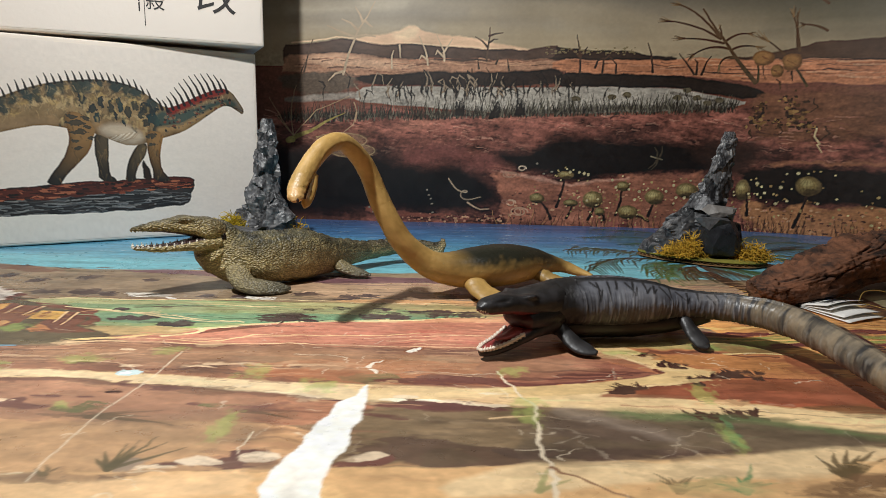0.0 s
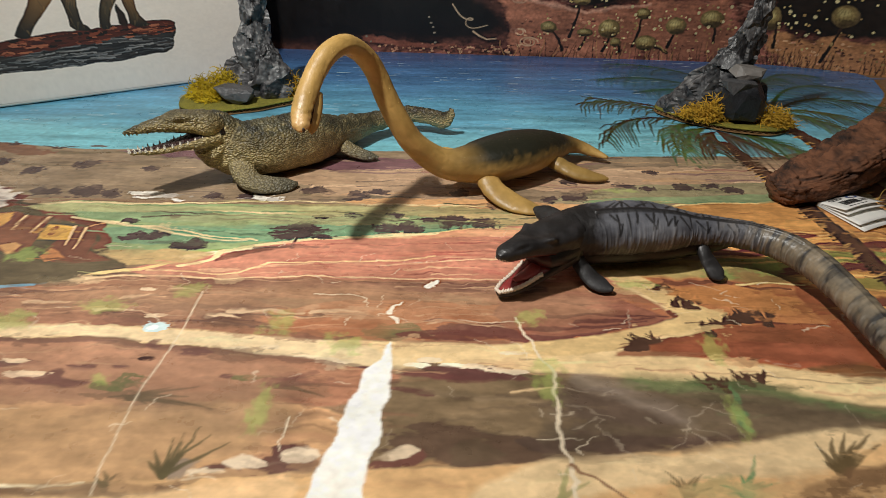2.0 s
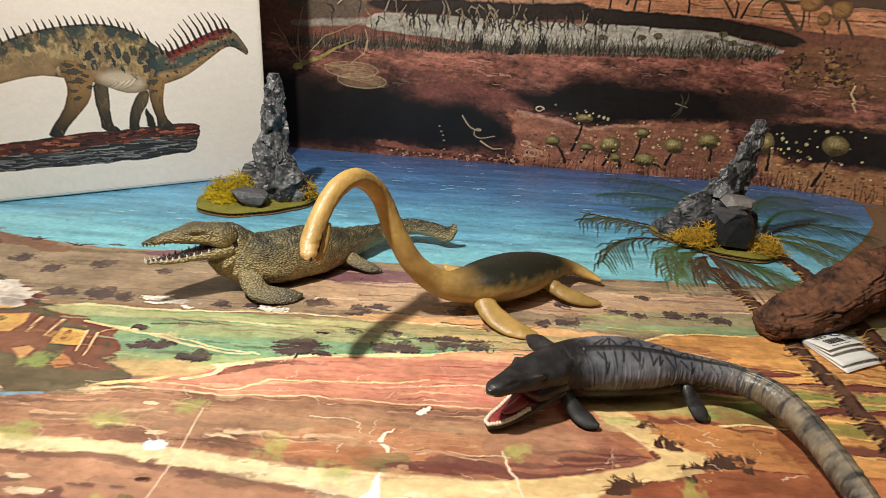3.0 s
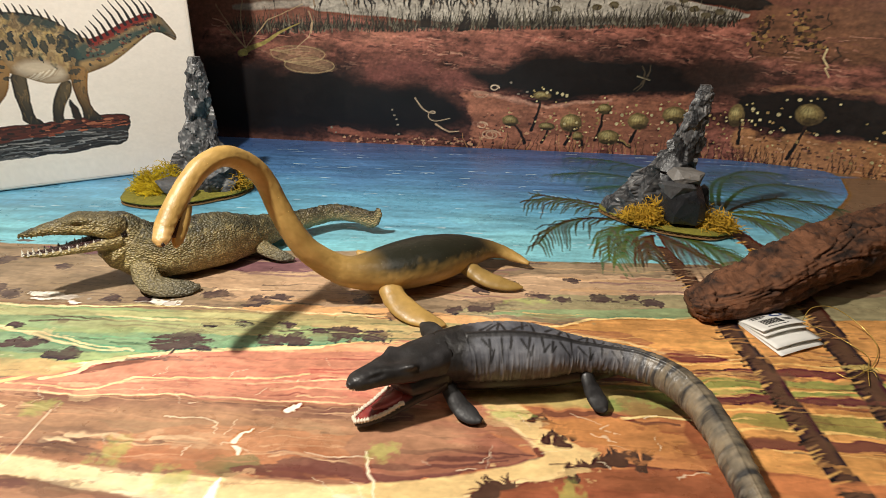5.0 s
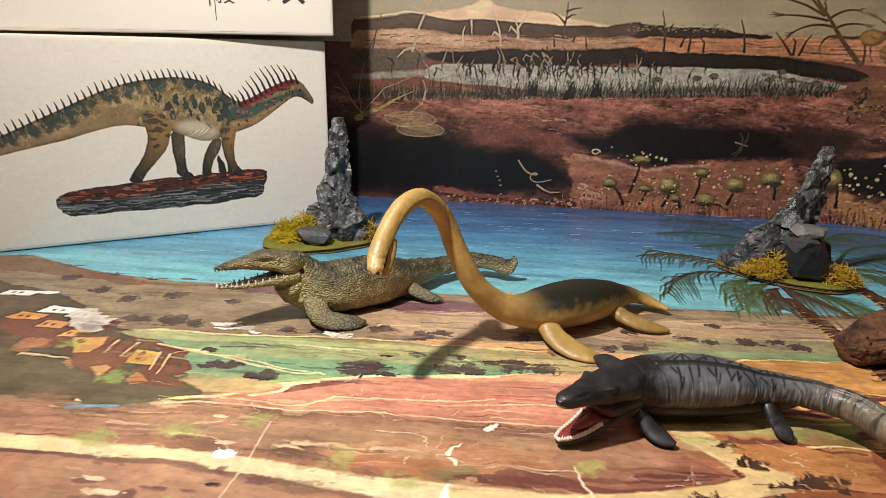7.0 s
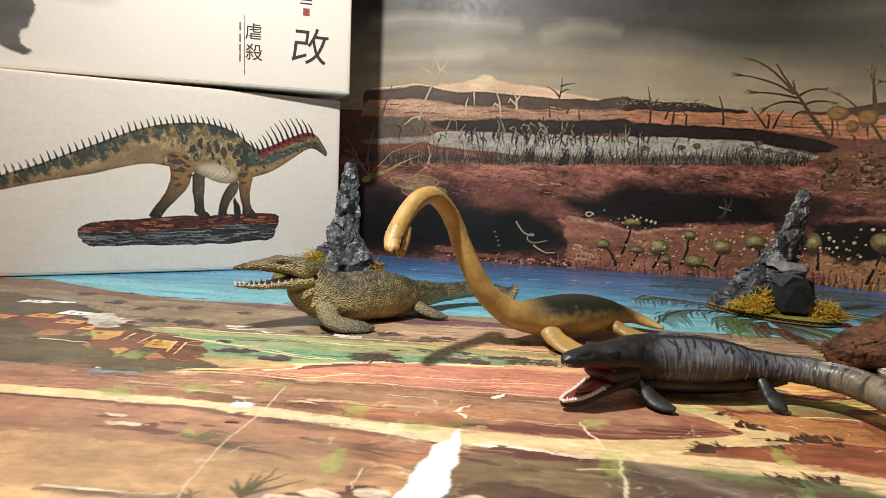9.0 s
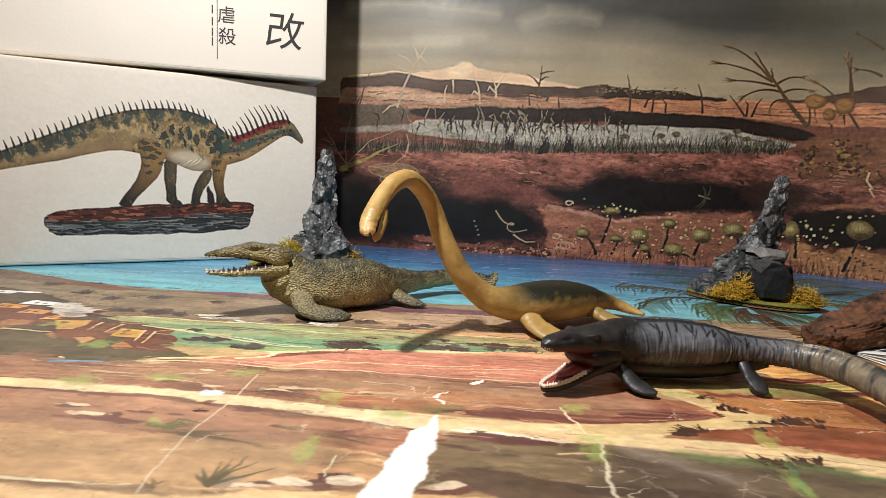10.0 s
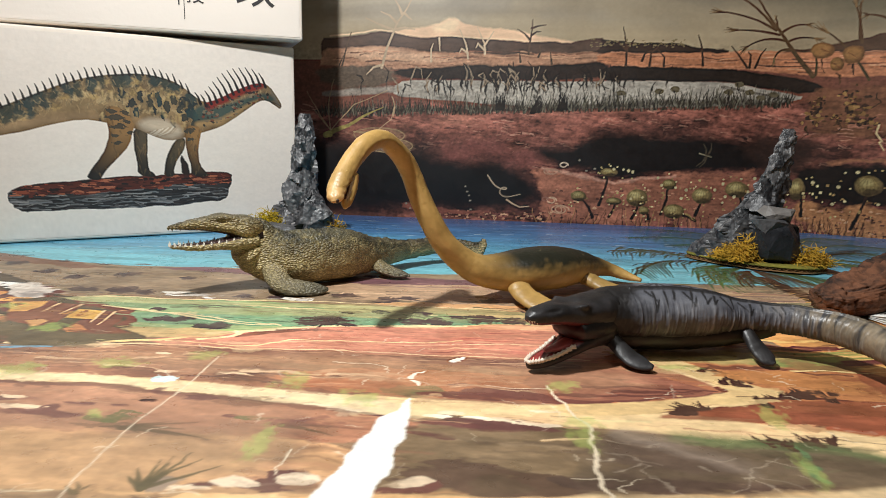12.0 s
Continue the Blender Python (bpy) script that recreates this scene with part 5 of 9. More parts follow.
    p.patch([(-3.9, 18.4), (-3.4, 18.6), (-3.1, 17.6), (-3.3, 16), (-4.0, 16)], rgb(214, 206, 190), 0.3, 0.3, mix=0.6)
    wear = rgb(236, 216, 182)
    p.line([(2.0, 26.3), (2.25, 25.6), (2.6, 24.9), (2.75, 24.0), (3.1, 23.0), (3.05, 21.6), (3.2, 20.1), (3.1, 17.7), (3.2, 14)], 0.07, wear, 0.14, rough=0.22, mix=0.85)
    p.line([(3.1, 18.9), (3.7, 18.2), (4.6, 17.6), (5.8, 17.0)], 0.16, rgb(150, 110, 76), 0.05, rough=0.4)
    p.line([(-10.7, 27.6), (-10.6, 23.9), (-10.8, 21.4), (-10.7, 19.6), (-10.3, 17.5)], 0.06, wear, 0.05, rough=0.10, mix=0.7)
    p.line([(-5.6, 20.6), (-5.5, 19.2)], 0.06, wear, 0.03, rough=0.2)
    for _ in range(9):
        x, y, a, n = dice.uniform(3.2, 9), dice.uniform(19.4, 22.4), dice.uniform(-0.9, 0.9), dice.uniform(0.3, 1.7)
        p.line([(x, y), (x + n * 0.5 * math.cos(a) + 0.05, y + n * 0.5 * math.sin(a)), (x + n * math.cos(a), y + n * math.sin(a))], 0.03, wear, 0.015, rough=0.5, mix=dice.uniform(0.15, 0.45), soft=0.04)
    for _ in range(90):
        x, y, a, n = dice.uniform(-18, 16), dice.uniform(17, 33), dice.uniform(-1.6, 1.6), dice.uniform(0.15, 1.1)
        p.line([(x, y), (x + n * 0.5 * math.cos(a), y + n * 0.5 * math.sin(a) + 0.05), (x + n * math.cos(a), y + n * math.sin(a))], 0.05, wear, 0.02, rough=0.7, mix=dice.uniform(0.2, 0.75), soft=0.035)
    p.line([(-6.2, 27.6), (-4.5, 27.7), (-3.8, 27.5), (-3.7, 26.9)], 0.06, wear, 0.03, rough=0.7, mix=0.8)
    p.line([(0.0, 25.95), (1.2, 25.9), (2.2, 26.1)], 0.06, wear, 0.03, rough=0.5, mix=0.8)
    for a in ([(-1.3, 28.7), (-1.1, 28.5)], [(-2.6, 26.6), (-2.3, 27.3)], [(-2.6, 26.2), (-2.5, 25.9)]):
        p.line(a, 0.28, rgb(246, 226, 200), 0.12, rough=0.5)
    p.line([(-1.35, 28.45), (-1.05, 28.75)], 0.30, pale, 0.26, rough=0.3)
    spot = rgb(160, 186, 84)
    for x, y, ru, rv in ((-11.2, 27.8, 0.6, 0.5), (-14.2, 26.5, 0.9, 0.5), (-17.4, 25.3, 0.8, 0.6), (-6.6, 21.0, 0.35, 0.9), (2.9, 22.4, 0.4, 0.8), (3.0, 23.4, 0.5, 0.5), (9.3, 24.6, 0.4, 0.8), (8.9, 21.2, 0.25, 0.9), (7.3, 28.9, 0.8, 0.35),
                         (11.3, 29.8, 0.7, 0.5), (-12.4, 22.1, 0.3, 0.3), (-19.6, 30.2, 0.7, 0.6), (-7.0, 25.6, 0.6, 0.7), (-4.3, 24.4, 0.7, 0.5), (-24, 33.4, 0.8, 0.5), (13.5, 30.4, 0.7, 0.5), (2.6, 26.4, 0.5, 0.5), (8.5, 38.2, 0.9, 0.4)):
        p.blot(x, y, ru * 0.9, rv * 0.9, dice.choice((spot, rgb(170, 186, 84), rgb(122, 166, 78))), 0.8, 0.45, soft=0.45)
    p.blot(-11.7, 25.2, 0.42, 0.30, rgb(206, 228, 228), 0.4)
    p.blot(-11.75, 25.15, 0.2, 0.16, rgb(250, 250, 246), 0.3)

    # worn grain of the print
    p.c *= (1 + 0.10 * fbm(u * 3.1, v * 3.7, 61, 3) + 0.10 * fbm(u * 0.22, v * 0.3, 67, 3))[..., None]
    grey = p.c.mean(-1, keepdims=True)
    p.c = np.clip(grey + (p.c - grey) * 0.86, 0.004, 0.9)
    p.crisp(0.65 * np.clip((v - 22) / 8, 0, 1), 4.0, 0.05)

    def place(a, b):
        lift = 0.05 * fbm(a * 0.12, b * 0.12, 71, 3) + 0.012 * fbm(a * 0.9, b * 0.9, 73, 2)
        return a, b, -0.06 + lift * np.clip((66 - b) / 10, 0, 1)

    return tagged(p.sheet("printed_mat", place, PRINT_MAT), "worn glossy printed landscape sheet with fields and a lake, torn in front", "play mat", kind="structure")


print_landscape()


# ---- painted swamp backdrop standing behind ----
def backdrop_y(a):
    return 69.0 - 0.055 * a - 0.02 * np.clip(a - 24, 0, None) ** 2


def print_swamp():
    dice = random.Random(23)
    p = Print(steps((-60, -22, 1.0), (-22, 42, 0.08), (42, 56, 1.0)), steps((-0.1, 25, 0.075), (25, 42, 0.5)), rgb(120, 72, 54), 7)
    u, v = p.u, p.v
    # sky: pale over the hills, dark cloud above and to the right
    t = np.clip((v - 17) / 8, 0, 1)[..., None]
    sky = np.array(rgb(180, 160, 124)) * (1 - t) + np.array(rgb(118, 112, 98)) * t
    dark = np.clip((v - 22.6 + 0.16 * np.clip(u - 2, 0, 18) + 0.5 * fbm(u * 0.12, v * 0.3, 3, 3)) / 3.4, 0, 1)[..., None]
    sky = sky * (1 - dark) + np.array(rgb(72, 70, 64)) * dark
    dusk = np.clip((u - 22) / 16, 0, 0.8)[..., None] * np.clip((v - 16) / 4, 0.3, 1)[..., None]
    sky = sky * (1 - dusk) + np.array(rgb(96, 90, 66)) * dusk
    sky *= 0.86 * (1 + 0.16 * fbm(u * 0.03, v * 0.7, 5, 3))[..., None]
    p.c = np.where((v > 15.5)[..., None], sky, p.c)
    cloud, shade = rgb(226, 210, 176), rgb(128, 122, 114)
    for pts, w, c, m in (([(-16.7, 24.6), (-13.4, 25), (-8.8, 24.9), (-4.3, 24.5), (-1.8, 24.2)], 0.7, cloud, 0.55), ([(-16.7, 23.5), (-12.8, 23.4), (-9.5, 23.2)], 0.5, shade, 0.6), ([(-16.9, 20.9), (-11.5, 21.1), (-5.7, 21.2)], 0.35, cloud, 0.7), ([(-16.9, 20.4), (-11.4, 20.6), (-5.6, 20.6), (0.3, 20.6)], 0.55, rgb(118, 114, 108), 0.75),
                         ([(-9.4, 21.6), (-6.4, 21.9), (-3.2, 22)], 0.5, cloud, 0.4), ([(1.3, 23.5), (3.5, 24.3), (6.3, 24.3), (8, 23.9)], 0.6, cloud, 0.5), ([(1.4, 23.3), (4.5, 23.5), (6.8, 23.5)], 0.35, shade, 0.7), ([(-16.6, 18.9), (-12.7, 19.7), (-7.6, 19.6), (-2.6, 19.2)], 0.6, rgb(188, 178, 160), 0.5), ([(4.2, 19.7), (7.1, 19.8), (9.6, 19.7)], 0.35, shade, 0.5),
                         ([(8.9, 19.3), (11.7, 19.2), (15.9, 19)], 0.3, rgb(150, 144, 128), 0.5), ([(29, 19), (30.9, 19.2), (33.2, 18.9)], 0.6, rgb(104, 100, 88), 0.6), ([(8.6, 23.5), (13.3, 23.3), (16.8, 21.7), (19.6, 20.4)], 1.3, rgb(112, 106, 94), 0.6)):
        p.line(pts, w * 0.9, c, w * 0.3, soft=0.9, mix=0.65 * m, rough=0.25, streak=0.1)
    # bright mountain and dark hills
    p.patch([(-11.4, 18.2), (-9.3, 18.5), (-7.6, 18.6), (-5.8, 19.1), (-4.7, 19.6), (-3.6, 19), (-1.3, 18.5), (1.4, 18.3), (4.1, 17.7), (7.2, 17.4), (7.2, 16.9), (-2.5, 16.7), (-11.3, 17)], rgb(220, 180, 140), 0.35, 0.1, streak=0.3)
    p.patch([(-7, 18.5), (-5.6, 19.1), (-4.7, 19.5), (-3.9, 19), (-4.5, 18.1)], rgb(236, 206, 160), 0.3, 0.3, mix=0.8)
    p.patch([(-17.9, 17.6), (-16.3, 17.6), (-14.7, 17.8), (-12.3, 18.3), (-10.9, 18.3), (-9.3, 17.9), (-7.5, 17.7), (-5.8, 17.8), (-3.5, 17.7), (-1.5, 17.5), (0.5, 17.4), (3.9, 17.3), (6.3, 17.2), (7.9, 17.5), (10, 17.8), (10.1, 15.8), (-17.8, 15.1)], rgb(84, 63, 50), 0.25, 0.08, streak=0.5)
    p.patch([(10, 17.0), (9, 17.6), (11.4, 17.4), (14.4, 17.3), (16.7, 17.2), (18.8, 16.7), (21.1, 16.7), (21.1, 16), (9.1, 15.7), (8, 15.6)], rgb(58, 42, 32), 0.3, 0.05)
    p.patch([(25.5, 16.6), (28, 16.8), (30.3, 17.2), (32.1, 17.5), (33.3, 17.8), (46, 18.5), (46, 14), (25.6, 15.4)], rgb(84, 60, 42), 0.3, 0.06)
    for pts in ([(-16.8, 17.8), (-14.7, 18), (-12.3, 18.4), (-10.6, 18.3), (-9.1, 17.9)], [(-5.5, 17.9), (-2.5, 17.6), (0.5, 17.5), (3.9, 17.3)]):
        p.line(pts, 0.16, rgb(226, 192, 150), 0.06, rough=0.15, mix=0.9)
    # bare land before them
    p.patch([(-17.9, 16.6), (-15.2, 16.6), (-11.3, 16.9), (-9.3, 16.7), (-6.2, 16.3), (-2.4, 16.1), (0, 16), (2.5, 16.1), (4.9, 16.4), (10.1, 16.3), (10.2, 15.1), (-17.8, 14.4)], rgb(170, 124, 92), 0.3, 0.1, streak=0.4)
    p.patch([(-15.5, 16.4), (-11.3, 16.8), (-7, 16.2), (-3.4, 15.5), (-10, 15.4), (-14.9, 15.7)], rgb(206, 164, 128), 0.4, 0.25, mix=0.8)
    p.patch([(9.1, 16.3), (15, 16.3), (21.1, 16.4), (26.4, 16.5), (31.2, 16.2), (46, 16.0), (46, 13.6), (27.4, 14.4), (22.1, 14.9), (17.4, 14.8), (9.2, 15)], rgb(186, 120, 78), 0.3, 0.08, streak=0.5)
    for _ in range(150):
        x, y, n = dice.uniform(-17, 36), dice.uniform(14.6, 16.4), dice.uniform(0.8, 4)
        p.line([(x, y), (x + n, y + dice.uniform(-0.1, 0.1))], dice.uniform(0.05, 0.16), dice.choice((rgb(206, 156, 116), rgb(112, 72, 52), rgb(90, 62, 48), rgb(190, 130, 94))), 0.03, mix=0.7, rough=0.3)
    p.patch([(-10.5, 14.6), (-7.4, 14.8), (-3.4, 15), (1.6, 15.1), (7.3, 15.3), (10.2, 15.4), (10.3, 13.9), (2.6, 13.6), (-3.3, 13.6), (-7.4, 13.6), (-10.2, 13.8)], rgb(44, 32, 26), 0.35, 0.12)
    p.patch([(9.2, 15), (16.2, 15.1), (20.3, 14.9), (27, 14.2), (29.5, 13.4), (28.8, 12.7), (25.4, 13), (22.3, 13.5), (19.3, 13.7), (14, 13.8), (9.3, 13.6)], rgb(40, 30, 24), 0.35, 0.08)
    p.patch([(-17.8, 14.9), (-10.5, 14.9), (-10.2, 13.1), (-17.8, 12.6)], rgb(92, 76, 60), 0.6, 0.25, mottle=0.4)
    # pond
    p.patch([(-10.2, 13.4), (-7.4, 13.6), (-3.3, 13.6), (2.6, 13.6), (7.5, 13.6), (14, 13.8), (19.3, 13.7), (22.3, 13.5), (25.4, 12.9), (28.2, 12.4), (25.5, 11.8), (18.8, 11.4), (9.4, 11.1), (2.8, 11.2), (-7.3, 11.9), (-10.4, 12.1)], rgb(166, 157, 142), 0.2, 0.06, streak=0.5)
    p.patch([(-17.8, 12.5), (-13.8, 12.8), (-9.1, 13.1), (-8.6, 12.7), (-13.8, 12.2), (-17.8, 12)], rgb(150, 142, 128), 0.3, 0.1, mix=0.8)
    p.line([(20.5, 13.2), (23.7, 12.7), (26.8, 12.2)], 0.3, rgb(66, 54, 44), 0.1, rough=0.3, mix=0.6)
    # drowned wood: dark limbs with pale sides
    for k in range(110):
        x = dice.choice((dice.uniform(-7, 0), dice.uniform(-1, 4.5), dice.uniform(4, 12), dice.uniform(-14, 20)))
        y = 13.1 + dice.uniform(-0.5, 0.6) + 0.012 * x
        h, lean = dice.uniform(0.5, 1.9), dice.uniform(-0.7, 0.7)
        c = dice.choice((rgb(34, 25, 21), rgb(46, 34, 28), rgb(30, 22, 19), rgb(140, 120, 96)))
        bow = dice.uniform(-0.35, 0.35)
        p.line([(x, y), (x + lean * 0.4 + bow, y + h * 0.6), (x + lean, y + h)], 0.17, c, 0.06, rough=0.15)
        if k % 4 == 0:
            p.line([(x + lean, y + h), (x + lean + 0.5 * dice.choice((-1, 1)), y + h * 0.75), (x + lean + 0.7, y + 0.1)], 0.12, c, 0.05, rough=0.15)
        p.line([(x, y), (x + dice.uniform(-0.2, 0.2), y - dice.uniform(0.3, 0.8))], 0.15, rgb(70, 60, 52), 0.05, rough=0.2, mix=0.7)
    # red earth
    edge = [(-17.7, 10.5), (-14.5, 10.9), (-11.4, 11.3), (-9.1, 11.7), (-6.8, 11.6), (-3.2, 11), (0.3, 10.9), (5.2, 10.8), (10.5, 10.8), (16.5, 11), (22.5, 11.4), (27.7, 11.9), (31.5, 12.3), (46, 12.4), (46, -1), (-22, -1), (-22, 10.2)]
    p.patch(edge, rgb(136, 80, 64), 0.25, 0.06, streak=0.2)
    slope = (11.2 - v) + 0.10 * (u - 2)
    clod = 0.9 * fbm(u * 0.35 + v * 0.25, v * 0.8 - u * 0.10, 33, 4) + 0.55 * fbm(u * 1.6 + v * 0.6, v * 2.6 - u * 0.4, 37, 4)
    ground = p.cover(edge, 0.25, 0.1)[..., 0]
    p.c *= np.clip(1 + ground * 0.95 * clod, 0.25, 2.2)[..., None]
    lit = np.clip(1 - np.abs(slope - 0.6) / 1.0, 0, 1) * ground * (0.6 + 0.8 * fbm(u * 0.25, v * 0.5, 39, 3))
    lit = np.clip(lit, 0, 1)[..., None] * 0.5
    p.c = np.clip(p.c * (1 - lit) + np.array(rgb(190, 126, 98)) * lit, 0.004, 1)
    p.patch([(28, 12.2), (29.5, 13.2), (33.8, 13.3), (46, 14), (46, 9.8), (34.1, 8.9), (30, 8.7), (28.1, 9.4), (27.8, 11.5)], rgb(118, 76, 50), 0.6, 0.4, streak=0.6, mottle=0.5)
    for _ in range(1100):
        x, y, n = dice.uniform(-20, 36), dice.uniform(4.5, 11.2), dice.uniform(0.25, 1.3)
        p.line([(x, y), (x + n, y - dice.uniform(-0.1, 0.28) * n)], dice.uniform(0.05, 0.15), dice.choice((rgb(184, 122, 98), rgb(92, 50, 44), rgb(72, 40, 36), rgb(206, 150, 122), rgb(120, 70, 58))), 0.03, mix=0.6, soft=0.04)
    # the bank darkens to the hollows under it
    for pts, soft, m in (([(-24, 9.4), (-14, 8.8), (-8, 8.6), (-3, 7.6), (1.5, 7.4), (5, 5.4), (5.6, 2.6), (4, 0.4), (-24, -1)], 1.6, 0.6),
                         ([(2, 7.6), (8, 9.2), (12, 9.9), (18, 9.8), (26, 9.4), (30, 8.8), (30, 5.6), (23, 4.9), (16, 4.8), (12, 3.8), (7, 5.0)], 1.2, 0.5),
                         ([(27, 7.2), (36, 7.2), (44, 7.6), (44, 1.6), (33, 2.2), (28, 2.8)], 1.0, 0.45)):
        p.patch(pts, rgb(48, 27, 24), 0.8, soft, streak=0.3, mix=m, mottle=0.9)
    # hollows under the bank
    black = rgb(22, 15, 14)
    p.patch([(-23, 7.8), (-16.4, 7.7), (-13.2, 7), (-8.3, 7.2), (-5.9, 6.4), (-2.8, 5.7), (0.2, 6.6), (2.2, 5.2), (3.8, 4), (4.4, 2.8), (3.1, 1.2), (-0.4, 0.8), (-5.4, 0.8), (-9.3, 1.1), (-16.2, 0.2), (-22.9, -0.2)], black, 0.5, 1.0, streak=0.1, mottle=0.2)
    p.patch([(-23, 6.8), (-13.4, 5.9), (-8, 5.8), (-3.7, 4.9), (0.3, 5.1), (2.5, 3.6), (2.1, 1.9), (-6.4, 1.4), (-22.9, 0.5)], rgb(17, 12, 12), 0.5, 0.7, streak=0.1, mottle=0.2)
    p.patch([(-6.1, 6.4), (-2.9, 8), (0.4, 7.8), (3.4, 7.1), (5.1, 6.1), (4, 5.3), (1.9, 5.4), (0.2, 6.8), (-2.8, 5.8)], rgb(126, 70, 60), 0.6, 0.5, mix=0.75, mottle=0.5)
    p.patch([(3.2, 6.9), (7.2, 7.7), (9.4, 8.4), (11.5, 8.9), (16.7, 8.8), (21, 8.3), (25.5, 8.4), (28.6, 8.1), (28.8, 6.6), (25.7, 6.1), (22.5, 5.4), (20, 5.2), (15.9, 5.1), (12.7, 4.1), (10.9, 4.4), (9.7, 5.1), (7.4, 5.5), (5.1, 5.9)], black, 0.45, 0.55, streak=0.1, mottle=0.18)
    p.patch([(22.2, 8), (26.3, 8.7), (29.7, 8.4), (30.2, 6.5), (27.7, 5.4), (25.3, 6.1)], rgb(52, 33, 26), 0.6, 0.5, mix=0.8, mottle=0.4)
    p.patch([(27.8, 6.5), (30.3, 6.2), (34.4, 6.3), (44, 6.8), (44, 2.4), (33, 2.8), (30.9, 2.8), (28.7, 3.5)], rgb(28, 19, 15), 0.6, 0.3, mottle=0.3)
    # lit ledge in front of the hollows
    p.patch([(3.8, 5.3), (5.1, 5.2), (7.4, 5.1), (9.7, 4.6), (11.8, 4), (14.8, 4.7), (16.1, 5), (20, 5), (22.5, 5.2), (24.1, 5.6), (24.2, 4.3), (25.7, 2.2), (24.6, 0.5), (5.5, -0.3), (4.5, 0.9), (4.8, 2.8)], rgb(154, 96, 70), 0.5, 0.25, streak=0.7, mottle=0.5)
    p.line([(4.7, 5.2), (7.4, 5), (9.7, 4.5), (11.6, 3.9), (14.8, 4.6), (17, 4.9)], 0.3, rgb(206, 152, 124), 0.15, rough=0.5, soft=0.15, mix=0.8)
    p.patch([(14.9, 3.4), (19.2, 4.1), (24.3, 3.9), (25.3, 2.2), (24.6, 0.5), (13, 0.5)], rgb(126, 78, 56), 0.6, 0.5, mix=0.6, mottle=0.6)
    p.line([(30.4, 6.5), (32, 6.7), (34.4, 6.7), (44, 7.4)], 0.35, rgb(150, 98, 66), 0.2, rough=0.6, soft=0.15)
    p.patch([(28, 2.8), (29.5, 2.5), (31.3, 2.4), (34.7, 3), (44, 2.6), (44, -0.5), (28.2, 0.2)], rgb(172, 118, 70), 0.6, 0.2, mix=0.9, mottle=0.4)
    for _ in range(420):
        x = dice.choice((dice.uniform(-8, 5), dice.uniform(4, 30), dice.uniform(27, 42)))
        high = 0.9 if x < 5 else 2.4 if x > 27 else 3.6
        p.blot(x, dice.uniform(0.0, high), dice.uniform(0.06, 0.22), dice.uniform(0.05, 0.12), dice.choice((rgb(186, 128, 96), rgb(84, 46, 36), rgb(206, 160, 116), rgb(112, 76, 50), rgb(70, 40, 32))), 0.4, 0.7)
    for _ in range(170):
        x = dice.choice((dice.uniform(4, 30), dice.uniform(28, 42)))
        p.line([(x, -0.2), (x + dice.uniform(-0.5, 0.5), dice.uniform(0.4, 1.8))], 0.09, dice.choice((rgb(86, 54, 34), rgb(176, 128, 76), rgb(60, 36, 26))), 0.03, rough=0.2, mix=0.8)
    p.patch([(-9.6, 1.5), (-8.1, 1.5), (-5.4, 0.9), (-0.7, 0.8), (0.1, 0.6), (-5.4, 0.5), (-9.3, 0.9)], rgb(134, 76, 58), 0.4, 0.1)
    # reeds along the pond
    p.line([(-18, 10.55), (-6, 10.75), (6, 11.15), (16, 11.5), (26, 11.8)], 0.7, rgb(50, 40, 32), 0.5, rough=0.6, soft=0.2, mix=0.85)
    for _ in range(1300):
        x = dice.uniform(-18, 27)
        y = 10.7 + 0.035 * (x + 6) + dice.uniform(-0.25, 0.45)
        h = dice.uniform(0.25, 0.8) if dice.random() < 0.75 else dice.uniform(0.8, 1.5)
        p.line([(x, y - 0.2), (x + dice.uniform(-0.45, 0.45), y + h)], dice.uniform(0.07, 0.13), dice.choice((rgb(48, 42, 33), rgb(62, 56, 43), rgb(36, 30, 25), rgb(112, 106, 88), rgb(84, 78, 62), rgb(54, 46, 36))), 0.03, rough=0.1, mix=0.8)
    for x, y in ([(6.3, 12.3)][0], [(0.2, 12.1)][0], [(3.7, 11.9)][0]):
        for _ in range(16):
            p.line([(x + dice.uniform(-0.5, 0.5), y - 1.2), (x + dice.uniform(-0.5, 0.5), y + dice.uniform(-0.6, 0.5))], 0.2, rgb(38, 31, 26), 0.05, rough=0.3)
    for x, y in [(11.6, 12.6), (15.1, 12.8), (16.5, 13), (21.3, 12.8), (22.2, 13.5), (23.2, 12.8), (24.2, 12.3), (25.3, 12.6)]:
        p.blot(x, y, 0.42, 0.26, rgb(98, 88, 66), 0.2)
        p.line([(x, y - 0.1), (x + 0.2, y - 1.3)], 0.13, rgb(56, 46, 36), 0.08)
    # bare trees
    def limb(pts, width, colour):
        p.line(pts, width, colour, width * 0.35, rough=0.06)

    ash, bark = rgb(178, 154, 122), rgb(92, 70, 52)
    for pts in ([(-11.6, 14.8), (-10.9, 17), (-10.1, 19), (-9, 20.5), (-8.3, 21.7)], [(-10.1, 19), (-10.8, 19.7), (-11.7, 20.1)], [(-10.5, 18.4), (-11.9, 18.9), (-13.2, 19.5)], [(-9.6, 19.8), (-9.9, 20.6), (-10.3, 21.2)], [(-9.4, 19.9), (-8.9, 19.5), (-8.6, 19.3)], [(-11.7, 15), (-12.4, 14.8), (-13.1, 14.1)], [(-10.3, 18.4), (-9.3, 18.6), (-8.3, 18.4)]):
        limb(pts, 0.26, ash)
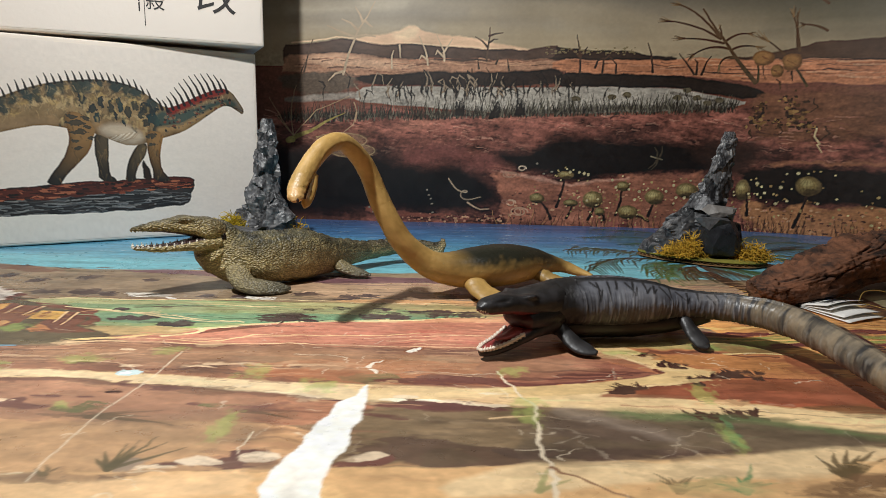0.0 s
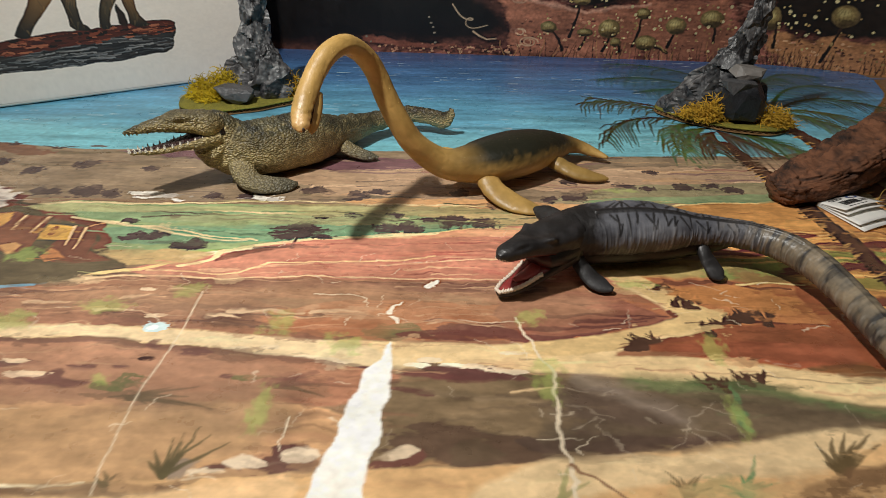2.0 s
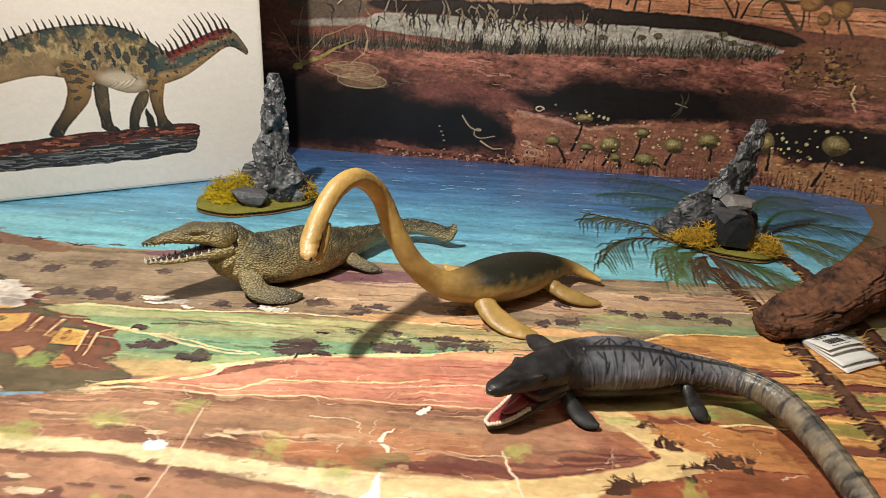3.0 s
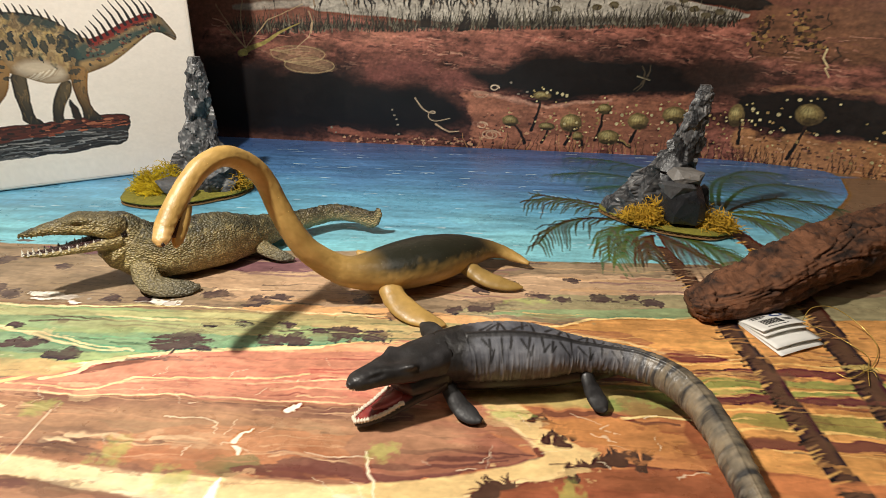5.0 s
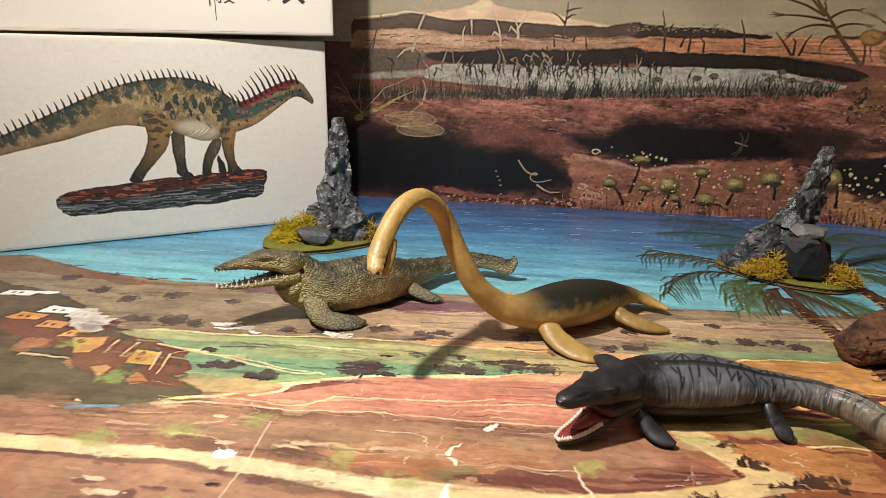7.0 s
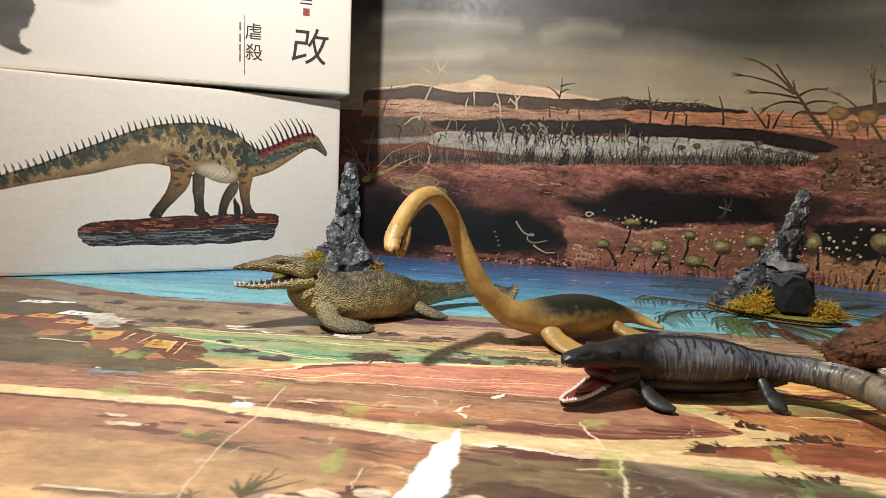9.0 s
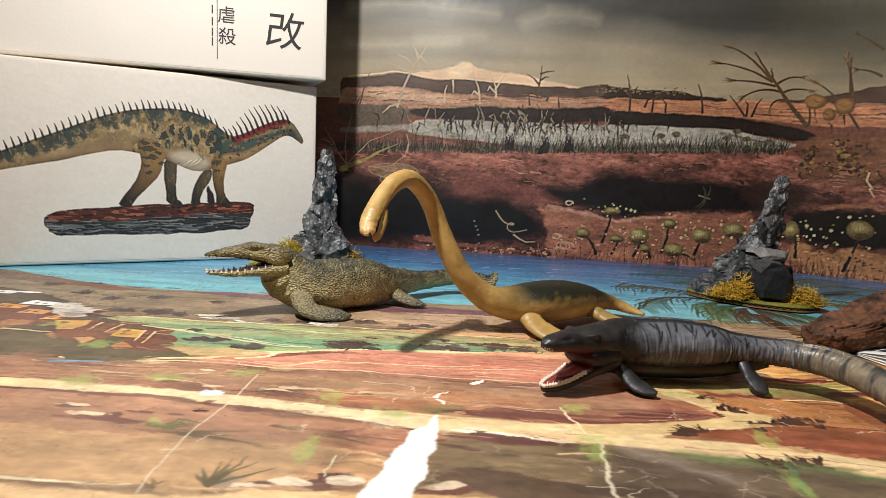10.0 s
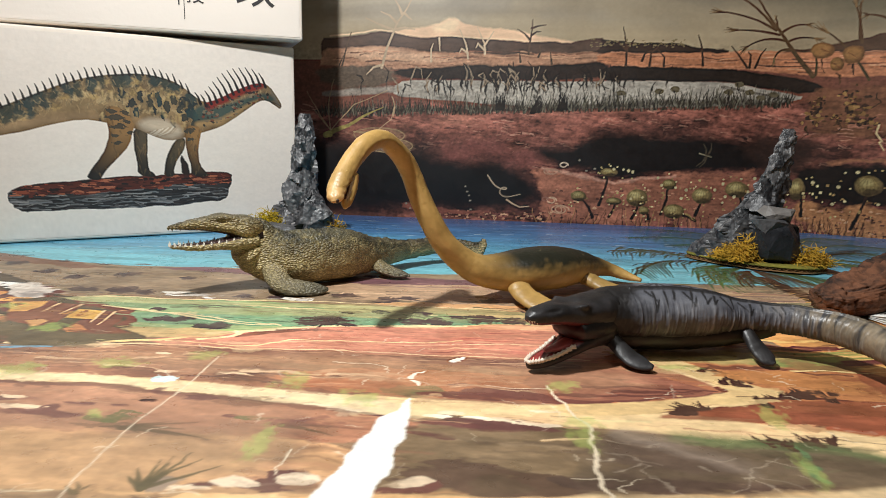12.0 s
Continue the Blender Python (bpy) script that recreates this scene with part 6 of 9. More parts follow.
    for pts in ([(-1.4, 16.1), (-1.5, 17.2), (-2.2, 18.6)], [(-1.5, 16.9), (-1, 17.6), (-0.6, 18.2)], [(-1.5, 16.5), (-2.1, 17.1), (-2.3, 16.7)], [(-3, 15.7), (-3.3, 17.1), (-3.9, 18.4)], [(-3.1, 16.2), (-3.7, 16.6), (-3.9, 16.2)], [(-5.9, 17.6), (-5.8, 16.4)], [(-6.7, 15.4), (-6.7, 16.6), (-6.5, 17.1)]):
        limb(pts, 0.2, rgb(196, 170, 136))
    for pts in ([(2.8, 16.2), (2.9, 17.8), (3, 19.3)], [(2.9, 18.5), (3.5, 18.7), (4.3, 18.8)], [(2.8, 17.5), (2.3, 18), (1.6, 18.4)], [(3, 17.9), (3.4, 18.2), (3.8, 18.2)], [(-15.6, 14.9), (-15.3, 16.2), (-14.7, 18.1)], [(-16.2, 13.9), (-15.8, 15.2), (-15.5, 15.9)], [(3.7, 15.9), (3.9, 16.4), (3.8, 16.9)], [(5, 15.2), (4.8, 16.3)], [(2, 15.4), (1.9, 16.3)]):
        limb(pts, 0.22, bark)
    for pts in ([(11.9, 15.1), (11.9, 16.7), (11.4, 18.6)], [(11.9, 16.5), (11.3, 17.1), (10.8, 17.4)], [(11.9, 16.7), (12.3, 17.2), (12.5, 17.5)], [(18.8, 15.2), (18.6, 16.9), (18.2, 17.9)], [(14, 15.1), (14.1, 16.3), (14.7, 16.8)], [(15.3, 15.1), (15.3, 15.9), (14.7, 16.6)], [(13.3, 15.6), (13.5, 16.2), (14.1, 16.5)], [(22.8, 15), (22, 16), (21.2, 16.9)], [(23.5, 15), (23.8, 16.1), (24.2, 16.7)], [(23, 15), (23, 16.1), (22.7, 16.4)]):
        limb(pts, 0.24, rgb(78, 54, 38))
    for _ in range(70):
        x = dice.uniform(8.5, 17)
        p.blot(x, 16.9 + dice.uniform(-0.1, 0.6), dice.uniform(0.05, 0.16), dice.uniform(0.04, 0.10), rgb(120, 104, 70), 0.4, 0.8)
    # tall tufted plants
    stem = rgb(92, 68, 42)
    limb([(28.3, 14.3), (27.1, 15.7), (26.3, 16.8), (25.3, 18.1), (24.2, 19.5), (23.1, 21)], 0.42, stem)
    for root, bend, tip in (((24.7, 18.6), (22.5, 21.1), (20.5, 21.5)), ((24.9, 18.3), (22.6, 19.7), (19.7, 20)), ((25.2, 17.9), (23.2, 18.4), (21.1, 18.3)), ((25.7, 17.4), (23.7, 17.9), (22.3, 16.6)), ((25.4, 18.1), (26.4, 19), (27.6, 18.7)), ((26, 17.3), (26.9, 17.9), (28.4, 17.5)), ((24.9, 18.5), (25, 19.1), (24.8, 19.3)),
                            ((26.4, 16.6), (25.1, 16.8), (25, 15.6)), ((32.5, 13.9), (31.1, 16.8), (28.6, 18.4)), ((31.7, 17.1), (31.4, 19.1), (30.9, 20.5)), ((31.5, 17.5), (31.3, 19.3), (31.3, 20.3)), ((33.5, 21.2), (32.4, 22.1), (31.3, 22.7)), ((33.6, 18.8), (32.7, 19.5), (31.7, 19.4)), ((28.5, 14.4), (28.6, 15.5), (28.3, 16.2))):
        rib = [((1 - s) ** 2 * root[0] + 2 * s * (1 - s) * bend[0] + s * s * tip[0], (1 - s) ** 2 * root[1] + 2 * s * (1 - s) * bend[1] + s * s * tip[1]) for s in np.linspace(0, 1, 10)]
        p.line(rib, 0.24, stem, 0.12, rough=0.05)
        dx, dy = rib[-1][0] - rib[-2][0], rib[-1][1] - rib[-2][1]
        for _ in range(9):
            p.line([rib[-2], (rib[-1][0] + dx * dice.uniform(0.2, 1.4) + dice.uniform(-0.2, 0.2), rib[-1][1] + dy * dice.uniform(0.2, 1.4) + dice.uniform(-0.3, 0.3))], 0.12, dice.choice((rgb(132, 104, 66), rgb(86, 64, 40))), 0.03, rough=0.1, mix=0.85)
    for (x, y), ru, rv in (((28.8, 16.5), 0.9, 0.72), ((31.2, 16.1), 0.8, 0.8), ((30.1, 15.3), 0.55, 0.6)):
        p.blot(x, y, ru, rv, rgb(112, 76, 40), 0.10, soft=0.08)
        p.blot(x - 0.1, y + 0.1, ru * 0.75, rv * 0.7, rgb(152, 108, 54), 0.15, soft=0.25)
        p.line([(x - ru * 0.7, y + rv * 0.3), (x, y), (x + ru * 0.6, y - rv * 0.5)], 0.08, rgb(120, 74, 36), 0.04)
        p.line([(x, y - rv), (x + 0.1, y - rv - 0.9)], 0.16, rgb(92, 60, 36), 0.1)
    # golden growths on the right bank
    for (x, y), r in (((28.9, 10.8), 0.9), ((31.9, 11.2), 1.2), ((31.3, 12.4), 0.7), ((30.6, 10.5), 0.6), ((29.1, 12), 0.6), ((33.1, 10.2), 0.7)):
        for _ in range(26):
            p.blot(x + dice.gauss(0, 0.45) * r, y + dice.gauss(0, 0.5) * r, dice.uniform(0.08, 0.28) * r, dice.uniform(0.08, 0.22) * r, dice.choice((rgb(134, 98, 48), rgb(84, 58, 32), rgb(160, 122, 64), rgb(52, 36, 24), rgb(66, 44, 28))), 0.4, 0.85)
    for x, y in [(28.1, 9.8), (30.4, 10.5), (33.2, 12.9), (34, 10.1)]:
        p.line([(x, y), (x + 0.3, y - 0.7), (x - 0.1, y - 1.2)], 0.16, rgb(72, 48, 30), 0.06)
    # puffballs on stalks
    for (x, y), rx, ry, foot in (((11, 5.1), 0.82, 0.40, (10.1, 1.9)), ((8.2, 2.7), 0.74, 0.52, (9.6, 0.6)), ((11.6, 2.3), 0.72, 0.36, (11.1, 0.8)), ((13.8, 2.7), 0.98, 0.84, (13.4, 0.7)), ((16.7, 4.1), 0.64, 0.48, (16, 1.2)), ((19.8, 3.1), 0.92, 0.76, (19.3, 1.2)),
                                 ((17.3, 1.5), 0.98, 0.70, (19.3, 0.7)), ((22.9, 3.8), 1.04, 0.76, (23.4, 1.8)), ((28.1, 4), 0.66, 0.98, (28.7, 1.5)), ((33.5, 4.6), 1.0, 0.90, (32.6, 0.6)), ((14.5, 1.5), 0.50, 0.42, (14.9, 0.7))):
        p.line([(x, y), ((x + foot[0]) / 2 + 0.15, (y + foot[1]) / 2), foot], 0.16, rgb(52, 34, 24), 0.3, rough=0.15)
        p.blot(x, y, rx, ry, rgb(96, 78, 46), 0.06, soft=0.06)
        p.blot(x - 0.12 * rx, y + 0.16 * ry, rx * 0.80, ry * 0.76, rgb(140, 120, 68), 0.08, soft=0.25)
        p.blot(x - 0.2 * rx, y + 0.34 * ry, rx * 0.45, ry * 0.36, rgb(188, 172, 108), 0.12, soft=0.4, mix=0.8)
        for k in np.linspace(-0.75, 0.75, 6):
            p.line([(x + 0.3 * k * rx, y + 0.9 * ry), (x + k * rx, y + 0.1 * ry), (x + 0.7 * k * rx, y - 0.8 * ry)], 0.09, rgb(84, 66, 36), 0.05, rough=0.05, mix=0.35)
        p.blot(x + 0.15 * rx, y - 0.62 * ry, rx * 0.75, ry * 0.36, rgb(50, 37, 22), 0.3, soft=0.3, mix=0.7)
        for _ in range(9):
            a, q = dice.uniform(0, 6.283), dice.uniform(1.1, 2.3)
            p.blot(x + q * rx * math.cos(a), y + q * ry * math.sin(a), 0.09, 0.08, dice.choice((rgb(206, 190, 132), rgb(178, 156, 96), rgb(148, 120, 70))), 0.1, mix=0.9)
    dots = [(15.6, 4.7), (16, 4), (17.3, 3.8), (18.3, 3.6), (21.6, 4.3), (23.2, 4.8), (24.4, 4.9), (20.9, 3.7), (21.9, 3.1), (17.9, 2.8), (21.7, 2.5), (13.2, 2.6), (31.7, 5.7), (32.6, 5.8), (31.3, 4.4), (30, 3.8), (29.3, 4.7), (12.3, 5.4), (12.8, 5.3), (13.2, 5.2), (31.9, 3.1), (31, 2.8), (34.3, 3), (11.4, 5.4), (22.7, 3.1), (23.9, 3.6)]
    for x, y in dots:
        r = dice.uniform(0.10, 0.16)
        p.blot(x, y, r, r, rgb(186, 172, 124), 0.05, soft=0.12)
    for _ in range(110):
        x = dice.choice((dice.uniform(11, 30), dice.uniform(27, 40)))
        r = dice.uniform(0.04, 0.13)
        p.blot(x, dice.uniform(0.8, 4.6), r, r, dice.choice((rgb(200, 184, 126), rgb(168, 146, 88), rgb(150, 120, 70))), 0.05)
    for x, y in [(-3, 3.3), (-2.8, 2.8), (-2.6, 2.4), (-2.5, 1.9), (-9, 1.4), (-8.6, 0.9), (-2.4, 1), (9.6, 5.4), (8.8, 5.2), (8.1, 6.2)]:
        p.blot(x, y, 0.12, 0.09, rgb(126, 116, 100), 0.1)
    # curled tendrils and winged insects
    p.line(rounded(rounded([(-0.8, 4.5), (-0.2, 3.6), (0.4, 3.2), (1.1, 3.1), (1.1, 3.3), (0.6, 3.3), (0.4, 2.7), (1.1, 2.3), (2.5, 2.7)], False), False), 0.10, rgb(186, 162, 130), 0.05, rough=0.04)
    p.line([(1.2, 2.1), (1.8, 1.7), (2.5, 1.4), (3.4, 1.5)], 0.15, rgb(190, 160, 126), 0.06, rough=0.04)
    for (x, y), rx, ry, turns, c in (((5.4, 5), 0.85, 0.32, 2.4, rgb(172, 128, 100)), ((6.4, 1.3), 0.95, 0.46, 2.2, rgb(186, 146, 112)), ((5.6, 2.2), 0.5, 0.32, 1.3, rgb(196, 160, 126)), ((6.6, 5.7), 0.4, 0.25, 1.0, rgb(206, 180, 150)), ((5, 2.3), 0.4, 0.2, 1.2, rgb(150, 100, 80))):
        p.line([(x + rx * (1 - 0.12 * s) * math.cos(s * 2), y + ry * (1 - 0.08 * s) * math.sin(s * 2)) for s in np.linspace(0, turns * math.pi, 30)], 0.12, c, 0.08, rough=0.05)
    p.line([(33.6, 10), (33.5, 9.3), (34, 8.6), (33.8, 8.5), (34.2, 7.8)], 0.15, rgb(206, 182, 130), 0.08, rough=0.05)
    p.line([(18.6, 1.2), (19.3, 0.7)], 0.2, rgb(150, 122, 70), 0.06)
    p.line([(19.2, 7.1), (20.3, 6.8)], 0.12, rgb(140, 128, 100), 0.05, rough=0.04)
    for a, b in (((19.8, 6.8), (19, 5.9)), ((19.9, 6.8), (19.3, 5.8)), ((19.8, 7), (19.5, 8)), ((20, 7), (20.2, 8.1))):
        p.line([a, ((a[0] + b[0]) / 2 + 0.15, (a[1] + b[1]) / 2), b], 0.2, rgb(84, 72, 54), 0.06, rough=0.05, mix=0.6)
    gauze = rgb(166, 132, 96)
    for x, y, ru, rv in ((-11.8, 8.2, 2.6, 0.75), (-10.8, 7.2, 2.4, 0.7)):
        p.blot(x, y, ru, rv, gauze, 0.10, 0.40, soft=0.2)
        p.line([(x + ru * math.cos(s), y + rv * math.sin(s)) for s in np.linspace(0, 6.28, 22)], 0.08, rgb(176, 150, 104), 0.08, rough=0.1, mix=0.6)
        for k in range(5):
            p.line([(x - ru, y + 0.3), (x + ru * (0.3 + 0.15 * k), y + rv * (0.7 - 0.35 * k))], 0.06, rgb(176, 150, 104), 0.04, rough=0.1, mix=0.5)
    p.line([(-17.4, 8.1), (-16.4, 8.6), (-15, 9.1), (-13.3, 10.1), (-11.4, 11.0)], 0.62, rgb(150, 134, 66), 0.06, rough=0.1)
    p.blot(-17.1, 8.2, 0.42, 0.3, rgb(182, 168, 84), 0.1)
    for tip in ((-18.6, 10.6), (-16.4, 13.6), (-19.4, 12.4), (-11.0, 12.6)):
        p.line([(-16.9, 8.6), ((-16.9 + tip[0]) / 2 - 0.4, (8.6 + tip[1]) / 2 + 0.6), tip], 0.09, rgb(176, 150, 106), 0.05, rough=0.1, mix=0.8)
    p.line([(-10.5, 12), (-10.2, 11), (-10.4, 10.1), (-10.3, 11), (-10.6, 9.8), (-12, 8.7), (-13.5, 8.4)], 0.10, rgb(186, 156, 116), 0.06, rough=0.05, mix=0.8)
    p.c *= (1 + 0.18 * fbm(u * 3.4, v * 4.4, 81, 3) * np.clip((18 - v) / 2, 0.2, 1) + 0.08 * fbm(u * 0.3, v * 0.3, 83, 3))[..., None]
    grey = p.c.mean(-1, keepdims=True)
    p.c = np.clip(0.98 * (grey + (p.c - grey) * 0.88), 0.003, 0.9)
    p.crisp(0.6, 5.0, 0.15 * np.clip((17 - v) / 2, 0, 1))

    def place(a, b):
        return a, backdrop_y(a) + 0.10 * fbm(a * 0.08, b * 0.08, 91, 2), b - 0.02

    return tagged(p.sheet("backdrop", place, BACKDROP_MAT), "printed swamp painting poster standing upright as a backdrop", "backdrop", kind="structure")


print_swamp()


# ---- cartons at the left ----
def carton(name, corner, along, back, long, deep, low, high, front, label, wedge=0.0, fall=0.0):
    """A carton on its long side. corner: front right; along: to its left; front: the printed face; wedge: how far its top falls to the right."""
    thing = tagged(empty(name, corner[0], corner[1], low), label, "carton", group="stacked cartons")
    bm = bmesh.new()
    block(bm, 0, 0, 0, long, deep, high - low, bevel=0.18)
    m = Matrix(((along[0], back[0], 0, corner[0]), (along[1], back[1], 0, corner[1]), (0, 0, 1, low), (0, 0, 0, 1)))
    for v in bm.verts:
        if wedge and v.co.z > 1:
            v.co.z -= wedge * (1 - v.co.x / long)
    bmesh.ops.transform(bm, matrix=Matrix.Scale(CM, 4) @ m, verts=bm.verts)
    part("body", bm, CARTON_SIDE_MAT, thing)
    n = (-back[0], -back[1])

    def place(a, b):
        lift = 0.03
        return corner[0] + along[0] * a + n[0] * lift, corner[1] + along[1] * a + n[1] * lift, b - fall * (1 - a / long) * (b - low) / 16.2

    face = front.sheet("printed_front", place, CARTON_MAT)
    face.parent = thing
    face.matrix_parent_inverse = thing.matrix_world.inverted()
    return thing


LOWER_AT, LOWER_ALONG, LOWER_BACK = (-17.5, 60.2), (-0.846, -0.533), (-0.533, 0.846)
UPPER_AT, UPPER_ALONG, UPPER_BACK = (-16.35, 59.0), (-0.90, -0.437), (-0.437, 0.90)
WHITE = rgb(234, 225, 214)


def print_lower_front():
    """The long-tailed spiny model on its base, as printed on the carton."""
    dice = random.Random(5)
    p = Print(steps((0.25, 24, 0.05), (24, 31, 0.1), (31, 37.8, 1.0)), steps((0.25, 1.9, 0.3), (1.9, 14.9, 0.05), (14.9, 15.7, 0.3)), WHITE, 13)
    p.wu *= 0.25
    p.wv *= 0.25
    u, v = p.u, p.v
    teal, tan, sand, belly = rgb(32, 58, 62), rgb(140, 118, 84), rgb(200, 176, 130), rgb(198, 182, 158)
    back = [(30, 6.8), (25, 8.4), (21.2, 10.2), (19.9, 10.8), (18.7, 11.4), (17.4, 12.0), (16.0, 12.5), (14.7, 12.8), (13.3, 13.0), (11.9, 13.1), (10.5, 12.9), (9.4, 12.5), (8.5, 11.8), (7.5, 11.0), (6.4, 11.4), (4.8, 12.3), (3.1, 13.0), (2.2, 12.8)]
    under = [(1.45, 11.7), (1.15, 11.1), (1.3, 10.75), (1.7, 11.05), (2.4, 11.5), (3.1, 11.4), (4.0, 10.7), (5.3, 9.7), (6.3, 9.05), (7.3, 8.7), (9.1, 8.1), (10.3, 7.8), (11.5, 8.2), (12.6, 8.8), (14.8, 9.2), (16.3, 9.4), (18.4, 8.9), (20.2, 8.3), (21.3, 8.1), (25, 7.2), (30, 5.8)]

    def spine_at(x):
        return float(np.interp(-x, [-q[0] for q in back], [q[1] for q in back]))

    # base of bark: a red-brown top and a dark fibrous side
    p.patch([(21.4, 3.9), (20.2, 4.3), (18.7, 4.5), (16.5, 4.7), (13.8, 4.9), (10.9, 5.0), (8.5, 5.1), (6.5, 5.2), (5.5, 4.9), (5.7, 3.2), (6.1, 2.8), (9.6, 2.5), (14.0, 2.3), (18.0, 2.4), (20.3, 2.3), (21.0, 2.4), (21.4, 3.3)], rgb(48, 48, 50), 0.9, 0.04)
    bark = p.cover([(21.4, 3.9), (20.2, 4.3), (18.7, 4.5), (16.5, 4.7), (13.8, 4.9), (10.9, 5.0), (8.5, 5.1), (6.5, 5.2), (5.5, 4.9), (5.7, 3.2), (6.1, 2.8), (9.6, 2.5), (14.0, 2.3), (18.0, 2.4), (20.3, 2.3), (21.0, 2.4), (21.4, 3.3)], 0.9, 0.04)
    held = p.c.copy()
    for _ in range(330):
        x, y, n = dice.uniform(5.4, 21.2), dice.uniform(2.3, 4.2), dice.uniform(0.4, 2.6)
        p.line([(x, y), (x + n * 0.5, y + dice.uniform(-0.08, 0.08)), (x + n, y + dice.uniform(-0.12, 0.1))], dice.uniform(0.05, 0.14), dice.choice((rgb(26, 26, 28), rgb(124, 126, 128), rgb(80, 82, 84), rgb(34, 32, 34), rgb(60, 52, 50), rgb(152, 150, 148))), 0.02, rough=1.2, mix=0.9)
    top = [(21.4, 3.9), (20.2, 4.3), (18.7, 4.5), (13.8, 4.95), (8.5, 5.15), (6.0, 5.2), (5.6, 4.5), (8.6, 4.15), (11.0, 4.0), (13.9, 3.75), (16.6, 3.55), (19.2, 3.6)]
    p.patch(top, rgb(84, 40, 32), 1.4, 0.05, brush=0.12)
    for _ in range(190):
        x = dice.uniform(5.8, 21)
        low, high = 4.4 - (x - 5.6) * 0.055, 5.1 - (x - 5.6) * 0.045
        p.blot(x, dice.uniform(low - 0.15, high), dice.uniform(0.12, 0.55), dice.uniform(0.04, 0.12), dice.choice((rgb(128, 66, 48), rgb(64, 32, 28), rgb(160, 96, 70), rgb(32, 24, 24), rgb(86, 42, 34))), 0.5)
    p.c = held * (1 - bark) + p.c * bark

    def leg(outline, colour, foot, knee):
        """A leg that darkens to its foot, with muscle lines and a shaded rear edge."""
        shape = p.cover(outline, 0.25, 0.04)
        held = p.c.copy()
        fade = np.clip((knee - v) / (knee - foot), 0, 1)[..., None]
        p.c = np.array(colour) * (1 - fade) + np.array(rgb(40, 38, 36)) * fade + 0 * held
        us, vs = [q[0] for q in outline], [q[1] for q in outline]
        for _ in range(70):
            x, y = dice.uniform(min(us), max(us)), dice.uniform(min(vs), max(vs))
            p.line([(x, y), (x + dice.uniform(-0.15, 0.15), y - dice.uniform(0.2, 0.7))], dice.uniform(0.06, 0.16), dice.choice((rgb(52, 48, 42), rgb(140, 114, 78), rgb(74, 64, 50), rgb(110, 92, 64))), 0.03, rough=0.5, mix=0.4)
        far_side = p.cover([(x - 0.28, y) for x, y in outline], 0.25, 0.25)
        p.c *= 1 - 0.4 * (1 - far_side)
        p.c = held * (1 - shape) + p.c * shape

    leg([(12.7, 9.0), (12.9, 7.4), (12.7, 6.1), (12.7, 5.0), (11.3, 4.8), (11.5, 5.2), (11.9, 5.4), (11.9, 6.8), (11.8, 8.2), (11.9, 8.9)], rgb(84, 74, 58), 5.2, 7.6)
    leg([(9.6, 8.2), (10.2, 7.3), (10.5, 6.5), (10.7, 5.6), (10.8, 4.9), (10.0, 4.8), (10.0, 5.6), (9.7, 6.3), (9.2, 7.0), (9.0, 8.0)], rgb(92, 80, 60), 5.0, 7.4)
    p.patch([(9.4, 6.7), (9.5, 5.8), (9.4, 5.0), (8.7, 4.9), (8.9, 5.8), (9.2, 6.5)], rgb(44, 32, 28), 0.5, 0.05)

    # body: tan hide with a pale belly, dark blotches over the back and down the flank
    shape = p.cover(back + under, 0.12, 0.04)
    held = p.c.copy()
    rise = np.clip((v - np.interp(-u, [-30, -21, -16, -12, -9, -7], [6.3, 9.1, 10.6, 10.6, 10.4, 9.8])) / 1.6, -1, 1)[..., None]
    p.c = np.where(rise > 0, np.array(tan) * (1 - rise) + np.array(rgb(124, 104, 76)) * rise, np.array(tan) * (1 + rise) - np.array(rgb(140, 112, 78)) * rise)
    p.c = p.c * (1 + 0.35 * fbm(u * 1.6, v * 1.6, 301, 4))[..., None]
    for _ in range(420):
        x = dice.uniform(2, 27)
        y = spine_at(x) - abs(dice.gauss(0, 1.5))
        p.line([(x, y), (x + dice.uniform(-0.2, 0.35), y - dice.uniform(0.15, 0.6))], dice.uniform(0.05, 0.09), dice.choice((sand, rgb(204, 176, 128), rgb(96, 78, 56), rgb(168, 134, 90))), 0.03, rough=0.6, mix=0.3)
    for _ in range(110):
        x = dice.uniform(8.5, 24)
        y = spine_at(x) - dice.uniform(0.5, 3.0) * (1.0 if x < 15 else 0.5)
        p.blot(x, y, dice.uniform(0.15, 0.4), dice.uniform(0.12, 0.3), dice.choice((sand, rgb(184, 156, 98), rgb(112, 92, 62))), 0.7, 0.5, soft=0.3)
    p.patch([(12.6, 9.0), (11.9, 9.6), (10.6, 9.7), (9.5, 9.1), (9.2, 8.3), (10.3, 7.8), (11.5, 8.2)], belly, 0.4, 0.25, mix=0.95)
    for k in range(16):
        x = 9.5 + 0.19 * k
        p.line([(x, 9.1 - 0.05 * k), (x + 0.5, 8.5 - 0.02 * k), (x + 1.1, 8.2)], 0.05, dice.choice((rgb(150, 126, 98), rgb(236, 226, 206), rgb(170, 148, 120))), 0.03, rough=0.3, mix=0.8)
    p.patch([(27, 7.4), (21.3, 8.9), (18.4, 9.6), (15.4, 9.9), (14.8, 9.2), (18.4, 8.9), (21.3, 8.1), (27, 6.6)], rgb(176, 148, 112), 0.3, 0.3, mix=0.6)
    # saddle bands along tail and back
    x = 8.6
